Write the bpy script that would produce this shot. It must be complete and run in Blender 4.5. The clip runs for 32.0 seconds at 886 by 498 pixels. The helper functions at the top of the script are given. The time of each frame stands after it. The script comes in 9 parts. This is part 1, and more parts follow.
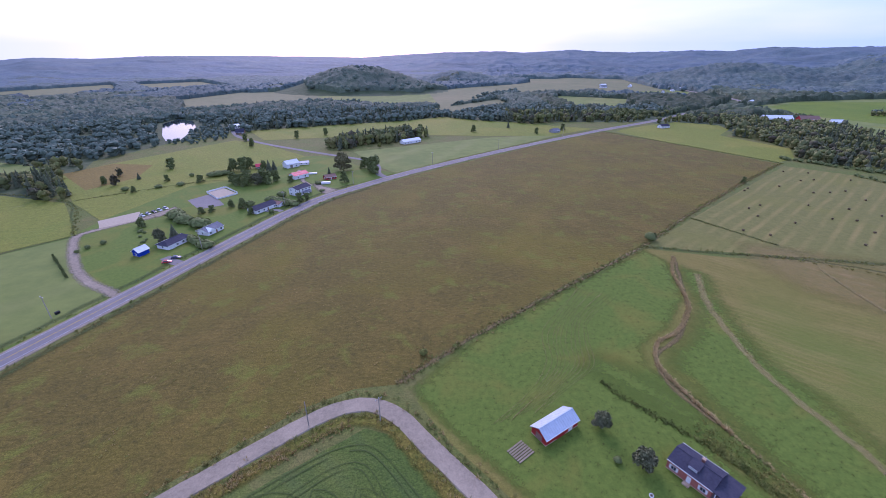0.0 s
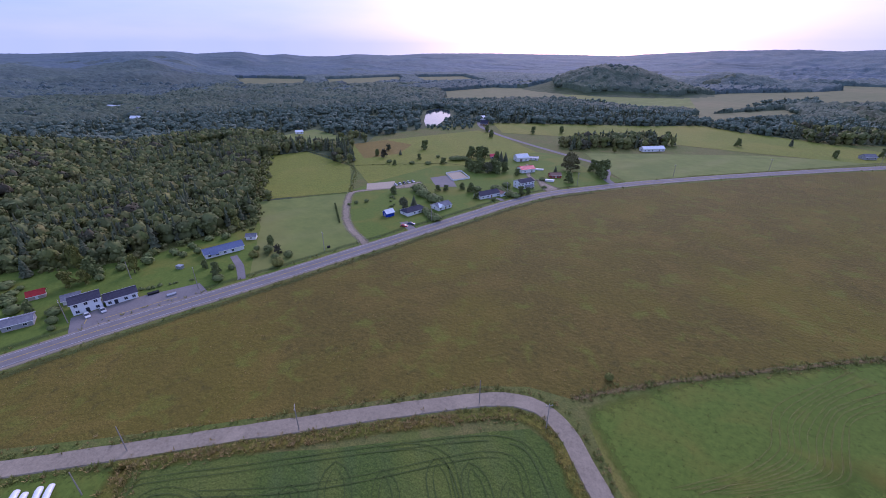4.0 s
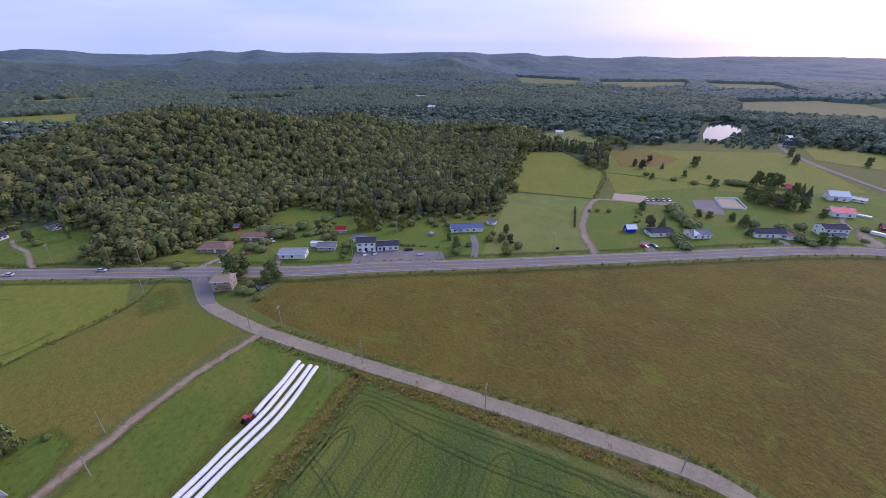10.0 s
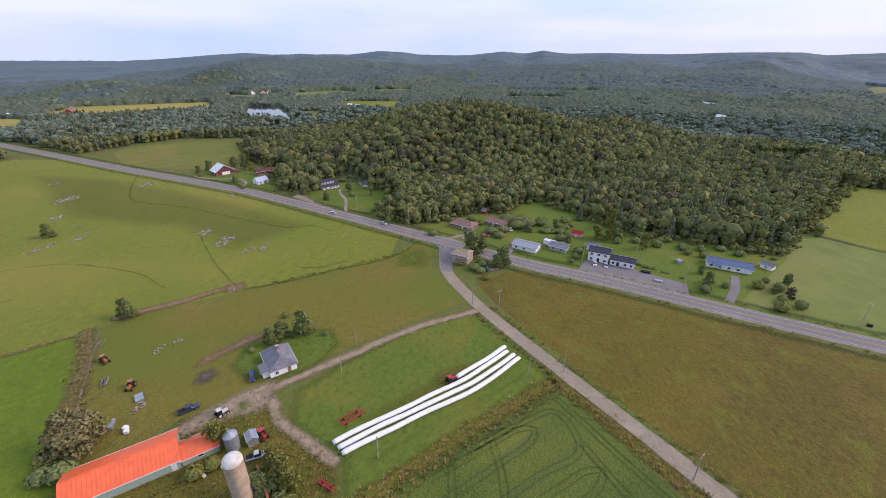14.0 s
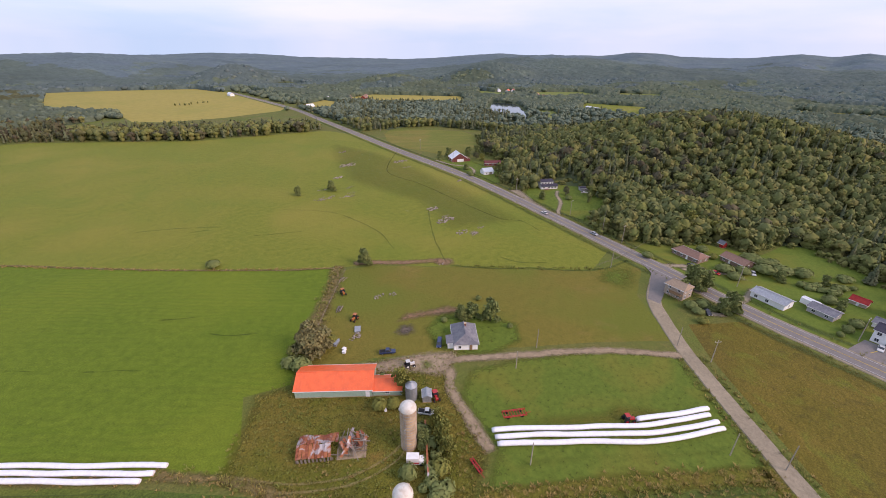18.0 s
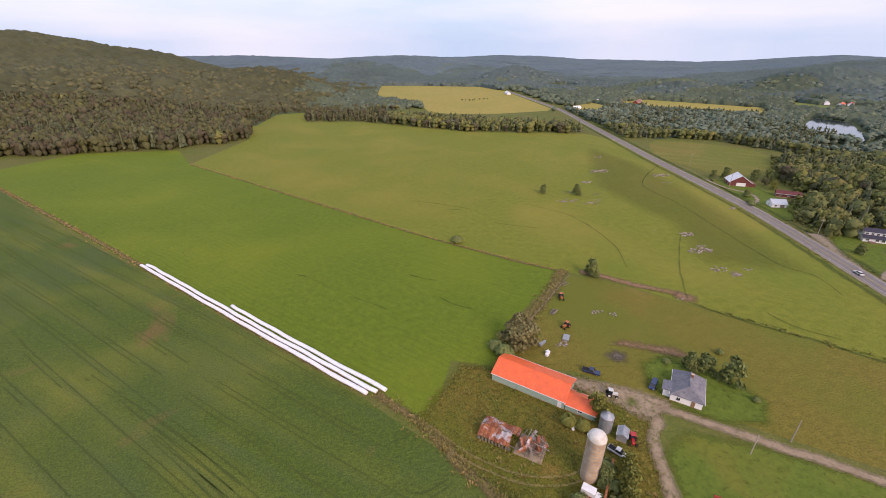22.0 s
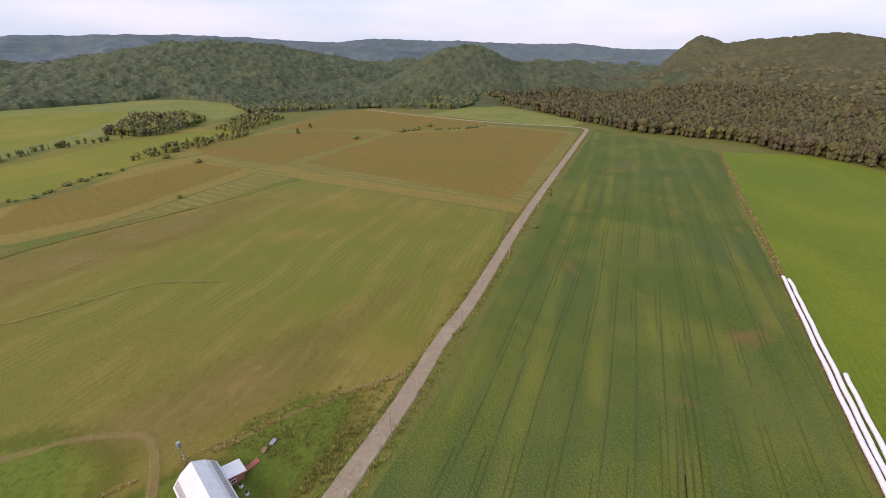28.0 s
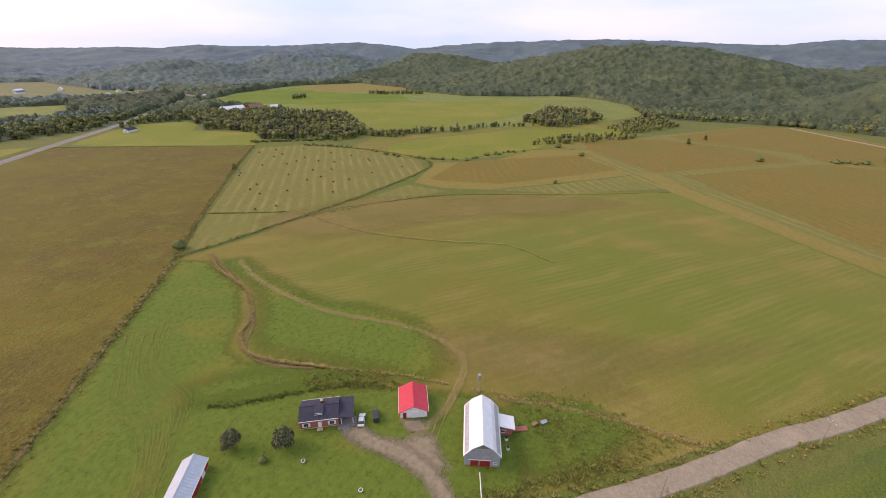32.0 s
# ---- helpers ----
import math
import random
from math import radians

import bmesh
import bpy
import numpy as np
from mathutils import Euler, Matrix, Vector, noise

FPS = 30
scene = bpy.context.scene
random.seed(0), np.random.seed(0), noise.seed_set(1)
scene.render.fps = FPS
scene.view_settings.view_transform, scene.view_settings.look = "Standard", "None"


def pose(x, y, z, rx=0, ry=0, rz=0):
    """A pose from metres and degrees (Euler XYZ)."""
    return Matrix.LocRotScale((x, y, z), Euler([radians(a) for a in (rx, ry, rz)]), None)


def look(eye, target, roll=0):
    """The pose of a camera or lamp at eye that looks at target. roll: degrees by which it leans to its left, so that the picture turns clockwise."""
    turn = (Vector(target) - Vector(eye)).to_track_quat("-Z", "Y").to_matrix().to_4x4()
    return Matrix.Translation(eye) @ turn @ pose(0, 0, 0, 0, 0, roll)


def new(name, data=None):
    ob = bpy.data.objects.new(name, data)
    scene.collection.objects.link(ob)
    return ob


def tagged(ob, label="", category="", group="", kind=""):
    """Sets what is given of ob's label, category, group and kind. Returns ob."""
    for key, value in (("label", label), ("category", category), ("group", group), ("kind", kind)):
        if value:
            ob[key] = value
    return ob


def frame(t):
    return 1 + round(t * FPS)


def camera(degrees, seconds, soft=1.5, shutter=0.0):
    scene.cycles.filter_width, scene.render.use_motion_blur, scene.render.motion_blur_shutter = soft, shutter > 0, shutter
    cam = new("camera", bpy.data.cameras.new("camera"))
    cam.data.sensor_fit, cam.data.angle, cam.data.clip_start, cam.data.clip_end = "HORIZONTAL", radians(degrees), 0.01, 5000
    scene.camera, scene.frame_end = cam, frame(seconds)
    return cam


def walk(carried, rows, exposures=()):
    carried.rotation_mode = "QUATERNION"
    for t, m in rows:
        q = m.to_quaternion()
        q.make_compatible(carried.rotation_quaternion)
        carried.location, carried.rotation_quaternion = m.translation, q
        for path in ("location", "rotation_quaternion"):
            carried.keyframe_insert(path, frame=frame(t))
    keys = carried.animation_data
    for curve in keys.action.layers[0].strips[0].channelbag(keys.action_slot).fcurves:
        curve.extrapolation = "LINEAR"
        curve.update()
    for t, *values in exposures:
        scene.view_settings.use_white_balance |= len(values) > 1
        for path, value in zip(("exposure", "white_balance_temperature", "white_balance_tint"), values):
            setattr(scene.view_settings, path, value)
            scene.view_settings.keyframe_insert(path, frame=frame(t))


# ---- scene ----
cam = camera(93.91, 32.0, soft=0.9)
# seconds, heading, pitch, roll of the hovering camera
PATH = [
    (0.0, -0.00, -25.41, 0.12),
    (0.5, 2.99, -25.36, -0.15),
    (1.0, 7.13, -25.34, -0.19),
    (1.5, 11.78, -25.37, -0.17),
    (2.0, 15.93, -25.44, -0.18),
    (2.5, 19.80, -25.43, -0.19),
    (3.0, 23.93, -25.48, 0.03),
    (3.5, 27.21, -25.58, 0.06),
    (4.0, 31.11, -25.58, -0.01),
    (4.5, 34.58, -25.57, -0.04),
    (6.5, 45.54, -25.54, -0.18),
    (7.0, 48.20, -25.53, -0.23),
    (7.5, 50.83, -25.53, -0.22),
    (8.0, 53.85, -25.54, -0.25),
    (8.5, 56.82, -25.53, -0.28),
    (9.0, 59.57, -25.54, -0.32),
    (9.5, 62.31, -25.49, -0.29),
    (10.0, 65.24, -25.49, -0.29),
    (10.5, 68.56, -25.50, -0.26),
    (11.0, 72.13, -25.53, -0.11),
    (11.5, 76.34, -25.55, -0.11),
    (12.0, 80.23, -25.59, -0.04),
    (12.5, 84.62, -25.61, -0.09),
    (13.0, 88.87, -25.57, -0.01),
    (13.5, 94.20, -25.59, -0.08),
    (14.0, 99.54, -25.51, -0.06),
    (14.5, 105.04, -25.51, -0.10),
    (15.0, 110.48, -25.44, -0.09),
    (15.5, 115.42, -25.40, -0.17),
    (17.5, 129.56, -25.56, -0.47),
    (18.0, 130.16, -25.54, -0.45),
    (18.5, 134.66, -25.51, -0.52),
    (19.0, 140.67, -25.55, -0.45),
    (19.5, 146.62, -25.55, -0.32),
    (20.0, 152.01, -25.58, -0.34),
    (20.5, 153.69, -25.55, -0.24),
    (21.0, 154.19, -25.51, -0.13),
    (21.5, 157.25, -25.48, -0.15),
    (22.0, 164.24, -25.48, -0.13),
    (22.5, 171.52, -25.49, 0.02),
    (23.0, 178.68, -25.51, 0.10),
    (23.5, 185.82, -25.40, 0.06),
    (24.0, 192.83, -25.38, 0.01),
    (24.5, 200.41, -25.39, 0.01),
    (25.0, 207.28, -25.41, -0.12),
    (25.5, 214.34, -25.53, 0.04),
    (27.5, 240.70, -25.61, -0.12),
    (28.0, 247.02, -25.62, -0.26),
    (28.5, 253.61, -25.61, -0.22),
    (29.0, 259.78, -25.58, -0.25),
    (29.5, 265.74, -25.54, -0.34),
    (30.0, 271.80, -25.52, -0.37),
    (30.5, 278.45, -25.51, -0.38),
    (31.0, 284.75, -25.49, -0.34),
    (31.5, 290.54, -25.54, -0.28),
    (32.0, 296.31, -25.54, -0.46),
]
HOVER = 95.0
EXPOSURE = [(0,0.77,5000,47),(2,0.6,4950,48),(4,0.33,5030,46),(8,0.34,5300,42),(10,0.45,5400,39),(13,0.76,5900,29),(20,0.8,6700,31),(27,0.78,6850,29),(32,0.91,6950,31)]
walk(cam, [(t, pose(0, 0, HOVER, 90 + p, r, y)) for t, y, p, r in PATH], EXPOSURE)

# ---- world, sun ----
world = bpy.data.worlds.new("sky")
scene.world = world
world.use_nodes = True
SUN_AZ, SUN_EL = -14.0, 9.0


def build_sky():
    nt = world.node_tree
    nd, ln = nt.nodes, nt.links
    bg = nd["Background"]
    tc = nd.new("ShaderNodeTexCoord")
    sep = nd.new("ShaderNodeSeparateXYZ")
    mx = nd.new("ShaderNodeMath")
    mx.operation, mx.inputs[1].default_value = "MAXIMUM", 0.015
    com = nd.new("ShaderNodeCombineXYZ")
    ln.new(tc.outputs["Generated"], sep.inputs[0])
    ln.new(sep.outputs[0], com.inputs[0])
    ln.new(sep.outputs[1], com.inputs[1])
    ln.new(sep.outputs[2], mx.inputs[0])
    ln.new(mx.outputs[0], com.inputs[2])
    sky = nd.new("ShaderNodeTexSky")
    sky.sky_type, sky.sun_disc = "NISHITA", False
    sky.sun_elevation, sky.sun_rotation = radians(SUN_EL), radians(SUN_AZ)
    sky.air_density, sky.dust_density, sky.ozone_density = 1.0, 3.0, 1.0
    ln.new(com.outputs[0], sky.inputs["Vector"])
    # thin overcast, drawn out along the horizon
    mp = nd.new("ShaderNodeMapping")
    mp.inputs["Scale"].default_value = (1.2, 1.2, 7.0)
    ln.new(com.outputs[0], mp.inputs["Vector"])
    no = nd.new("ShaderNodeTexNoise")
    no.inputs["Scale"].default_value, no.inputs["Detail"].default_value = 1.6, 6
    ln.new(mp.outputs[0], no.inputs["Vector"])
    rp = nd.new("ShaderNodeValToRGB")
    rp.color_ramp.elements[0].position, rp.color_ramp.elements[0].color = 0.32, (3.85, 5.5, 7.15, 1)
    rp.color_ramp.elements[1].position, rp.color_ramp.elements[1].color = 0.68, (6.15, 6.85, 7.65, 1)
    ln.new(no.outputs["Fac"], rp.inputs[0])
    mix = nd.new("ShaderNodeMix")
    mix.data_type = "RGBA"
    mix.inputs["Factor"].default_value = CLOUD
    ln.new(sky.outputs[0], mix.inputs["A"])
    ln.new(rp.outputs[0], mix.inputs["B"])
    ln.new(mix.outputs["Result"], bg.inputs["Color"])
    bg.inputs["Strength"].default_value = 0.1


CLOUD = 0.72
build_sky()
sun = new("sun", bpy.data.lights.new("sun", "SUN"))
sun.data.energy, sun.data.angle, sun.data.color = 1.55, radians(30), (1.0, 0.83, 0.70)
sun.matrix_world = look((0, 0, 0), (-math.sin(radians(SUN_AZ)) * math.cos(radians(SUN_EL + 24)),
                                    -math.cos(radians(SUN_AZ)) * math.cos(radians(SUN_EL + 24)), -math.sin(radians(SUN_EL + 24))))


# ---- materials ----
GRAINY = {"brown_meadow": 0.42, "soy_crop": 0.38, "green_field": 0.32, "pasture": 0.38, "paddock": 0.45, "lawn": 0.07, "rough_weeds": 0.45, "verge_grass": 0.4, "meadow": 0.36, "ripe_field": 0.3, "stubble": 0.25, "hay_field": 0.25, "gravel": 0.14, "dirt": 0.14, "dry_grass": 0.4}


def mat(name, col, col2=None, scale=1.0, rough=0.9, bump=0.0, big=None, bigscale=0.02, stripes=None, metal=0.0, island=0.0, rand=0.0, spec=0.15, bscale=None):
    """Two-scale procedural surface: col/col2 by fine noise, big by broad patches, stripes = (angle, period, colour, amount)."""
    m = bpy.data.materials.new(name)
    m.use_nodes = True
    nt = m.node_tree
    nd, ln = nt.nodes, nt.links
    b = nd["Principled BSDF"]
    b.inputs["Roughness"].default_value, b.inputs["Metallic"].default_value = rough, metal
    b.inputs["Specular IOR Level"].default_value = spec
    geo = nd.new("ShaderNodeNewGeometry")
    no = nd.new("ShaderNodeTexNoise")
    no.inputs["Scale"].default_value, no.inputs["Detail"].default_value, no.inputs["Roughness"].default_value = scale, 5, 0.65
    ln.new(geo.outputs["Position"], no.inputs["Vector"])
    rp = nd.new("ShaderNodeValToRGB")
    c2 = col2 or tuple(c * 0.75 for c in col)
    rp.color_ramp.elements[0].position, rp.color_ramp.elements[0].color = 0.34, (*c2, 1)
    rp.color_ramp.elements[1].position, rp.color_ramp.elements[1].color = 0.66, (*col, 1)
    ln.new(no.outputs["Fac"], rp.inputs[0])
    out = rp.outputs[0]

    def blend(out, fac, colour):
        mx = nd.new("ShaderNodeMix")
        mx.data_type = "RGBA"
        ln.new(fac, mx.inputs["Factor"])
        ln.new(out, mx.inputs["A"])
        mx.inputs["B"].default_value = (*colour, 1)
        return mx.outputs["Result"]

    def ramp(v, lo, hi, top=1.0):
        r = nd.new("ShaderNodeMapRange")
        ln.new(v, r.inputs[0])
        for i, q in enumerate((lo, hi, 0, top)):
            r.inputs[i + 1].default_value = q
        return r.outputs[0]

    for k, item in enumerate(big or ()):
        colour, bs, lo, hi, amount = item
        n2 = nd.new("ShaderNodeTexNoise")
        n2.inputs["Scale"].default_value, n2.inputs["Detail"].default_value, n2.inputs["Distortion"].default_value = bs, 6, 0.6
        mp = nd.new("ShaderNodeMapping")
        mp.inputs["Location"].default_value = (37.0 * (k + 1), 11.0 * k, 5.0)
        ln.new(geo.outputs["Position"], mp.inputs["Vector"])
        ln.new(mp.outputs[0], n2.inputs["Vector"])
        out = blend(out, ramp(n2.outputs["Fac"], lo, hi, amount), colour)
    for angle, period, colour, amount, wob in stripes or ():
        mp = nd.new("ShaderNodeMapping")
        mp.inputs["Rotation"].default_value = (0, 0, radians(angle))
        wv = nd.new("ShaderNodeTexWave")
        wv.inputs["Scale"].default_value, wv.inputs["Distortion"].default_value = 0.314 / period, wob
        wv.inputs["Detail"].default_value, wv.inputs["Detail Scale"].default_value = 3, 0.5
        ln.new(geo.outputs["Position"], mp.inputs["Vector"])
        ln.new(mp.outputs[0], wv.inputs["Vector"])
        n3 = nd.new("ShaderNodeTexNoise")
        n3.inputs["Scale"].default_value, n3.inputs["Detail"].default_value = 0.03, 4
        ln.new(geo.outputs["Position"], n3.inputs["Vector"])
        mu = nd.new("ShaderNodeMath")
        mu.operation = "MULTIPLY"
        ln.new(ramp(wv.outputs["Fac"], 0.55, 1.0, amount), mu.inputs[0])
        ln.new(ramp(n3.outputs["Fac"], 0.35, 0.65), mu.inputs[1])
        out = blend(out, mu.outputs[0], colour)
    for source, amount in ((geo.outputs["Random Per Island"], island), (None, rand)):
        if amount:
            if source is None:
                source = nd.new("ShaderNodeObjectInfo").outputs["Random"]
            hs = nd.new("ShaderNodeHueSaturation")
            ln.new(ramp(source, 0, 1, 1), hs.inputs["Value"])
            r = hs.inputs["Value"].links[0].from_node
            r.inputs[3].default_value, r.inputs[4].default_value = 1 - amount, 1 + amount
            hn = nd.new("ShaderNodeMath")
            hn.operation, hn.inputs[1].default_value = "MULTIPLY_ADD", 0.05 * amount
            hn.inputs[2].default_value = 0.5 - 0.025 * amount
            ln.new(source, hn.inputs[0])
            ln.new(hn.outputs[0], hs.inputs["Hue"])
            ln.new(out, hs.inputs["Color"])
            out = hs.outputs[0]
    if name in GRAINY:
        gr = nd.new("ShaderNodeTexNoise")
        gr.inputs["Scale"].default_value, gr.inputs["Detail"].default_value, gr.inputs["Roughness"].default_value = 2.2, 8, 0.8
        ln.new(geo.outputs["Position"], gr.inputs["Vector"])
        hv = nd.new("ShaderNodeHueSaturation")
        ln.new(ramp(gr.outputs["Fac"], 0.3, 0.7, 1), hv.inputs["Value"])
        r = hv.inputs["Value"].links[0].from_node
        r.inputs[3].default_value, r.inputs[4].default_value = 1 - 1.6 * GRAINY[name], 1 + 1.6 * GRAINY[name]
        ln.new(out, hv.inputs["Color"])
        out = hv.outputs[0]
    ln.new(out, b.inputs["Base Color"])
    if bump:
        nb = nd.new("ShaderNodeTexNoise")
        nb.inputs["Scale"].default_value, nb.inputs["Detail"].default_value = bscale or scale * 2, 4
        ln.new(geo.outputs["Position"], nb.inputs["Vector"])
        bp = nd.new("ShaderNodeBump")
        bp.inputs["Strength"].default_value, bp.inputs["Distance"].default_value = 1.0, bump
        ln.new(nb.outputs["Fac"], bp.inputs["Height"])
        ln.new(bp.outputs[0], b.inputs["Normal"])
    return m


M = {}
# ground covers; those of grass and crop show single tufts close by
M["forest_floor"] = mat("forest_floor", (0.085, 0.105, 0.042), (0.058, 0.075, 0.032), 0.05, big=[((0.075, 0.100, 0.055), 0.004, 0.45, 0.7, 0.7)], bump=2.0, bscale=0.1)
M["brown_meadow"] = mat("brown_meadow", (0.134, 0.102, 0.019), (0.083, 0.067, 0.013), 0.5, big=[((0.134, 0.112, 0.013), 0.016, 0.45, 0.7, 0.8), ((0.170, 0.119, 0.024), 0.05, 0.5, 0.75, 0.6), ((0.129, 0.136, 0.018), 0.12, 0.54, 0.70, 0.75), ((0.072, 0.060, 0.014), 0.3, 0.58, 0.72, 0.6)], bump=0.5, bscale=0.7)
M["soy_crop"] = mat("soy_crop", (0.086, 0.124, 0.020), (0.054, 0.084, 0.015), 0.8, big=[((0.140, 0.152, 0.028), 0.02, 0.46, 0.68, 0.6), ((0.068, 0.099, 0.031), 0.012, 0.5, 0.7, 0.6), ((0.220, 0.112, 0.056), 0.03, 0.61, 0.72, 0.5)], stripes=[(-46, 21, (0.190, 0.188, 0.034), 0.36, 0.9), (-46, 9, (0.068, 0.099, 0.031), 0.5, 1.2)], bump=0.4, bscale=1.2)
M["green_field"] = mat("green_field", (0.124, 0.174, 0.015), (0.088, 0.132, 0.011), 0.35, big=[((0.074, 0.110, 0.013), 0.25, 0.64, 0.72, 0.45), ((0.184, 0.210, 0.018), 0.012, 0.42, 0.75, 0.6), ((0.082, 0.137, 0.009), 0.05, 0.6, 0.75, 0.5)], stripes=[(-40, 6, (0.104, 0.161, 0.011), 0.5, 3), (-40, 2.4, (0.074, 0.116, 0.010), 0.4, 7)], bump=0.25)
M["pasture"] = mat("pasture", (0.180, 0.192, 0.026), (0.130, 0.150, 0.018), 0.3, big=[((0.226, 0.200, 0.036), 0.012, 0.45, 0.7, 0.7), ((0.122, 0.166, 0.020), 0.02, 0.5, 0.75, 0.6), ((0.252, 0.241, 0.104), 0.05, 0.72, 0.8, 0.5)], bump=0.35)
M["paddock"] = mat("paddock", (0.176, 0.145, 0.027), (0.130, 0.115, 0.020), 0.4, big=[((0.118, 0.136, 0.019), 0.02, 0.38, 0.60, 0.9), ((0.220, 0.151, 0.048), 0.07, 0.60, 0.77, 0.6)], bump=0.35)
M["lawn"] = mat("lawn", (0.119, 0.164, 0.023), (0.087, 0.128, 0.017), 0.6, big=[((0.185, 0.161, 0.028), 0.05, 0.5, 0.75, 0.7)], bump=0.05)
M["rough_weeds"] = mat("rough_weeds", (0.176, 0.134, 0.025), (0.116, 0.100, 0.016), 0.5, big=[((0.110, 0.118, 0.015), 0.06, 0.40, 0.60, 0.85), ((0.270, 0.156, 0.044), 0.05, 0.62, 0.76, 0.6)], bump=0.45, bscale=0.8)
M["verge_grass"] = mat("verge_grass", (0.145, 0.140, 0.036), (0.100, 0.108, 0.028), 0.4, big=[((0.10, 0.13, 0.022), 0.03, 0.42, 0.62, 0.8), ((0.18, 0.145, 0.05), 0.09, 0.56, 0.74, 0.6)], bump=0.4, bscale=0.8)
M["meadow"] = mat("meadow", (0.180, 0.150, 0.033), (0.140, 0.126, 0.024), 0.25, big=[((0.120, 0.144, 0.022), 0.007, 0.36, 0.58, 0.85), ((0.250, 0.165, 0.046), 0.018, 0.54, 0.76, 0.6)], stripes=[(-50, 3.1, (0.310, 0.235, 0.090), 0.16, 3.0), (-50, 17, (0.270, 0.200, 0.065), 0.28, 8.0)], bump=0.15)
M["hay_field"] = mat("hay_field", (0.168, 0.160, 0.041), (0.130, 0.128, 0.030), 0.3, big=[((0.152, 0.149, 0.029), 0.02, 0.5, 0.7, 0.6)], stripes=[(49.5, 8, (0.293, 0.221, 0.070), 0.5, 1.5)], bump=0.2)
M["ripe_field"] = mat("ripe_field", (0.190, 0.136, 0.025), (0.140, 0.107, 0.023), 0.3, big=[((0.132, 0.128, 0.024), 0.015, 0.5, 0.7, 0.7)], stripes=[(62, 7, (0.206, 0.157, 0.036), 0.4, 1.2)], bump=0.4)
M["stubble"] = mat("stubble", (0.225, 0.176, 0.046), (0.167, 0.139, 0.031), 0.4, big=[((0.151, 0.143, 0.023), 0.04, 0.5, 0.7, 0.6)], bump=0.2)
M["yellow_field"] = mat("yellow_field", (0.335, 0.272, 0.066), (0.262, 0.222, 0.052), 0.1, big=[((0.220, 0.222, 0.046), 0.008, 0.5, 0.7, 0.6)], bump=0.2)
M["valley_grass"] = mat("valley_grass", (0.172, 0.170, 0.072), (0.136, 0.142, 0.058), 0.08, big=[((0.210, 0.180, 0.080), 0.008, 0.5, 0.7, 0.6), ((0.110, 0.130, 0.050), 0.02, 0.52, 0.7, 0.6)], bump=0.2)
M["hay_dry"] = mat("hay_dry", (0.300, 0.215, 0.075), (0.200, 0.165, 0.045), 0.22, big=[((0.150, 0.150, 0.030), 0.02, 0.46, 0.66, 0.7)], stripes=[(-50, 5.5, (0.360, 0.270, 0.120), 0.35, 8.0)], bump=0.15)
M["far_green"] = mat("far_green", (0.172, 0.200, 0.046), (0.128, 0.158, 0.036), 0.08, big=[((0.226, 0.192, 0.058), 0.008, 0.5, 0.7, 0.6), ((0.115, 0.150, 0.035), 0.014, 0.5, 0.64, 0.6)], stripes=[(25, 40, (0.225, 0.222, 0.075), 0.35, 2.0)], bump=0.2)
M["asphalt"] = mat("asphalt", (0.205, 0.185, 0.172), (0.160, 0.146, 0.138), 1.2, rough=0.85, big=[((0.245, 0.222, 0.205), 0.1, 0.5, 0.75, 0.5)], bump=0.01)
M["gravel"] = mat("gravel", (0.292, 0.243, 0.170), (0.228, 0.188, 0.130), 1.0, big=[((0.36, 0.295, 0.205), 0.12, 0.5, 0.7, 0.6), ((0.19, 0.155, 0.10), 0.3, 0.62, 0.76, 0.4)], bump=0.06)
M["dirt"] = mat("dirt", (0.345, 0.262, 0.172), (0.262, 0.198, 0.128), 0.6, big=[((0.215, 0.160, 0.105), 0.09, 0.58, 0.74, 0.6)], bump=0.06)
M["dry_grass"] = mat("dry_grass", (0.24, 0.175, 0.075), (0.14, 0.115, 0.04), 0.8, island=0.3, bump=0.2)
M["water"] = mat("water", (0.03, 0.04, 0.05), (0.02, 0.03, 0.04), 0.02, rough=0.06, spec=0.6, bump=0.02, bscale=0.5)
M["paint_white"] = mat("paint_white", (0.62, 0.62, 0.60), (0.5, 0.5, 0.49), 0.6)
M["paint_yellow"] = mat("paint_yellow", (0.55, 0.40, 0.08), (0.42, 0.30, 0.07), 0.6)


from mathutils import geometry


def inside(pts, x, y):
    r = np.zeros(len(x), bool)
    n = len(pts)
    for i in range(n):
        x1, y1 = pts[i]
        x2, y2 = pts[(i + 1) % n]
        if y1 == y2:
            continue
        c = ((y1 > y) != (y2 > y)) & (x < (x2 - x1) * (y - y1) / (y2 - y1) + x1)
        r ^= c
    return r


SOFT = {}


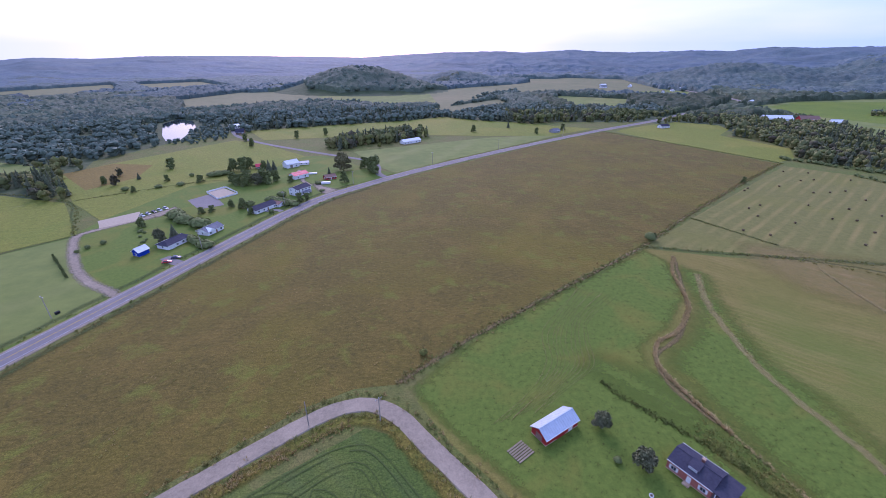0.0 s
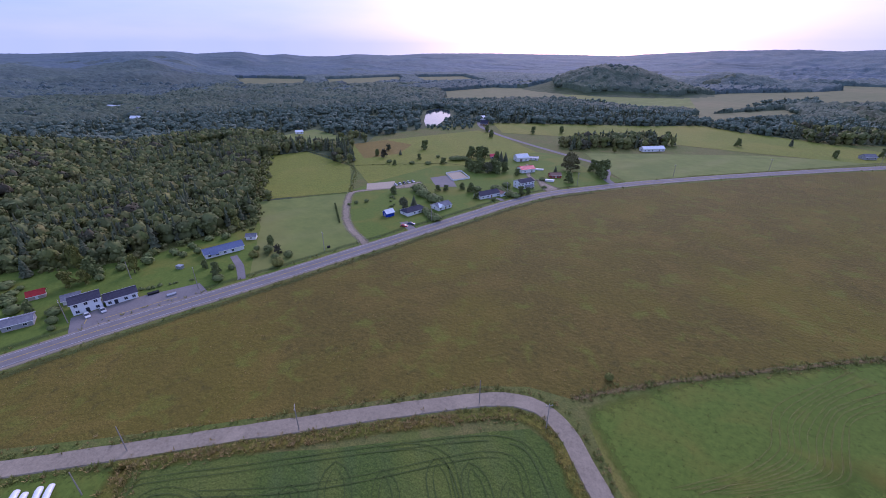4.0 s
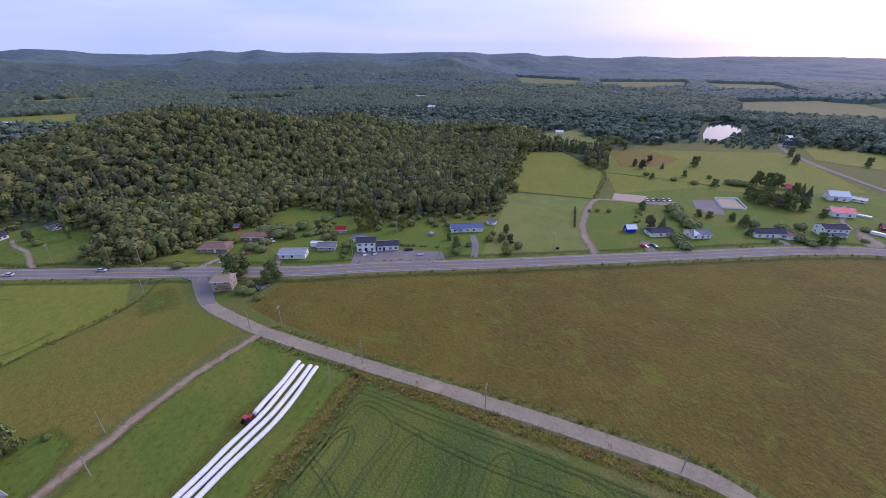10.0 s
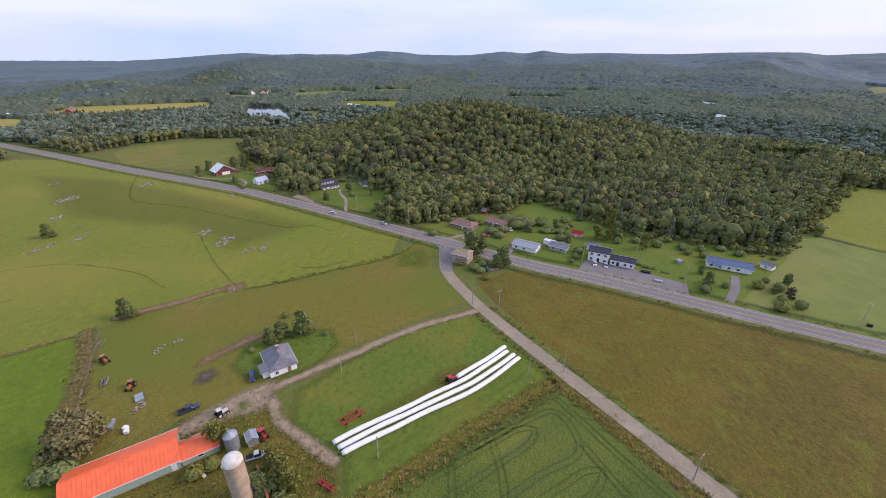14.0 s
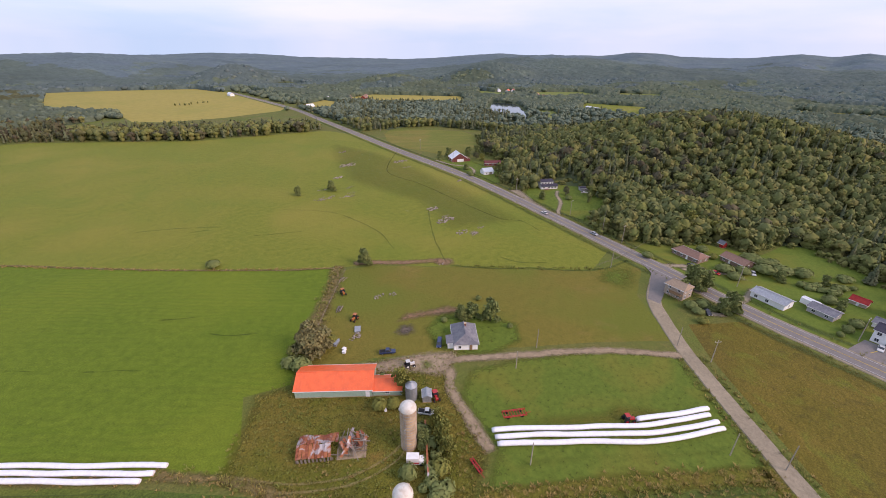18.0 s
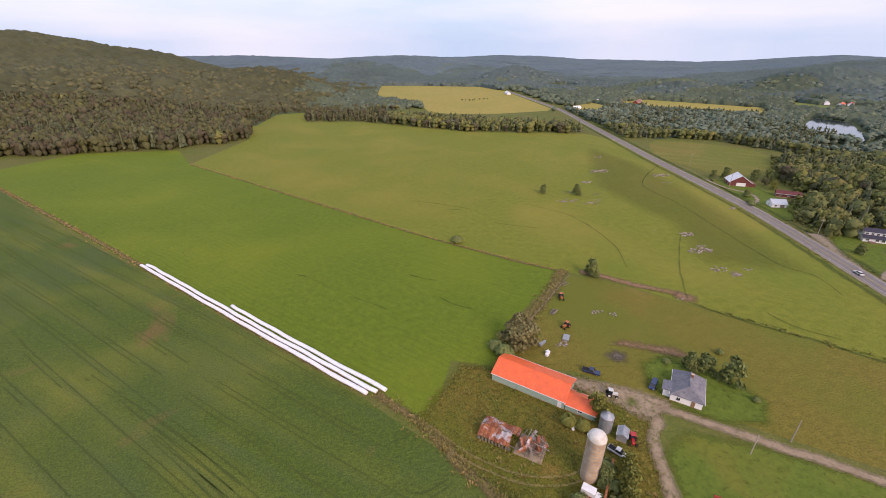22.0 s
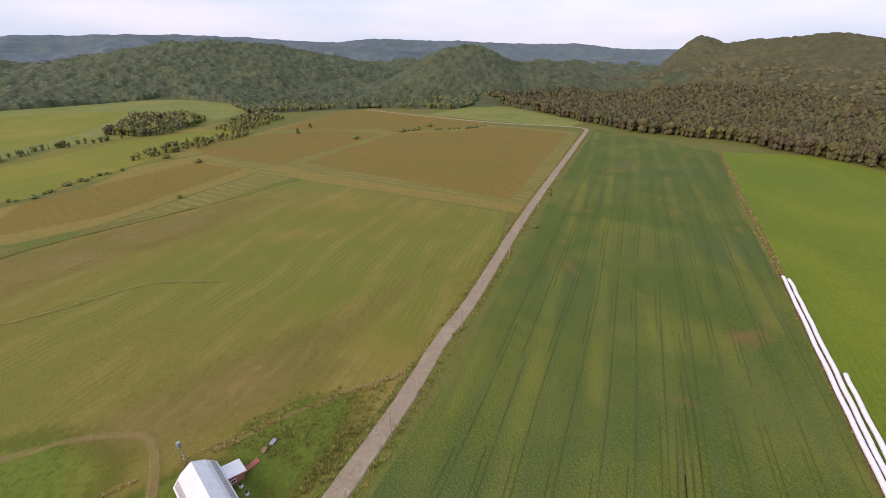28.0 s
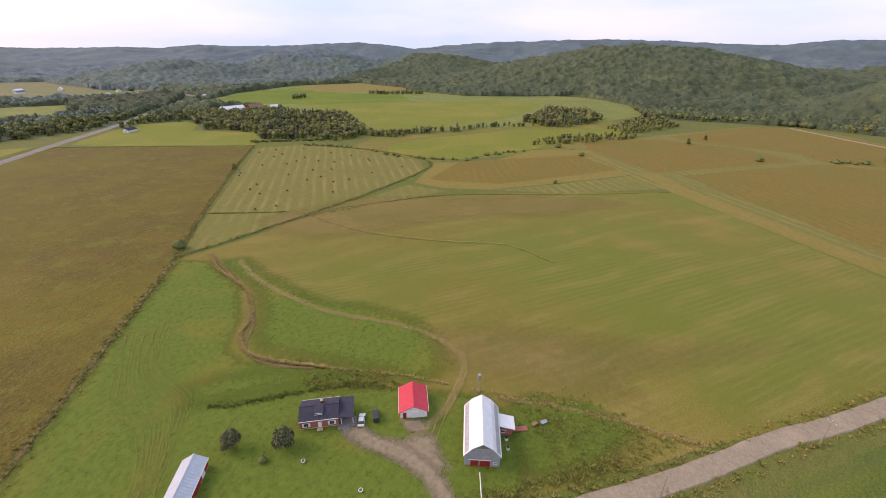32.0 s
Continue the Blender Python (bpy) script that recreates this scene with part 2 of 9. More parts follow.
def soft(material, top=1.0):
    """The same surface with a ragged edge that thins out towards the sheet's rim."""
    key = (material.name, top)
    if key in SOFT:
        return SOFT[key]
    m = material.copy()
    m.name = material.name + "_thinning"
    nd, ln = m.node_tree.nodes, m.node_tree.links
    at = nd.new("ShaderNodeAttribute")
    at.attribute_name = "rim"
    geo = nd.new("ShaderNodeNewGeometry")
    no = nd.new("ShaderNodeTexNoise")
    no.inputs["Scale"].default_value, no.inputs["Detail"].default_value, no.inputs["Roughness"].default_value = 0.55, 6, 0.7
    ln.new(geo.outputs["Position"], no.inputs["Vector"])
    mu = nd.new("ShaderNodeMath")
    mu.operation, mu.inputs[1].default_value = "MULTIPLY_ADD", 1.4
    ln.new(no.outputs["Fac"], mu.inputs[0])
    ln.new(at.outputs["Fac"], mu.inputs[2])
    mr = nd.new("ShaderNodeMapRange")
    ln.new(mu.outputs[0], mr.inputs[0])
    for i, q in enumerate((0.72, 1.75, 0.0, top)):
        mr.inputs[i + 1].default_value = q
    tr = nd.new("ShaderNodeBsdfTransparent")
    mx = nd.new("ShaderNodeMixShader")
    out = nd["Material Output"]
    ln.new(mr.outputs[0], mx.inputs[0])
    ln.new(tr.outputs[0], mx.inputs[1])
    ln.new(nd["Principled BSDF"].outputs[0], mx.inputs[2])
    ln.new(mx.outputs[0], out.inputs["Surface"])
    SOFT[key] = m
    return m


def poly_area(name, pts, material, z=0.05, label="", category="field", smooth_edges=True, thin=0.0, top=1.0):
    """A field: one sheet of ground cover with an outline through pts."""
    bm = bmesh.new()
    if smooth_edges:
        out = []
        for i, (x, y) in enumerate(pts):
            x2, y2 = pts[(i + 1) % len(pts)]
            d = math.hypot(x2 - x, y2 - y)
            n = max(1, int(d / 6))
            for k in range(n):
                px, py = x + (x2 - x) * k / n, y + (y2 - y) * k / n
                j = 0 if k == 0 else 1
                w = min(1.0, 0.4 + d * 0.002)
                out.append((px + j * w * noise.noise((px * 0.15, py * 0.15, 3.1)), py + j * w * noise.noise((px * 0.15, py * 0.15, 9.7))))
        pts = out
    if thin:
        P = np.array(pts)
        lo, hi = P.min(0), P.max(0)
        st = max(thin * 0.45, max(hi - lo) / 60)
        gx, gy = [a.ravel() for a in np.meshgrid(np.arange(lo[0], hi[0], st), np.arange(lo[1], hi[1], st))]
        d = np.full(len(gx), 1e9)
        for (x1, y1), (x2, y2) in zip(pts, pts[1:] + pts[:1]):
            dx, dy = x2 - x1, y2 - y1
            t = np.clip(((gx - x1) * dx + (gy - y1) * dy) / (dx * dx + dy * dy + 1e-9), 0, 1)
            d = np.minimum(d, np.hypot(gx - x1 - t * dx, gy - y1 - t * dy))
        m = inside(pts, gx, gy) & (d > st * 0.4)
        n = len(pts)
        co = [Vector(p) for p in pts] + [Vector((a, b)) for a, b in zip(gx[m], gy[m])]
        out_v, _, out_f, src_v, _, _ = geometry.delaunay_2d_cdt(co, [(k, (k + 1) % n) for k in range(n)], [], 1, 1e-4)
        lay = bm.verts.layers.float.new("rim")
        dist = np.concatenate([np.zeros(n), d[m]])
        vs = []
        for p, src in zip(out_v, src_v):
            v = bm.verts.new((p.x, p.y, z))
            v[lay] = min(1.0, dist[src[0]] / thin) if src else 0.0
            vs.append(v)
        for f in out_f:
            bm.faces.new([vs[k] for k in f])
        bm.normal_update()
        for f in bm.faces:
            if f.normal.z < 0:
                f.normal_flip()
    else:
        f = bm.faces.new([bm.verts.new((x, y, z)) for x, y in pts])
        bm.normal_update()
        if f.normal.z < 0:
            f.normal_flip()
    bmesh.ops.triangulate(bm, faces=bm.faces[:])
    me = bpy.data.meshes.new(name)
    bm.to_mesh(me)
    bm.free()
    me.materials.append(soft(material, top) if thin else material)
    return tagged(new(name, me), label, category, kind="structure")


def spline(pts, step=4.0):
    """Points along a smooth line through pts."""
    P = [Vector((*p, 0)[:3]) for p in pts]
    out = []
    for i in range(len(P) - 1):
        a, b, c, d = P[max(i - 1, 0)], P[i], P[i + 1], P[min(i + 2, len(P) - 1)]
        n = max(1, int((c - b).length / step))
        t1, t2 = (c - a) * 0.5, (d - b) * 0.5
        l = (c - b).length
        t1 = t1.normalized() * min(t1.length, l) if t1.length else t1
        t2 = t2.normalized() * min(t2.length, l) if t2.length else t2
        for k in range(n):
            s = k / n
            out.append(b * (2 * s ** 3 - 3 * s ** 2 + 1) + t1 * (s ** 3 - 2 * s ** 2 + s) + c * (3 * s ** 2 - 2 * s ** 3) + t2 * (s ** 3 - s ** 2))
    out.append(P[-1])
    return out


def ribbon(name, pts, width, material, z, offset=0.0, wobble=0.0, thick=0.0, step=4.0, parent=None, dash=None, thin=False, top=1.0):
    """A strip of road or path along pts."""
    line = spline(pts, step)
    bm = bmesh.new()
    lay = bm.verts.layers.float.new("rim")
    prev = None
    run = 0.0
    for i, p in enumerate(line):
        d = (line[min(i + 1, len(line) - 1)] - line[max(i - 1, 0)]).normalized()
        n = Vector((-d.y, d.x, 0))
        w = width / 2
        wl = w + wobble * noise.noise((p.x * 0.2, p.y * 0.2, 1.7))
        wr = w + wobble * noise.noise((p.x * 0.2, p.y * 0.2, 7.3))
        a, b = p + n * (offset + wl), p + n * (offset - wr)
        row = [bm.verts.new((a.x, a.y, z)), bm.verts.new((b.x, b.y, z))]
        if thin:
            a2, b2 = a.lerp(b, 0.36), a.lerp(b, 0.64)
            row = [row[0], bm.verts.new((a2.x, a2.y, z)), bm.verts.new((b2.x, b2.y, z)), row[1]]
            fade = 0.35 if i in (0, len(line) - 1) else 1.0
            row[1][lay] = row[2][lay] = fade
        if thick:
            row = [bm.verts.new((a.x + n.x * thick * 3, a.y + n.y * thick * 3, 0.0))] + row + [bm.verts.new((b.x - n.x * thick * 3, b.y - n.y * thick * 3, 0.0))]
        if prev:
            run += (p - line[i - 1]).length
            if not dash or run % dash[0] < dash[1]:
                for k in range(len(row) - 1):
                    bm.faces.new((prev[k], prev[k + 1], row[k + 1], row[k]))
        prev = row
    bmesh.ops.recalc_face_normals(bm, faces=bm.faces[:])
    if bm.faces and sum(f.normal.z for f in bm.faces) < 0:
        bmesh.ops.reverse_faces(bm, faces=bm.faces[:])
    me = bpy.data.meshes.new(name)
    bm.to_mesh(me)
    bm.free()
    me.materials.append(soft(material, top) if thin else material)
    ob = new(name, me)
    if parent:
        ob.parent = parent
    return ob


# ---- terrain ----
# hills: x, y, height, half-width along its own x, along its own y, turn
HILLS = [
    (-436, -52, 40, 98, 150, 8), (-530, 110, 14, 70, 90, 0),
    (-225, 1215, 50, 175, 110, 0), (60, 1560, 24, 150, 70, 0),
    (1520, 1370, 92, 340, 380, -20), (1020, 1520, 48, 280, 240, 0), (1800, 950, 72, 320, 420, 0),
    (1500, 80, 108, 320, 520, 0), (1020, -495, 90, 230, 185, -26), (980, -700, 55, 240, 180, -35),
    (600, -950, 62, 330, 260, -25), (360, -1020, 55, 300, 240, 0), (120, -1040, 46, 180, 210, 0), (1203, -1542, 127, 118, 330, 38), (1060, -1624, 114, 222, 330, 33), (865, -1719, 133, 296, 330, 27), (610, -1753, 93, 314, 330, 19), (560, -1430, 62, 300, 250, 25),
    (-440, -2300, 62, 700, 420, 0), (-640, -1360, 43, 130, 130, 0), (-900, -960, 24, 130, 100, 0), (-1280, -850, 48, 180, 140, -40),
    (-1900, -950, 72, 600, 520, 0), (-1720, 250, 36, 340, 700, 0),
]
# skyline: compass angle from the first view, degrees above the eye
RIM = [(-120, -0.6), (-118.8, -0.55), (-117, -0.75), (-113.1, -0.5), (-110.9, -0.6), (-107.8, 0.0), (-104.7, -0.1), (-102.7, -0.6), (-98.1, -0.75), (-96.1, -0.7), (-92, 0.0), (-89.5, -0.4), (-87.2, 0.12), (-84.4, -0.4), (-80.2, -0.25),
       (-73.4, -0.45), (-66.3, -0.1), (-61.2, -0.1), (-59.6, -0.5), (-57.4, -0.3), (-55.1, -0.1), (-52.4, -0.7), (-50.4, -0.5), (-47.8, -0.85), (-45, -0.85), (-42, -0.5), (-37.8, -0.7),
       (-33, -0.4), (-26, -0.36), (-18, -0.5), (-10, -0.7), (-6.4, -0.4), (0, -0.03), (7, 0.06), (10, -0.1), (15.5, 0.19), (18.6, 0.0), (22, -0.1), (26, 0.0), (29, 0.1), (32, 0.0), (35.7, 0.36), (39, 0.28), (45.7, 0.41),
       (49, 0.6), (53.7, 0.8), (57, 0.6), (60, 0.2), (63.8, 0.54), (69.7, 0.9), (77, 1.1), (85, 1.3), (87.6, 1.1), (90, 1.2), (94, 0.9), (100, 0.8), (104.4, 1.24), (108.6, 1.0), (119, 0.9), (123.4, 0.75), (129, 0.8), (134, 0.2),
       (140, 0.2), (150, 0.0), (165, -0.6), (172, -0.5), (182, -0.9), (187.4, -0.55), (190, -0.5), (194, -0.7), (198.7, -0.6), (202.6, -0.38), (208, -0.5), (213, -0.9), (219, -1.0), (225, -1.2), (229, -1.0), (234, -0.6), (237, -0.3), (240, -0.6)]
# the skyline's crest: compass angle, metres to the foot of its slopes, metres to its top
RANGE = [(-120, 1250, 2800), (-64, 1300, 2700), (-56, 1900, 3100), (-30, 2000, 3700), (60, 2100, 3900), (80, 2000, 3500), (135, 1900, 3400), (165, 1900, 4000), (205, 2000, 4300), (228, 1500, 3600), (234, 1300, 2900), (240, 1250, 2800)]


def lattice(x, y, cell, seed):
    """Smooth noise from 0 to 1 with bumps of one cell's size."""
    u, v = x / cell + seed * 17.3, y / cell - seed * 9.1
    i, j = np.floor(u), np.floor(v)
    a, b = u - i, v - j
    a, b = a * a * (3 - 2 * a), b * b * (3 - 2 * b)

    def corner(p, q):
        return np.modf(np.abs(np.sin(p * 127.1 + q * 311.7 + seed * 74.7)) * 43758.5453)[0]
    return (corner(i, j) * (1 - a) + corner(i + 1, j) * a) * (1 - b) + (corner(i, j + 1) * (1 - a) + corner(i + 1, j + 1) * a) * b


def relief(x, y):
    """Spurs and gullies, about -1 to 1."""
    n = np.zeros_like(x)
    for cell, amount, seed in ((620, 0.5, 1), (290, 0.3, 2), (130, 0.2, 3)):
        n = n + amount * (1 - 2 * np.abs(2 * lattice(x, y, cell, seed) - 1))
    return n


def height(x, y):
    """The lie of the land, for arrays x, y."""
    x, y = np.asarray(x, float), np.asarray(y, float)
    r = np.hypot(x, y)
    z = np.zeros_like(r)
    for hx, hy, hh, ax, ay, turn in HILLS:
        c, s = math.cos(radians(turn)), math.sin(radians(turn))
        u, v = (x - hx) * c + (y - hy) * s, -(x - hx) * s + (y - hy) * c
        q = (u / ax) ** 2 + (v / ay) ** 2
        z = z + (hh * np.maximum(np.exp(-q * 1.1) - 0.12, 0) / 0.88) ** 3
    z = np.cbrt(z)
    n = relief(x, y)
    z = z * (1 + 0.22 * n * np.clip((r - 650) / 400, 0, 1) * np.clip(1.6 - z / 75, 0.25, 1))
    az = (np.degrees(np.arctan2(x, y)) + 120) % 360 - 120
    ra, re = [a for a, e in RIM], [e for a, e in RIM]
    el = sum(w * np.interp(az + d, ra, re) for d, w in ((-0.5, 0.25), (0, 0.5), (0.5, 0.25)))
    foot, crest = (np.interp(az, [q[0] for q in RANGE], [q[k] for q in RANGE]) for k in (1, 2))
    top = 95 + crest * np.tan(np.radians(el)) - 9
    k = np.clip((r - foot) / (crest - foot), 0, 1)
    up = k * k * (3 - 2 * k)
    ridge = top * np.clip(up + 1.5 * n * k * (1 - k) * (1.15 - 0.6 * k), 0, 1.02) + 3 * (lattice(x, y, 90, 5) - 0.5) * k
    z = np.maximum(z, ridge) + 0.2 * np.minimum(z, np.maximum(ridge, 0)) * (1 - k)
    keep = np.clip((z - 1.5) / 3.0, 0, 1)
    return z * keep


def mesh_object(name, verts, faces, material, smooth=False):
    me = bpy.data.meshes.new(name)
    verts, faces = np.asarray(verts, np.float32), np.asarray(faces, np.int32)
    n, k = faces.shape
    me.vertices.add(len(verts))
    me.vertices.foreach_set("co", verts.ravel())
    me.loops.add(n * k)
    me.loops.foreach_set("vertex_index", faces.ravel())
    me.polygons.add(n)
    me.polygons.foreach_set("loop_start", np.arange(0, n * k, k, dtype=np.int32))
    if smooth:
        me.polygons.foreach_set("use_smooth", np.ones(n, bool))
    me.update(calc_edges=True)
    me.materials.append(material)
    return new(name, me)


def build_ground():
    na = 480
    rs = np.concatenate([[0.01], np.linspace(30, 600, 20), np.geomspace(630, 4950, 90)])
    a = np.linspace(0, 2 * math.pi, na, endpoint=False)
    R, A = np.meshgrid(rs, a, indexing="ij")
    X, Y = R * np.sin(A), R * np.cos(A)
    Z = height(X, Y)
    v = np.stack([X, Y, Z], -1).reshape(-1, 3)
    i, j = np.meshgrid(np.arange(len(rs) - 1), np.arange(na), indexing="ij")
    j2 = (j + 1) % na
    f = np.stack([i * na + j, i * na + j2, (i + 1) * na + j2, (i + 1) * na + j], -1).reshape(-1, 4)[:, ::-1]
    ob = mesh_object("ground", v, f, M["forest_floor"], True)
    return tagged(ob, "dark wooded ground of a wide valley rising to low hills", "ground", kind="structure")


build_ground()

# ---- fields ----
HWY = [(-490, -1098), (-422, -711), (-372, -540), (-338, -427), (-310, -335), (-273, -202), (-246, -132), (-206, -35), (-188, 6), (-175, 46), (-156, 97), (-136, 155),
       (-114, 219), (-102, 253), (-87, 286), (-64, 316), (-30, 355), (38, 421), (120, 494), (209, 568), (330, 660), (420, 740), (554, 843), (640, 950), (663, 1314)]
LANE = [(-203, -33), (-190, -31), (-172, -27), (-157, -18), (-142, -7), (-115, 17), (-80, 49), (-45, 80), (-32, 89.5), (-22, 91.5), (-13, 87), (-2, 75), (20, 51), (62, 4.5),
        (89, -25), (111, -46.5), (131, -69), (186, -123.5), (236, -175), (330, -275), (440, -392)]
LANE_FAR = [(440, -392), (456, -404), (475, -398), (549, -315), (660, -235), (760, -175)]
DRIVE = [(-142, -8), (-125, -32), (-104, -53), (-90, -66), (-76, -81), (-60, -90)]

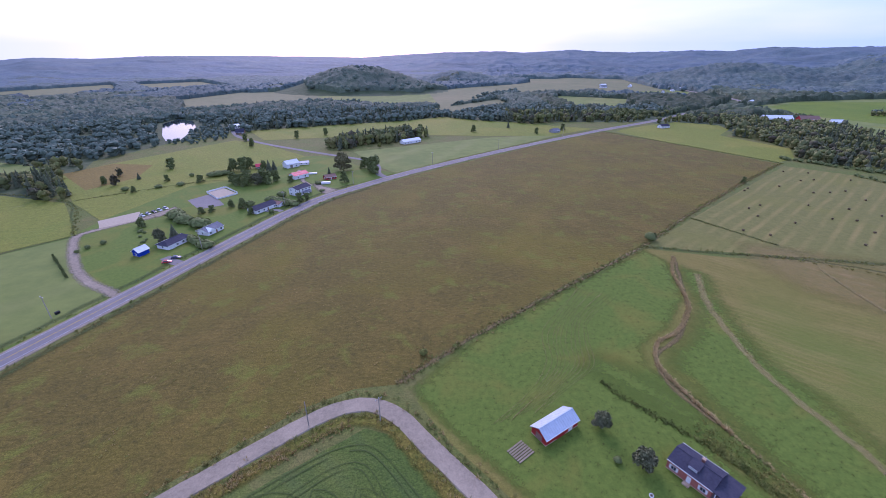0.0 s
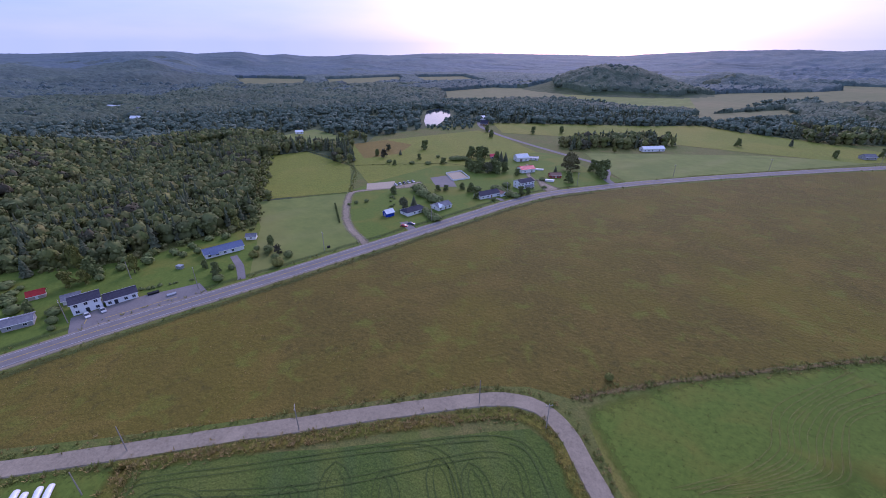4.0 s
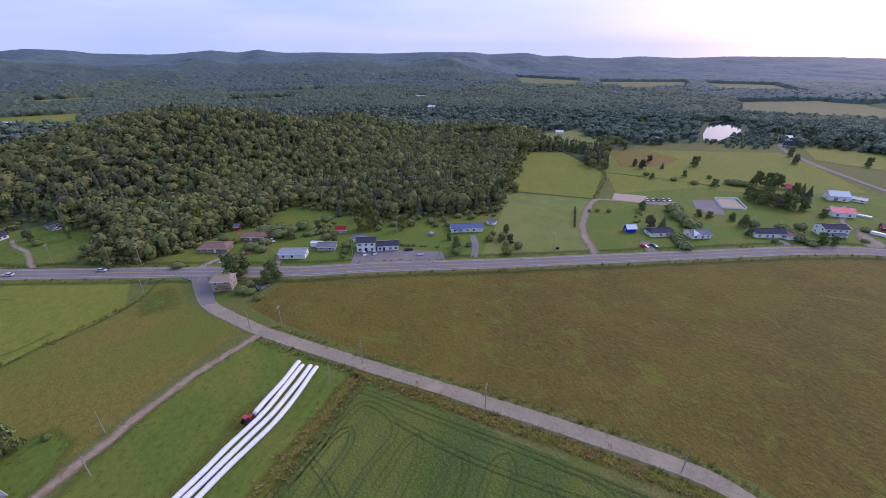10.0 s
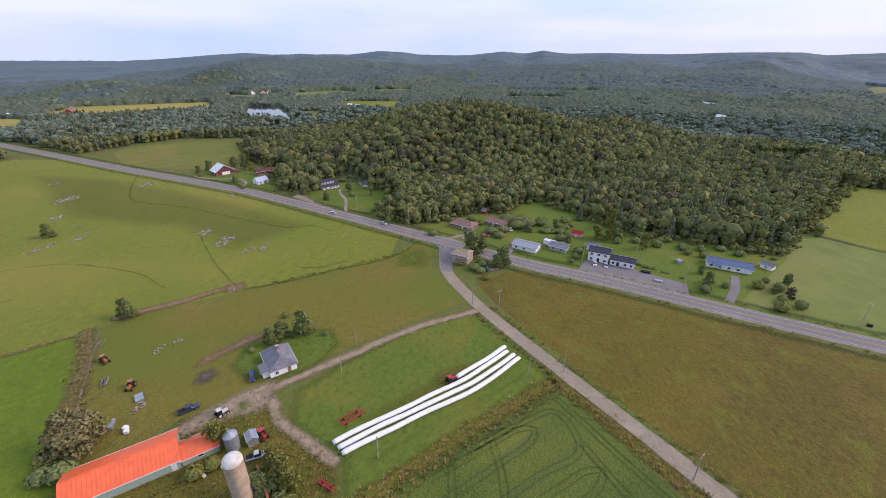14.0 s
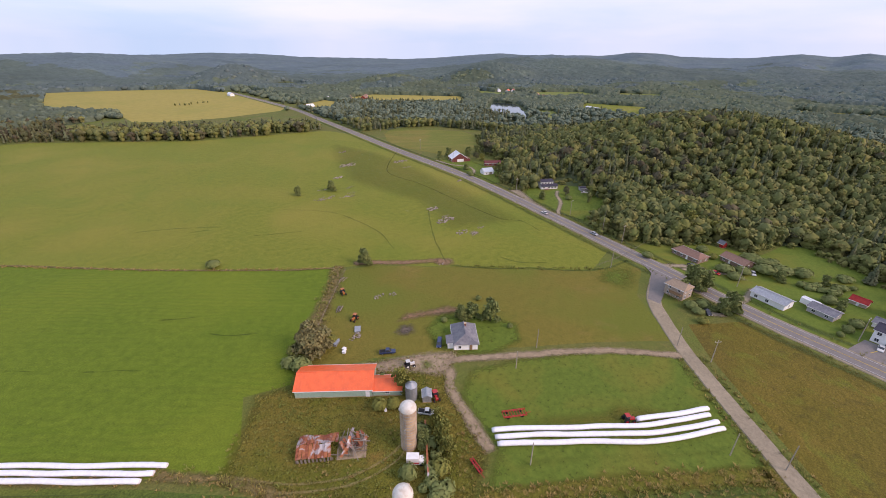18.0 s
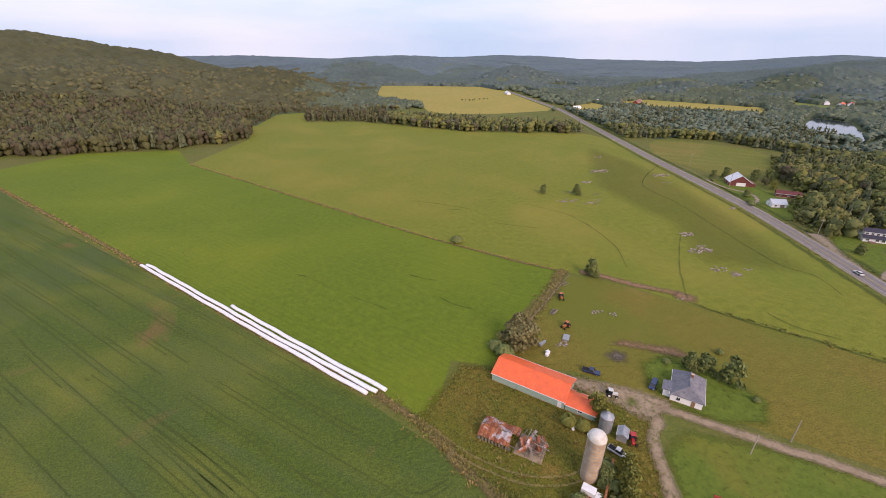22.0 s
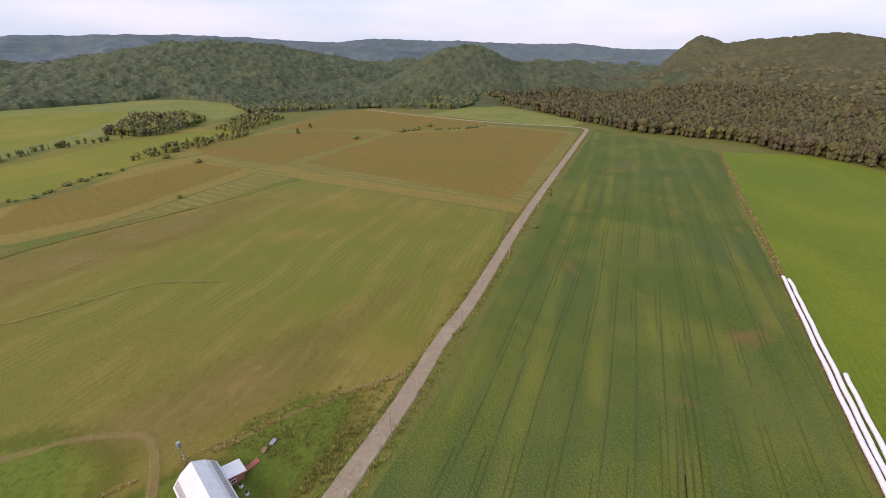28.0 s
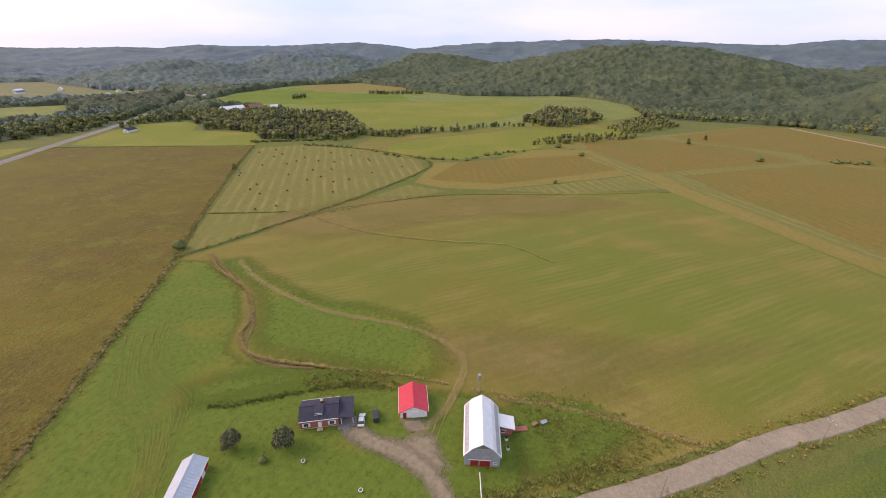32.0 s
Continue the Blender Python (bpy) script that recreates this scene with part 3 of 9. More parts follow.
FIELDS = [
    ("grassland", "verge_grass", "rough grass and weeds of the verges and field margins", [(-560, -1150), (-300, -1150), (-150, -780), (60, -690), (110, -560), (300, -520), (480, -450), (640, -450), (780, -190), (760, 60), (640, 190), (520, 300), (440, 500), (300, 640), (120, 650), (-120, 640), (-300, 560), (-340, 400), (-260, 240), (-225, 150), (-262, 90), (-280, 20), (-272, -40), (-256, -90), (-330, -130), (-340, -220), (-470, -300), (-450, -420), (-385, -420), (-420, -560), (-480, -720)]),
    ("brown_meadow", "brown_meadow", "wide brown-green fallow meadow beside the highway", [(-180, 5), (-163, -12), (-147, -2), (-112, 27), (-78, 57), (-42, 90), (-28, 98), (-14, 100), (13, 127), (60, 166), (108, 204), (157, 250), (315, 386), (262, 480), (212, 560), (125, 488), (42, 413), (-24, 349), (-57, 313), (-80, 283), (-95, 251), (-107, 216), (-129, 152), (-149, 95), (-167, 45)]),
    ("crop_field", "soy_crop", "dark green row crop with tractor tracks", [(-22, 83), (-104, 20), (-36, -47), (-20, -73), (-4, -95), (24, -128), (86, -200), (154, -277), (288, -436), (448, -416), (434, -398), (228, -179), (178, -128), (124, -74), (94, -43), (56, 0), (0, 64), (-12, 80)]),
    ("green_field", "green_field", "bright green mown field beside the silage bags", [(-19, -80), (-6, -97), (24, -132), (86, -203), (154, -280), (288, -440), (244, -508), (150, -500), (122, -429), (-5, -266), (-44, -215), (-84, -169), (-104, -150), (-68, -119), (-45, -100), (-33, -106)]),
    ("pasture", "pasture", "olive green grazed pasture with stone patches", [(-104, -152), (-84, -171), (-44, -217), (-5, -268), (122, -432), (86, -545), (96, -650), (40, -672), (-60, -645), (-184, -525), (-325, -475), (-333, -430), (-303, -335), (-267, -204), (-240, -134), (-208, -60), (-181, -58), (-117, -141)]),
    ("paddock", "paddock", "worn brown-green paddock round the farmhouse", [(-36, -106), (-46, -101), (-68, -120), (-103, -148), (-117, -140), (-181, -57), (-203, -50), (-198, -40), (-172, -34), (-148, -14), (-128, -36), (-106, -57), (-92, -70), (-70, -90)]),
    ("farmyard", "rough_weeds", "overgrown farmyard with rough weeds", [(-36, -47), (-20, -73), (-14, -84), (-36, -105), (-72, -88), (-88, -70), (-78, -60), (-66, -38), (-52, -32)]),
    ("lawn", "lawn", "green grass round the silage bags", [(-142, -11), (-126, -33), (-104, -52), (-88, -62), (-76, -58), (-66, -38), (-50, -32), (-101, 19), (-106, 20), (-118, 11)]),
    ("meadow", "meadow", "wide mown meadow with pale hay lines", [(-8, 93), (13, 124), (60, 160), (108, 200), (142, 190), (211, 177), (267, 118), (310, 50), (347, -22), (217, -137), (180, -111), (128, -62), (104, -34), (66, 8), (24, 54), (2, 78)]),
    ("lawn", "lawn", "mown lawn round the red brick house", [(2, 80), (24, 56), (52, 28), (66, 10), (86, 12), (92, 30), (84, 56), (72, 76), (80, 92), (70, 108), (72, 118), (86, 128), (104, 150), (114, 186), (107, 201), (60, 164), (13, 126), (-12, 98)]),
    ("hay_field", "hay_field", "mown hay field with pale windrow lines", [(157, 244), (229, 305), (313, 376), (350, 342), (358, 273), (351, 215), (344, 194), (323, 178), (297, 173), (220, 184), (194, 188), (181, 205)]),
    ("meadow", "meadow", "green rough meadow beyond the ditch", [(352, 290), (346, 186), (452, 78), (486, 74), (600, 10), (720, 60), (610, 170), (500, 230), (420, 300)]),
    ("hay_field", "hay_field", "yellow-green corner below the hay field", [(112, 204), (119, 211), (157, 244), (181, 205), (167, 193), (130, 198)]),
    ("mown_field", "hay_field", "yellow-green mown margins between the ripe fields", [(208, -148), (440, -378), (526, -304), (620, -272), (720, -225), (765, -180), (742, -118), (606, -10), (480, 80), (392, 10), (345, -24)]),
    ("ripe_field", "ripe_field", "ripe golden-brown field", [(403, -30), (515, -152), (506, -235), (518, -300), (440, -362), (238, -154)]),
    ("ripe_field", "ripe_field", "ripe golden-brown field", [(474, 57), (522, 75), (572, -3), (565, -86), (517, -137), (403, -10)]),
    ("ripe_field", "ripe_field", "ripe golden-brown field below the woods", [(601, -17), (739, -121), (760, -180), (707, -222), (620, -268), (530, -296), (524, -156), (560, -142), (576, -60)]),
    ("stubble_field", "stubble", "pale mown band round the ripe patch", [(278, 162), (345, 178), (369, 135), (446, 109), (474, 57), (400, 12), (383, 11), (327, 64), (288, 103), (276, 135)]),
    ("ripe_field", "ripe_field", "ripe patch inside the mown band", [(293, 157), (358, 159), (441, 64), (400, 19), (337, 73), (308, 99), (294, 141)]),
    ("stubble_field", "hay_field", "pale mown strip with hay lines", [(460, 66), (396, 4), (356, -20), (306, 48), (290, 98), (327, 60), (383, 8)]),
    ("stubble_field", "stubble", "pale mown strip between ripe fields", [(394, 3), (402, -12), (357, -38), (223, -156), (212, -146), (347, -24)]),
    ("stubble_field", "hay_field", "pale mown strip beside the lane", [(440, -365), (432, -373), (228, -162), (237, -155)]),
    ("pasture", "pasture", "olive field behind the brook bushes", [(353, 238), (393, 259), (453, 239), (575, 151), (639, 39), (599, 23), (509, 96), (446, 112), (400, 145), (368, 160), (357, 192)]),
    ("hay_field", "hay_field", "small pale wedge between two ditches", [(222, 174), (271, 164), (270, 130), (232, 154)]),
    ("meadow", "pasture", "rough pasture behind the meadow", [(228, 560), (262, 482), (318, 390), (345, 405), (376, 452), (347, 531), (386, 574), (394, 611), (348, 641), (290, 610), (241, 575)]),
    ("far_field", "far_green", "wide green far fields below the wooded hills", [(560, 720), (548, 809), (735, 918), (979, 974), (1180, 880), (1100, 740), (1010, 600), (954, 413), (1014, 293), (1090, 185), (1020, 110), (947, 52), (801, 17), (684, 75), (642, 117), (504, 248), (442, 315), (477, 360), (576, 480), (520, 540), (556, 588), (565, 653)]),
    ("far_field", "green_field", "bright green strip of the far fields", [(620, 830), (735, 905), (920, 905), (860, 712), (900, 560), (800, 470), (660, 560), (600, 700)]),
    ("far_field", "stubble", "pale orange strip in the far fields", [(979, 960), (1160, 860), (1085, 650), (1021, 612), (880, 712), (860, 780)]),
    ("far_field", "pasture", "yellowish far field beside the brook", [(690, 560), (790, 420), (900, 330), (870, 200), (780, 200), (640, 215), (520, 262), (470, 320), (500, 370), (590, 480), (600, 600)]),
    ("far_field", "far_green", "green field below the woods", [(478, -396), (556, -322), (660, -252), (700, -315), (764, -406), (720, -440), (620, -436), (500, -440)]),
    ("far_field", "far_green", "far roadside field below the hill", [(458, 1366), (564, 1290), (622, 1249), (662, 1064), (647, 979), (566, 1012), (443, 1083), (330, 1140)]),
    ("far_field", "far_green", "narrow green field between woods", [(233, 986), (313, 1001), (380, 860), (341, 785), (252, 792)]),
    ("yellow_field", "yellow_field", "wide dry yellow field beside the highway", [(-155, -1177), (-126, -1050), (-131, -961), (-192, -844), (-182, -736), (-213, -698), (-290, -682), (-390, -695), (-412, -720), (-466, -1010), (-482, -1090), (-470, -1250), (-300, -1340), (-183, -1366)]),
    ("yellow_field", "yellow_field", "dry yellow field across the highway", [(-448, -735), (-544, -787), (-542, -733), (-450, -620), (-415, -632)]),
    ("pasture", "meadow", "dry olive field behind the farm barns", [(-322, -268), (-319, -327), (-333, -365), (-362, -402), (-384, -415), (-408, -402), (-428, -374), (-442, -340), (-434, -318), (-415, -296), (-392, -268), (-372, -256), (-348, -262)]),
    ("yellow_field", "yellow_field", "dry field beyond the river wood", [(-699, -812), (-812, -632), (-742, -560), (-690, -535), (-640, -572), (-580, -640), (-555, -700), (-610, -790)]),
    ("pasture", "pasture", "grassy clearing behind the pasture", [(92, -640), (70, -764), (23, -782), (24, -654), (55, -637)]),
    ("far_field", "far_green", "far field at the foot of the hills", [(-943, -499), (-1034, -577), (-1138, -471), (-1080, -414), (-939, -430)]),
    ("far_field", "far_green", "far field among the woods", [(-1131, -379), (-1179, -300), (-1101, -272), (-1035, -335)]),
    ("far_field", "far_green", "far field behind the river", [(-1047, -780), (-1090, -729), (-1003, -654), (-968, -717)]),
    ("far_field", "far_green", "small field near the river", [(-870, -620), (-961, -605), (-901, -564), (-836, -592)]),
    ("far_field", "hay_field", "pale field below the western hills", [(-1155, -49), (-1236, 109), (-1239, 215), (-1131, 196), (-1126, 29)]),
    ("far_field", "far_green", "grassy clearing in the western woods", [(-702, -380), (-725, -349), (-670, -313), (-631, -307)]),
    ("far_field", "pasture", "grassy clearing round a gravel pit", [(-865, -301), (-872, -237), (-759, -214), (-760, -310), (-810, -330)]),
    ("far_field", "far_green", "narrow field on the valley floor", [(-975, -697), (-959, -600), (-867, -546), (-882, -634)]),
    ("far_field", "far_green", "narrow field on the valley floor", [(-1034, -554), (-1071, -491), (-1111, -422), (-1016, -388), (-949, -511)]),
    ("far_field", "far_green", "narrow field on the valley floor", [(-1178, -387), (-1211, -295), (-1102, -271), (-1074, -355)]),
    ("far_field", "pasture", "narrow field on the valley floor", [(-883, -360), (-900, -239), (-821, -220), (-807, -331)]),
    ("far_field", "hay_field", "pale strip below the western hills", [(-1202, -29), (-1251, 136), (-1157, 125), (-1113, -27)]),
    ("far_field", "hay_field", "pale strip below the western hills", [(-1047, -27), (-1064, 113), (-978, 102), (-965, -26)]),
    ("far_field", "valley_grass", "pale far field in the northern valley", [(-1225, 1188), (-1109, 1488), (-890, 1200), (-1000, 980)]),
    ("far_field", "valley_grass", "pale far field among the woods", [(-1596, 1073), (-1306, 1168), (-1040, 920), (-1150, 800)]),
    ("far_field", "valley_grass", "pale far field under the northern hills", [(-1038, 1491), (-886, 1630), (-660, 1370), (-790, 1200)]),
    ("far_field", "valley_grass", "wide pale valley fields round the wooded knoll", [(-595, 966), (-535, 1172), (-325, 1120), (-191, 1050), (-93, 1067), (41, 1300), (261, 1483), (305, 1546), (260, 1780), (470, 1750), (496, 1636), (466, 1400), (520, 1370), (500, 1250), (385, 1207), (306, 1430), (242, 1408), (197, 1208), (122, 994), (73, 945), (-3, 826), (-36, 880), (-25, 1033), (-160, 951), (-265, 930), (-370, 848), (-445, 791)]),
    ("far_field", "valley_grass", "pale narrow field below the northern hills", [(-912, 936), (-994, 1069), (-1015, 1363), (-942, 1296), (-863, 1009)]),
    ("far_field", "valley_grass", "pale field before the wooded knoll", [(-467, 773), (-532, 905), (-524, 1155), (-382, 1222), (-334, 1102), (-395, 861)]),
    ("far_field", "far_green", "green field at the foot of the knoll", [(-309, 1072), (-35, 1126), (-11, 895), (-48, 844), (-209, 878)]),
    ("far_field", "valley_grass", "pale field beside the wooded knoll", [(-45, 781), (121, 981), (142, 870), (15, 726)]),
    ("far_field", "valley_grass", "wide pale valley field behind the knoll", [(72, 1230), (501, 1835), (684, 1710), (605, 1196), (308, 1115), (157, 1056)]),
    ("far_field", "far_green", "green strip between two woods", [(273, 1058), (416, 975), (339, 827), (269, 810), (254, 954)]),
    ("far_field", "pasture", "green clearing with cottages", [(-463, 219), (-480, 290), (-445, 300), (-432, 220)]),
    ("lawn", "lawn", "roadside lawns of the village", [(-212, -48), (-228, -50), (-238, -34), (-252, -24), (-252, -12), (-256, 3), (-278, 11), (-285, 24), (-268, 38), (-255, 53), (-236, 68), (-226, 84), (-226, 106), (-213, 138), (-253, 165), (-214, 216), (-214, 240), (-225, 262), (-200, 315), (-168, 345), (-160, 420), (-120, 420), (-70, 372), (-38, 352), (-66, 320), (-90, 288), (-106, 254), (-118, 220), (-140, 156), (-160, 98), (-179, 47), (-193, 6)]),
    ("hay_field", "pasture", "olive-green grass field below the wood", [(-257, 169), (-366, 258), (-346, 298), (-266, 276), (-212, 220)]),
    ("mown_field", "far_green", "smooth green field beside the gravel loop", [(-164, 97), (-212, 140), (-254, 167), (-212, 214), (-176, 178), (-145, 150)]),
    ("far_field", "pasture", "rough green field behind the village", [(-215, 242), (-262, 278), (-330, 350), (-315, 390), (-250, 505), (-205, 480), (-140, 420), (-165, 340), (-200, 315)]),
    ("far_field", "ripe_field", "reddish fallow field behind the village", [(-331, 353), (-313, 390), (-272, 384), (-258, 340), (-274, 305)]),
    ("far_field", "far_green", "green field across the side road", [(-56, 372), (-40, 352), (0, 395), (100, 490), (150, 540), (60, 520), (-40, 470), (-95, 440)]),
    ("far_field", "pasture", "rough fields beyond the side road", [(-60, 540), (60, 530), (136, 530), (205, 582), (99, 643), (48, 665), (0, 701), (-57, 660), (-150, 620), (-260, 570), (-215, 505)]),
    ("far_field", "far_green", "rough clearing in the wood", [(-441, 320), (-442, 400), (-380, 380), (-340, 352), (-370, 320)]),
]
FIELDS += [
    ("meadow", "lawn", "fresh green grass between reeds and hedge", [(78, 82), (82, 60), (82, 48), (98, 42), (110, 50), (120, 66), (120, 90), (114, 112), (120, 146), (128, 172), (114, 188), (106, 168), (101, 144), (89, 127), (77, 119), (72, 107), (74, 94)]),
    ("meadow", "lawn", "fresh green grass behind the weedy bank", [(42, 106), (56, 92), (70, 76), (80, 58), (90, 62), (82, 84), (74, 98), (62, 114), (50, 120)]),
    ("grass_verge", "lawn", "green grass of the paddock's road corner", [(-186, -56), (-172, -54), (-172, -38), (-180, -36), (-196, -41), (-198, -47)]),
]
for k, (nm, mk, lb, pts) in enumerate(FIELDS):
    poly_area(nm, pts, M[mk], 0.02 + 0.0024 * k, lb, thin={"lawn": 3.5, "farmyard": 4.0}.get(nm, 0.0) if k < 12 else 9.0 if lb.startswith(("fresh", "green grass of")) else 0.0)

# ---- roads ----
hwy = tagged(ribbon("road", HWY, 8.3, M["asphalt"], 0.30, thick=0.12, wobble=0.15), "grey two-lane highway with pale shoulders", "road", kind="structure")
tagged(ribbon("shoulder", HWY, 10.2, M["gravel"], 0.25, thick=0.1, wobble=0.4, parent=hwy), "pale gravel shoulders")
for off, w, mk, dash in ((0.13, 0.14, "paint_yellow", None), (-0.13, 0.14, "paint_yellow", None), (3.5, 0.13, "paint_white", None), (-3.5, 0.13, "paint_white", None)):
    ribbon("road_marking", HWY, w, M[mk], 0.318, offset=off, parent=hwy, dash=dash)
lane = tagged(ribbon("lane", LANE, 5.2, M["gravel"], 0.27, wobble=0.3, thick=0.1, step=3), "pale gravel farm road bending between the fields", "road", kind="structure")
tagged(ribbon("lane", LANE_FAR, 4.8, M["gravel"], 0.27, wobble=0.4, thick=0.1), "pale gravel farm road along the woods", "road", kind="structure")
tagged(poly_area("lane_mouth", [(-206.5, -47), (-203, -40), (-197, -35.2), (-186, -32.6), (-172, -29.6), (-171, -24.4), (-181, -25.4), (-189, -25.2), (-194, -21), (-197.5, -14), (-203, -18)], M["asphalt"], 0.285, "grey asphalt mouth of the lane at the highway", "road"), "grey asphalt mouth of the lane at the highway", "road", kind="structure")
tagged(ribbon("driveway", DRIVE, 4.4, M["dirt"], 0.21, wobble=0.7, step=2, thin=True), "dirt driveway to the farm", "road", kind="structure")


# ---- trees and woods ----
def leaf_mat(name, col, dark, patch, scale=0.11, bump=0.0, fine=0.9, island=0.16, more=()):
    return mat(name, col, dark, fine, bump=bump, bscale=0.22, big=[(patch, scale, 0.42, 0.62, 0.85), *more], island=island, rough=0.8, spec=0.15)


M["leaf_dark"] = leaf_mat("leaf_dark", (0.158, 0.172, 0.054), (0.103, 0.116, 0.040), (0.122, 0.135, 0.051))
M["leaf_light"] = leaf_mat("leaf_light", (0.172, 0.183, 0.048), (0.114, 0.128, 0.038), (0.182, 0.167, 0.058))
M["leaf_conifer"] = leaf_mat("leaf_conifer", (0.117, 0.131, 0.067), (0.068, 0.089, 0.048), (0.128, 0.135, 0.069))
M["leaf_brown"] = leaf_mat("leaf_brown", (0.106, 0.090, 0.051), (0.065, 0.056, 0.034), (0.081, 0.093, 0.042), 0.07)
# valley woods: pale blue-green, low contrast, the haze mixed into the leaf colour
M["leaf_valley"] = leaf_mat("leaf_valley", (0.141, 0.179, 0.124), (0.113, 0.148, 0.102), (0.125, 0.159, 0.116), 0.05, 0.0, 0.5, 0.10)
M["leaf_south"] = leaf_mat("leaf_south", (0.115, 0.113, 0.046), (0.080, 0.080, 0.035), (0.095, 0.098, 0.042), 0.08, 0.0, 0.9, 0.12)
M["east_wood"] = leaf_mat("east_wood", (0.092, 0.116, 0.050), (0.068, 0.088, 0.042), (0.086, 0.108, 0.048), 0.012, 2.0, 0.25, 0.16, [((0.138, 0.146, 0.050), 0.03, 0.56, 0.70, 0.6)])
# far, mid and rim woods: bluish distance haze put into the leaf colour
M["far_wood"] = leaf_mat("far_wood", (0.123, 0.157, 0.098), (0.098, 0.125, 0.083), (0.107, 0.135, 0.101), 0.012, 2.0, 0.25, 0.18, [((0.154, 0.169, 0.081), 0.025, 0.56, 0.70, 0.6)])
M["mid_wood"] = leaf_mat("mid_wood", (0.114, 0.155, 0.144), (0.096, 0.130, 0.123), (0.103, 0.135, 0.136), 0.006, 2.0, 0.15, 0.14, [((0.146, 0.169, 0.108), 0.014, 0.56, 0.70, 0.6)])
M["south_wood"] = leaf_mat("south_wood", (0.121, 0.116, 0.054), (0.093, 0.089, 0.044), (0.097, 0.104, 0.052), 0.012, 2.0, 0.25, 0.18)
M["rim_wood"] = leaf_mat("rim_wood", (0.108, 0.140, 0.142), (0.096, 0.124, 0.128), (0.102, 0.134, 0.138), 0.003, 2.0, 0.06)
# treetop sheets: dark mottles and patches painted for shade between crowns and in gullies
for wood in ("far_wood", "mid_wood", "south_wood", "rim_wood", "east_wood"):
    # far, mid and rim get bluer in turn: haze in the base colour
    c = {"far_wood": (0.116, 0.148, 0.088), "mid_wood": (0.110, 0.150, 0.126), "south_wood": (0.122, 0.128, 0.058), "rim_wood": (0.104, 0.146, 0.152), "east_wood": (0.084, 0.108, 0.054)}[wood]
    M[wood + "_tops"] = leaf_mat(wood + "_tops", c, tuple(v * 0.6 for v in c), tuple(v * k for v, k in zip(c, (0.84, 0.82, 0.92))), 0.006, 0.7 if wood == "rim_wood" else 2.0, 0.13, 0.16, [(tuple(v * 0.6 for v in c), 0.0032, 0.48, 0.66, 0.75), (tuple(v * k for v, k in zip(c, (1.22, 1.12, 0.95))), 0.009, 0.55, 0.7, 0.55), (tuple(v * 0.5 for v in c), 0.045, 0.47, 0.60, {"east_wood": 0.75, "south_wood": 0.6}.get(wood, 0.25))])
M["bark"] = mat("bark", (0.11, 0.085, 0.06), (0.06, 0.048, 0.035), 3.0)
rng = np.random.default_rng(7)


def ring_tube(p0, p1, r0, r1, n=5):
    p0, p1 = np.array(p0, float), np.array(p1, float)
    d = p1 - p0
    d = d / np.linalg.norm(d)
    a = np.cross(d, (0.3, 0.9, 0.2))
    a /= np.linalg.norm(a)
    b = np.cross(d, a)
    t = np.linspace(0, 2 * math.pi, n, endpoint=False)
    c = np.cos(t)[:, None] * a + np.sin(t)[:, None] * b
    v = np.concatenate([p0 + c * r0, p1 + c * r1])
    f = np.array([[i, (i + 1) % n, n + (i + 1) % n, n + i] for i in range(n)])
    return v, f


def lump(center, radius, nu=7, nv=4, jag=0.25):
    """A ragged rounded clump of foliage."""
    v, f = [], []
    for j in range(nv + 1):
        th = math.pi * (0.06 + 0.88 * j / nv)
        for i in range(nu):
            ph = 2 * math.pi * (i + 0.5 * (j % 2)) / nu
            k = 1 + rng.uniform(-jag, jag)
            v.append((math.sin(th) * math.cos(ph) * k, math.sin(th) * math.sin(ph) * k, math.cos(th) * k))
    for j in range(nv):
        for i in range(nu):
            f.append((j * nu + i, (j + 1) * nu + i, (j + 1) * nu + (i + 1) % nu, j * nu + (i + 1) % nu))
    return np.array(v) * radius + np.array(center), np.array(f)


def leaf_quads(pts, normals, size):
    n = len(pts)
    a = np.cross(normals, rng.normal(size=(n, 3)))
    a /= np.linalg.norm(a, axis=1)[:, None] + 1e-9
    b = np.cross(normals, a)
    s = size * rng.uniform(0.6, 1.25, (n, 1))
    v = np.stack([pts - a * s - b * s * 0.7, pts + a * s - b * s * 0.7, pts + a * s * 0.8 + b * s * 0.7, pts - a * s * 0.8 + b * s * 0.7], 1)
    v += rng.normal(size=v.shape) * 0.12 * size
    return v.reshape(-1, 3), np.arange(n * 4).reshape(n, 4)


def join(pieces):
    vs, fs, o = [], [], 0
    for v, f in pieces:
        vs.append(v)
        fs.append(f + o)
        o += len(v)
    return np.concatenate(vs), np.concatenate(fs)


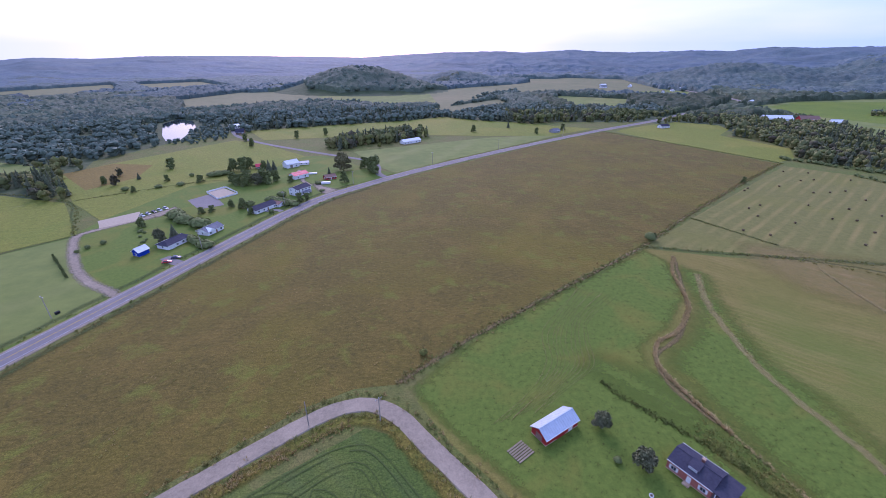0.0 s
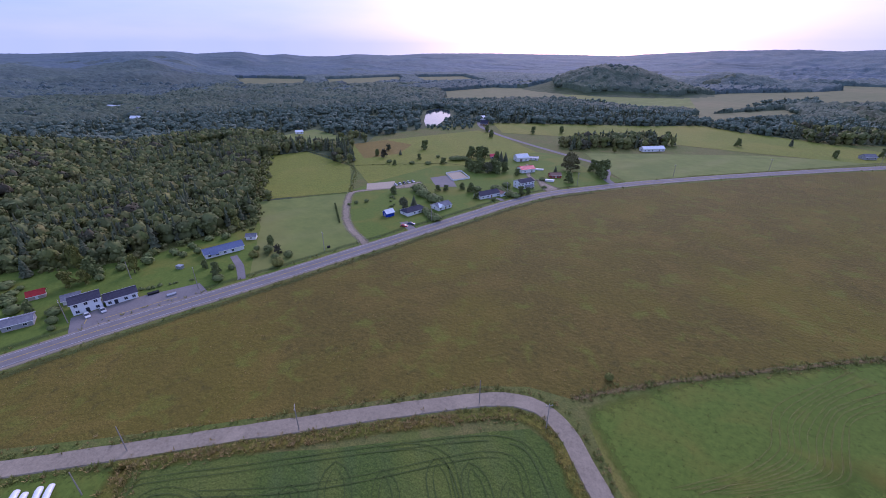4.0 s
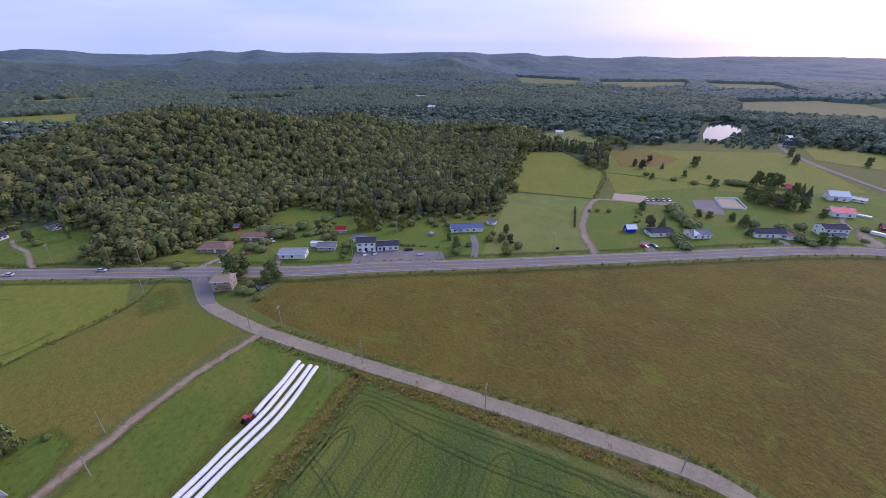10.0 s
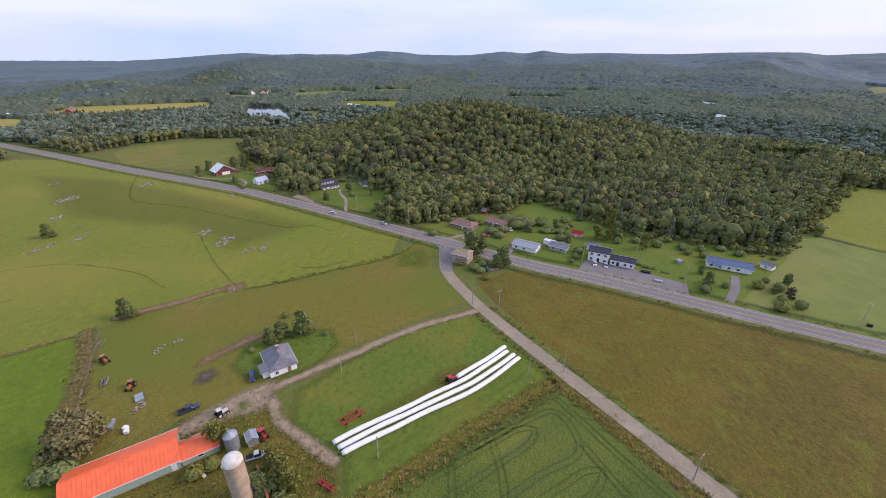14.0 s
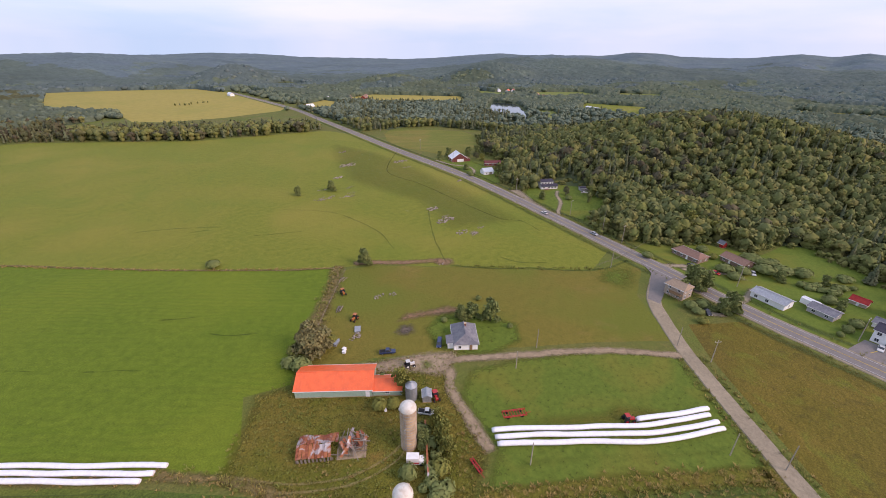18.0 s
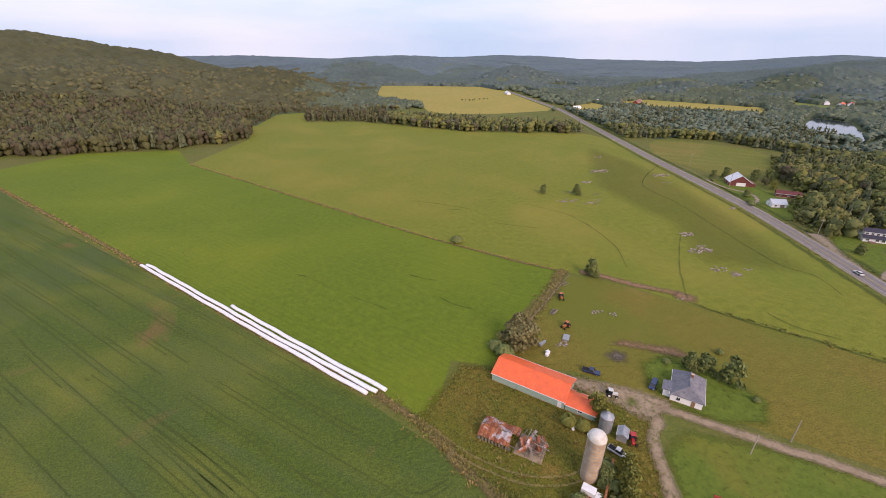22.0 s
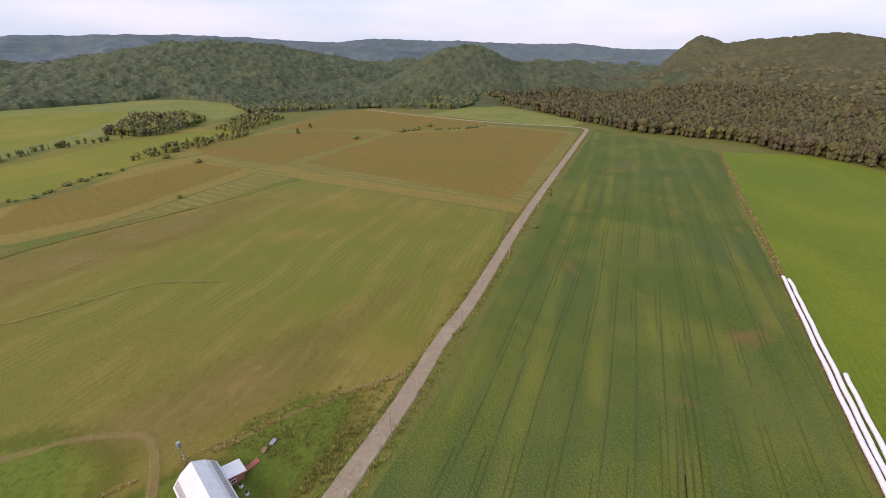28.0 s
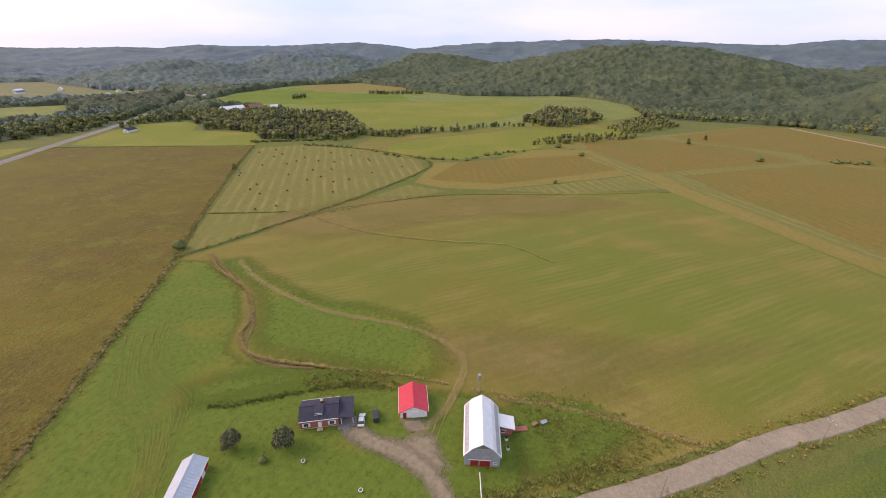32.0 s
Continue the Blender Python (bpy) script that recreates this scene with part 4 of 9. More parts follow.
def round_tree(n=70, leaf=0.075, core=True, squat=1.0, lite=False, loose=0.55, heart=1.0, many=5):
    """Unit-height broadleaf tree: wood and crown pieces."""
    wood = [ring_tube((0, 0, 0), (0.01, 0, 0.38), 0.028, 0.018)]
    lobes = [((0, 0, 0.68), (0.27, 0.27, 0.27))]
    for k in range(many):
        a = k * 1.257 * 5 / many * (1 if many < 6 else 2) + rng.uniform(-0.4, 0.4)
        z = rng.uniform(0.42, 0.72) if many < 6 else rng.uniform(0.34, 0.86)
        d = rng.uniform(0.13, 0.22) if many < 6 else rng.uniform(0.12, 0.27) * (1.35 - z)
        lobes.append(((d * math.cos(a) * squat, d * math.sin(a) * squat, z), tuple(np.array((0.18, 0.18, 0.17)) * rng.uniform(0.75, 1.15) * (squat, squat, 1) * (1 if many < 6 else 0.72))))
        wood.append(ring_tube((0.01, 0, 0.28), (d * math.cos(a), d * math.sin(a), z), 0.012, 0.004, 4))
    crown = []
    if lite:
        crown.append(lump((0, 0, 0.62), np.array((0.25 * squat, 0.25 * squat, 0.28)), 6, 3, 0.3))
        for c, r in lobes[1:4]:
            crown.append(lump(c, np.array(r) * 0.8, 5, 2, 0.25))
        crown.append(lump((0, 0, 0.26), np.array((0.24, 0.24, 0.3)), 5, 2, 0.2))
        wood = wood[:1]
    elif core:
        crown.append(lump((0, 0, 0.62), np.array((0.22 * squat, 0.22 * squat, 0.24)) * heart, 8, 5, 0.25))
        for c, r in lobes[1:4]:
            crown.append(lump(c, np.array(r) * 0.7 * heart, 6, 3, 0.25))
    pick = rng.integers(0, len(lobes), n)
    d = rng.normal(size=(n, 3))
    d[:, 2] = np.abs(d[:, 2]) * 0.8 - 0.15
    d /= np.linalg.norm(d, axis=1)[:, None]
    C, R = np.array([l[0] for l in lobes]), np.array([l[1] for l in lobes])
    p = C[pick] + d * R[pick] * rng.uniform(0.62 if loose > 0.6 else 0.8, 1.1, (n, 1))
    nrm = d + rng.normal(size=(n, 3)) * loose
    nrm /= np.linalg.norm(nrm, axis=1)[:, None]
    crown.append(leaf_quads(p, nrm, leaf))
    return join(wood), join(crown)


def cone_tree(n=60, leaf=0.07, wide=0.2):
    wood = [ring_tube((0, 0, 0), (0, 0, 0.95), 0.018, 0.003)]
    crown = []
    for k in range(4):
        z0 = 0.1 + 0.21 * k
        r = wide * (1 - z0) * 1.05
        v, f = ring_tube((0, 0, z0), (0, 0, z0 + 0.3), r, 0.015, 7)
        v[:7, 2] += rng.uniform(-0.03, 0.03, 7)
        v[:7, :2] *= rng.uniform(0.75, 1.15, (7, 1))
        crown.append((v, f))
    z = 0.1 + 0.87 * (1 - np.sqrt(rng.uniform(0, 1, n)))
    a = rng.uniform(0, 2 * math.pi, n)
    r = wide * (1.02 - z) * rng.uniform(0.8, 1.2, n)
    p = np.stack([r * np.cos(a), r * np.sin(a), z], 1)
    nrm = np.stack([np.cos(a), np.sin(a), np.full(n, 0.9)], 1) + rng.normal(size=(n, 3)) * 0.3
    nrm /= np.linalg.norm(nrm, axis=1)[:, None]
    crown.append(leaf_quads(p, nrm, leaf))
    return join(wood), join(crown)


def scatter(templates, xy, z, hgt, wide):
    """Copies of unit templates, joined: one (verts, faces)."""
    vs, fs, o = [], [], 0
    which = rng.integers(0, len(templates), len(xy))
    for t, (v, f) in enumerate(templates):
        m = np.where(which == t)[0]
        if not len(m):
            continue
        a = rng.uniform(0, 2 * math.pi, len(m))
        c, s = np.cos(a)[:, None], np.sin(a)[:, None]
        w = (hgt[m] * wide[m])[:, None]
        X = (v[None, :, 0] * c - v[None, :, 1] * s) * w + xy[m, 0:1]
        Y = (v[None, :, 0] * s + v[None, :, 1] * c) * w + xy[m, 1:2]
        Z = v[None, :, 2] * hgt[m][:, None] + z[m][:, None]
        V = np.stack([X, Y, Z], -1).reshape(-1, 3)
        F = (f[None] + (np.arange(len(m)) * len(v))[:, None, None]).reshape(-1, 4)
        vs.append(V)
        fs.append(F + o)
        o += len(V)
    return np.concatenate(vs), np.concatenate(fs)


def near_line(line, x, y, dist):
    r = np.zeros(len(x), bool)
    for (x1, y1), (x2, y2) in zip(line, line[1:]):
        dx, dy = x2 - x1, y2 - y1
        t = np.clip(((x - x1) * dx + (y - y1) * dy) / (dx * dx + dy * dy), 0, 1)
        r |= np.hypot(x - x1 - t * dx, y - y1 - t * dy) < dist
    return r


LAKES = [[(-318, 510), (-330, 500), (-356, 535), (-416, 634), (-420, 680), (-385, 660), (-348, 600)],
         [(-600, -332), (-608, -395), (-652, -440), (-760, -505), (-766, -455), (-672, -378)],
         [(-760, -1275), (-800, -1190), (-690, -1145), (-640, -1190)]]
for k, pts in enumerate(LAKES):
    poly_area("water", pts, M["water"], 0.3, "still pale river water between the woods", "river")

# woods: outline, spacing, share of conifers, tallest height
WOODS = [
    ([(-246, -84), (-233, -72), (-232, -58), (-236, -42), (-244, -32), (-258, -27), (-257, -13), (-262, 0), (-281, 7), (-289, 22), (-272, 34), (-260, 49), (-242, 63), (-231, 80), (-230, 101), (-218, 138), (-256, 172), (-364, 262), (-402, 320), (-520, 330), (-560, 200), (-580, 60), (-560, -120), (-520, -260), (-430, -300), (-385, -262), (-358, -240), (-338, -214), (-334, -165), (-318, -150), (-317, -128), (-316, -108), (-302, -93), (-280, -84)], 5.1, 0.13, 13),
    ([(630, -452), (500, -445), (420, -440), (342, -502), (244, -508), (160, -502), (88, -548), (98, -640), (130, -760), (330, -800), (560, -740), (760, -620), (760, -420)], 6.4, 0.07, 19),
    ([(-268, -157), (-280, -150), (-289, -147), (-301, -149), (-312, -136), (-345, -142), (-345, -196), (-326, -202), (-306, -188), (-288, -176)], 5.4, 0.1, 12),
    ([(42, -680), (-60, -650), (-184, -528), (-322, -484), (-340, -530), (-240, -580), (-190, -620), (-60, -720), (60, -740)], 7.5, 0.3, 14),
    ([(-350, -440), (-385, -560), (-450, -740), (-560, -700), (-740, -570), (-600, -455), (-600, -360), (-470, -300), (-445, -400)], 7.0, 0.3, 12),
    ([(-124, 440), (-104, 455), (-30, 516), (-22, 535), (-60, 545), (-140, 470)], 6.5, 0.2, 14),
    ([(-366, 262), (-346, 304), (-268, 282), (-262, 300), (-322, 352), (-372, 318), (-404, 322)], 6.5, 0.5, 11),
    ([(345, 640), (400, 617), (392, 570), (355, 530), (380, 452), (348, 405), (375, 355), (395, 325), (440, 322), (475, 364), (570, 476), (515, 535), (545, 590), (558, 655), (540, 700), (430, 690)], 8.0, 0.3, 11),
    ([(90, 612), (190, 640), (240, 660), (330, 690), (400, 780), (300, 800), (150, 760), (60, 660)], 8.5, 0.3, 13),
    ([(420, 318), (505, 238), (600, 172), (612, 182), (520, 255), (436, 332)], 9.0, 0.2, 9),
    ([(660, 150), (735, 92), (790, 60), (810, 90), (720, 150), (680, 180)], 9.0, 0.3, 12),
    ([(-330, 510), (-300, 480), (-262, 515), (-300, 590), (-350, 640), (-340, 560)], 8.0, 0.0, 6),
    ([(-210, 508), (-160, 560), (0, 645), (60, 655), (40, 760), (-120, 760), (-300, 700), (-330, 640), (-290, 600)], 8.5, 0.3, 12),
]


def grid_in(pts, step):
    P = np.array(pts)
    x, y = np.meshgrid(np.arange(P[:, 0].min(), P[:, 0].max(), step), np.arange(P[:, 1].min(), P[:, 1].max(), step))
    x = x.ravel() + rng.uniform(-0.5, 0.5, x.size) * step * 0.95
    y = y.ravel() + rng.uniform(-0.5, 0.5, y.size) * step * 0.95
    m = inside(pts, x + 18 * (lattice(x, y, 24, 7) - 0.5), y + 18 * (lattice(x, y, 24, 8) - 0.5))
    return x[m], y[m]


# open ground round far houses
GARDENS = [(-229, -25, 13), (-236, -6, 13), (-251, -14, 9), (-226, 39, 10), (-985, -600, 40), (-780, -300, 34), (-635, -762, 34), (510, 640, 42), (552, 622, 38), (305, 590, 20), (146, 556, 18), (-290, 588, 16), (-262, 545, 14), (-438, 336, 22), (-432, 364, 20), (-929, 360, 26), (-948, 252, 24), (-737, 314, 26), (-960, -505, 26), (-930, -470, 24)]
OPEN = [pts for nm, mk, lb, pts in FIELDS if nm != "grassland"]


def clear(x, y, field_gap=True):
    m = ~near_line(HWY, x, y, 13) & ~near_line(LANE_FAR, x, y, 8)
    for pts in LAKES:
        m &= ~inside(pts, x, y) & ~near_line(pts, x, y, 8)
    for cx, cy, cr in GARDENS:
        m &= np.hypot(x - cx, y - cy) > cr
    if field_gap:
        for pts in OPEN:
            m &= ~inside(pts, x, y)
    return m


# small groves that stand in the far fields
GROVES = [([(602, 128), (639, 181), (768, 173), (795, 110), (719, 80), (667, 78)], 7.5, 0.2, 11), ([(463, 112), (516, 119), (570, 60), (590, 10), (560, 20), (500, 80)], 8.0, 0.1, 6),
          ([(590, 30), (700, -35), (780, 10), (700, 40), (630, 62)], 8.5, 0.1, 7), ([(440, 320), (430, 285), (500, 246), (570, 190), (600, 150), (612, 160), (560, 215), (480, 280)], 8.0, 0.1, 7),
          ([(690, 700), (720, 690), (760, 720), (735, 740)], 9.0, 0.2, 9), ([(860, 640), (905, 560), (950, 520), (960, 540), (900, 640)], 9.0, 0.2, 9), ([(60, 960), (180, 1080), (200, 1180), (120, 1100)], 10.0, 0.2, 11),
          ([(-300, 860), (-180, 900), (-170, 930), (-290, 890)], 10.0, 0.2, 9), ([(-300, -880), (-370, -900), (-360, -915), (-290, -895)], 9.0, 0.2, 5)]


def build_woods():
    xs, ys, hs, con = [], [], [], []
    for pts, step, share, tall in WOODS + GROVES:
        x, y = grid_in(pts, step)
        m = clear(x, y, pts not in [g[0] for g in GROVES])
        x, y = x[m], y[m]
        xs.append(x)
        ys.append(y)
        hs.append(tall * rng.uniform(0.66, 1.04, len(x)) * (0.82 + 0.4 * lattice(x, y, 28, 12)))
        patch = np.sin(x * 0.021 + 1) * np.sin(y * 0.026 + 2) * 0.3
        beyond = np.clip((np.hypot(x, y) - 500) / 60, 0, 1) * (x < -300) * 0.12
        con.append(rng.uniform(0, 1, len(x)) + patch < share + beyond)
    # open country between the known woods and the far hills
    x = rng.uniform(-830, 830, 26000)
    y = rng.uniform(-830, 830, 26000)
    r = np.hypot(x, y)
    m = (r < 830) & clear(x, y) & ~inside(FIELDS[0][3], x, y)
    for pts, *_ in WOODS:
        m &= ~inside(pts, x, y)
    x, y = x[m], y[m]
    xs.append(x)
    ys.append(y)
    hs.append(rng.uniform(6.5, 11, len(x)))
    con.append(rng.uniform(0, 1, len(x)) < 0.12)
    x, y, h, con = map(np.concatenate, (xs, ys, hs, con))
    z = height(x, y) - 0.2
    tint = rng.uniform(0, 1, len(x)) + 0.5 * (lattice(x, y, 42, 14) - 0.5)
    tint = np.where((x < -300) & (np.hypot(x, y) > 560), tint * 0.6, tint)
    south = (y < -380) & (x > -100)
    r = np.hypot(x, y)
    near = r < 480
    big = [round_tree(58, 0.058, lite=True, loose=0.42) for k in range(6)]
    # trees past about 590 m that take the haze-tinted leaf colour
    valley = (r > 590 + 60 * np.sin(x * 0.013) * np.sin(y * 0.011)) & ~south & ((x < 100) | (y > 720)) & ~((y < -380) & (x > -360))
    small = [round_tree(12, 0.11, lite=True, loose=0.3) for k in range(5)]
    cbig, csmall = [cone_tree(46, 0.05, rng.uniform(0.15, 0.2)) for k in range(4)], [cone_tree(14, 0.09, 0.18) for k in range(3)]
    for nm, mk, m, lb, cone in (("woodland", "leaf_dark", ~con & (tint <= 0.48) & ~south, "dense dark green broadleaf woodland", False),
                                ("woodland", "leaf_light", ~con & (tint > 0.48) & (tint < 0.93) & ~south | (~con & south & (tint > 1.14)), "lighter green broadleaf trees of the woods", False),
                                ("woodland", "leaf_brown", ~con & (tint >= 0.93) & ~south | (~con & south & (tint <= 0.6)), "brownish green trees of the woods", False),
                                ("conifer_wood", "leaf_conifer", con, "dark conifers of the woods", True),
                                ("woodland", "leaf_valley", np.zeros(len(x), bool), "valley floor woods tinted blue-green for haze", False),
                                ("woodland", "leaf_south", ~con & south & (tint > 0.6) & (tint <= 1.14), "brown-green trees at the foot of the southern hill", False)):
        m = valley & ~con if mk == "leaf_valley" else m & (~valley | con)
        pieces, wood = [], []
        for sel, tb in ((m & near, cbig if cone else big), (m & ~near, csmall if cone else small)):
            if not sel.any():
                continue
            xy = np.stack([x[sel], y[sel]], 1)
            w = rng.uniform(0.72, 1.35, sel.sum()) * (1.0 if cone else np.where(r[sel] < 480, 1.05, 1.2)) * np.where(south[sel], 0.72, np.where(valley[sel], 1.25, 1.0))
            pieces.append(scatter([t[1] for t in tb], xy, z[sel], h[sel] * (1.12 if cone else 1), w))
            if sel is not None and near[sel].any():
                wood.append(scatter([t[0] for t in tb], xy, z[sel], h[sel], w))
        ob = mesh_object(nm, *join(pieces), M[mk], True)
        tagged(ob, lb, "woods", kind="stuff")
        if wood:
            wb = mesh_object("trunks", *join(wood), M["bark"])
            wb.parent = ob
            tagged(wb, "thin grey-brown trunks", kind="stuff")


def wooded(x, y):
    m = clear(x, y)
    stand = np.zeros(len(x), bool)
    for pts, *_ in WOODS:
        stand |= inside(pts, x, y)
    return m & (stand | ~inside(FIELDS[0][3], x, y))


def build_far_woods():
    n = 16000
    r = 800 * np.exp(rng.uniform(0, 1, n) ** 1.5 * math.log(1500 / 800))
    a = rng.uniform(0, 2 * math.pi, n)
    x, y = r * np.sin(a), r * np.cos(a)
    m = clear(x, y)
    x, y, r = x[m], y[m], r[m]
    z = height(x, y)
    lumps = [lump((0, 0, 0.5), np.array((1.0, 1.0, 0.5)), 6, 3, 0.2) for k in range(6)]
    # closed canopy under the single crowns, its shade mottled into the colour
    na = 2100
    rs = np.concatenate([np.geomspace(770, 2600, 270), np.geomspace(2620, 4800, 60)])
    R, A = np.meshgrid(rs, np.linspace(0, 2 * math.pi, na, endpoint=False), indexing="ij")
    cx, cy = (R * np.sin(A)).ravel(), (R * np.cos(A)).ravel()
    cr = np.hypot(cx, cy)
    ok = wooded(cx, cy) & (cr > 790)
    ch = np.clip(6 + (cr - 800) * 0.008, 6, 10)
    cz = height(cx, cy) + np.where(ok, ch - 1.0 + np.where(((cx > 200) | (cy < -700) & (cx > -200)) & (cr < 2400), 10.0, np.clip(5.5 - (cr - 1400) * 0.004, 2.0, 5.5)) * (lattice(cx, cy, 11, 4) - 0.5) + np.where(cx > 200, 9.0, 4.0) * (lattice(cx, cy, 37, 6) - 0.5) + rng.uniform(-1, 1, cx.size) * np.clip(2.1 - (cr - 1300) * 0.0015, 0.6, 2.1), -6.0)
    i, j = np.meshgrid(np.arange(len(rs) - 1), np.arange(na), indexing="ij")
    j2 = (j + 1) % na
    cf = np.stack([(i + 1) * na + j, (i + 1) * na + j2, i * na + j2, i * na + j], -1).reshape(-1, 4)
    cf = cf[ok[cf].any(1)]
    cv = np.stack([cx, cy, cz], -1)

    # haze tint deepens by distance; the nearer east and south go without
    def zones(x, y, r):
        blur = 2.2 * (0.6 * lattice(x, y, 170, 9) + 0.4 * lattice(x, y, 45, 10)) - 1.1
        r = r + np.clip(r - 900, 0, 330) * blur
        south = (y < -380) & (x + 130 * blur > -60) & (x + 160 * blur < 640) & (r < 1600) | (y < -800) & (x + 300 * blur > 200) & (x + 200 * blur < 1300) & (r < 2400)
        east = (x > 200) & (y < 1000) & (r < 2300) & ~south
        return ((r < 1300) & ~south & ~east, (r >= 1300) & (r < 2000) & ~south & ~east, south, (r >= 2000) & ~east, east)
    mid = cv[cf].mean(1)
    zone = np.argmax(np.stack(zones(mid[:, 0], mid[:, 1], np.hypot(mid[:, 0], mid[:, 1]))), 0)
    for k, (nm, mk, lb) in enumerate((("far_woods", "far_wood", "wooded slopes across the valley, lightly tinted for haze"), ("far_woods", "mid_wood", "wooded slopes farther across the valley, tinted bluish for haze"),
                                      ("far_woods", "south_wood", "brownish wooded hillside behind the fields"), ("hill_woods", "rim_wood", "wooded hills on the skyline tinted blue for haze"),
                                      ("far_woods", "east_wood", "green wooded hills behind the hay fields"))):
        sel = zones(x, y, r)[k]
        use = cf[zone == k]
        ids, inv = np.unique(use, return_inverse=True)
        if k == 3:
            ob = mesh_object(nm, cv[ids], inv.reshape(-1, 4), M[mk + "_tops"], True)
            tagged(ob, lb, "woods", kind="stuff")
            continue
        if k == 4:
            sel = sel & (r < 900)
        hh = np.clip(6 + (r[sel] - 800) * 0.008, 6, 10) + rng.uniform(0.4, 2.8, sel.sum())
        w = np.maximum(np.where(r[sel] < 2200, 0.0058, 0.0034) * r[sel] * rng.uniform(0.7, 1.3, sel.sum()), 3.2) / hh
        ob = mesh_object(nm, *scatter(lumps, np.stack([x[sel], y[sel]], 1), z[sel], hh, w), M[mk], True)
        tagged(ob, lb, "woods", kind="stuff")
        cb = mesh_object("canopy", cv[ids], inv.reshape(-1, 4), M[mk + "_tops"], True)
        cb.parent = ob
        tagged(cb, "closed treetops of the far woods with painted dark hollows", kind="stuff")


build_woods()
build_far_woods()


def build_wood_edge(pts, n, label):
    """Low bushes and saplings where a wood meets the grass."""
    P = np.array(pts, float)
    seg = np.hypot(*np.diff(P, axis=0).T)
    at = rng.uniform(0, seg.sum(), n)
    k = np.searchsorted(np.cumsum(seg), at)
    f = (at - (np.cumsum(seg) - seg)[k]) / seg[k]
    xy = P[k] + (P[k + 1] - P[k]) * f[:, None] + rng.normal(size=(n, 2)) * 2.6
    h = rng.uniform(1.2, 4.6, n)
    shapes = [round_tree(26, 0.10, lite=True, loose=0.5)[1] for i in range(3)]
    ob = mesh_object("wood_edge", *scatter(shapes, xy, height(xy[:, 0], xy[:, 1]) - 0.3 * h, h * 1.25, rng.uniform(0.9, 1.6, n)), M["leaf_light"], True)
    tagged(ob, label, "bushes", kind="stuff")


build_wood_edge([(-246, -84), (-233, -72), (-232, -58), (-236, -42), (-244, -32), (-258, -27), (-257, -13), (-262, 0), (-281, 7), (-289, 22), (-272, 34), (-260, 49), (-242, 63), (-231, 80), (-230, 101), (-218, 138), (-256, 172), (-364, 262)], 420, "ragged bushes and saplings at the wood's edge")
build_wood_edge([(-430, -302), (-385, -264), (-358, -242), (-338, -214), (-312, -194), (-288, -178), (-270, -158), (-289, -146), (-312, -134), (-316, -108), (-302, -93), (-280, -84), (-246, -84)], 260, "ragged bushes at the edge of the roadside wood")


# ---- buildings ----
M["white_siding"] = mat("white_siding", (0.82, 0.82, 0.81), (0.74, 0.74, 0.73), 0.8, big=[((0.5, 0.49, 0.46), 0.3, 0.6, 0.8, 0.4)], rough=0.6)
M["grey_siding"] = mat("grey_siding", (0.36, 0.36, 0.37), (0.28, 0.28, 0.29), 1.2, big=[((0.42, 0.41, 0.39), 0.4, 0.5, 0.7, 0.5)], rough=0.8)
M["tan_siding"] = mat("tan_siding", (0.42, 0.35, 0.28), (0.34, 0.28, 0.22), 1.0, rough=0.7)
M["barn_red"] = mat("barn_red", (0.200, 0.066, 0.056), (0.130, 0.046, 0.040), 1.2, bump=0.1, bscale=3.0)
M["maroon_metal"] = mat("maroon_metal", (0.170, 0.052, 0.052), (0.105, 0.040, 0.038), 0.8, rough=0.6)
M["red_wall"] = mat("red_wall", (0.36, 0.035, 0.03), (0.26, 0.025, 0.022), 1.0, rough=0.6)
M["blue_wall"] = mat("blue_wall", (0.02, 0.06, 0.42), (0.015, 0.04, 0.3), 1.0, rough=0.6)
M["green_wall"] = mat("green_wall", (0.36, 0.47, 0.38), (0.28, 0.39, 0.31), 1.5, big=[((0.30, 0.34, 0.27), 0.3, 0.55, 0.75, 0.5)], rough=0.5)
M["brick"] = mat("brick", (0.42, 0.15, 0.11), (0.30, 0.10, 0.075), 5.0, big=[((0.46, 0.20, 0.15), 0.8, 0.5, 0.7, 0.5)], rough=0.9, bump=0.01)
M["brown_brick"] = mat("brown_brick", (0.26, 0.19, 0.15), (0.19, 0.13, 0.10), 4.0, rough=0.9)
M["charcoal_shingle"] = mat("charcoal_shingle", (0.060, 0.058, 0.080), (0.040, 0.040, 0.055), 2.0, big=[((0.08, 0.075, 0.09), 0.5, 0.5, 0.7, 0.5)], rough=0.9, bump=0.02)
M["grey_shingle"] = mat("grey_shingle", (0.20, 0.20, 0.22), (0.13, 0.13, 0.15), 1.2, big=[((0.26, 0.25, 0.25), 0.4, 0.5, 0.7, 0.6)], rough=0.9, bump=0.02)
M["brown_shingle"] = mat("brown_shingle", (0.27, 0.165, 0.125), (0.195, 0.118, 0.09), 1.5, rough=0.9, bump=0.02)
M["tan_shingle"] = mat("tan_shingle", (0.36, 0.27, 0.19), (0.27, 0.20, 0.14), 1.5, rough=0.9, bump=0.02)
M["blue_shingle"] = mat("blue_shingle", (0.13, 0.16, 0.26), (0.10, 0.125, 0.20), 1.5, rough=0.85, bump=0.02)
M["white_metal"] = mat("white_metal", (0.74, 0.75, 0.77), (0.64, 0.65, 0.67), 0.6, big=[((0.60, 0.60, 0.60), 0.25, 0.58, 0.75, 0.4)], rough=0.35, spec=0.5)
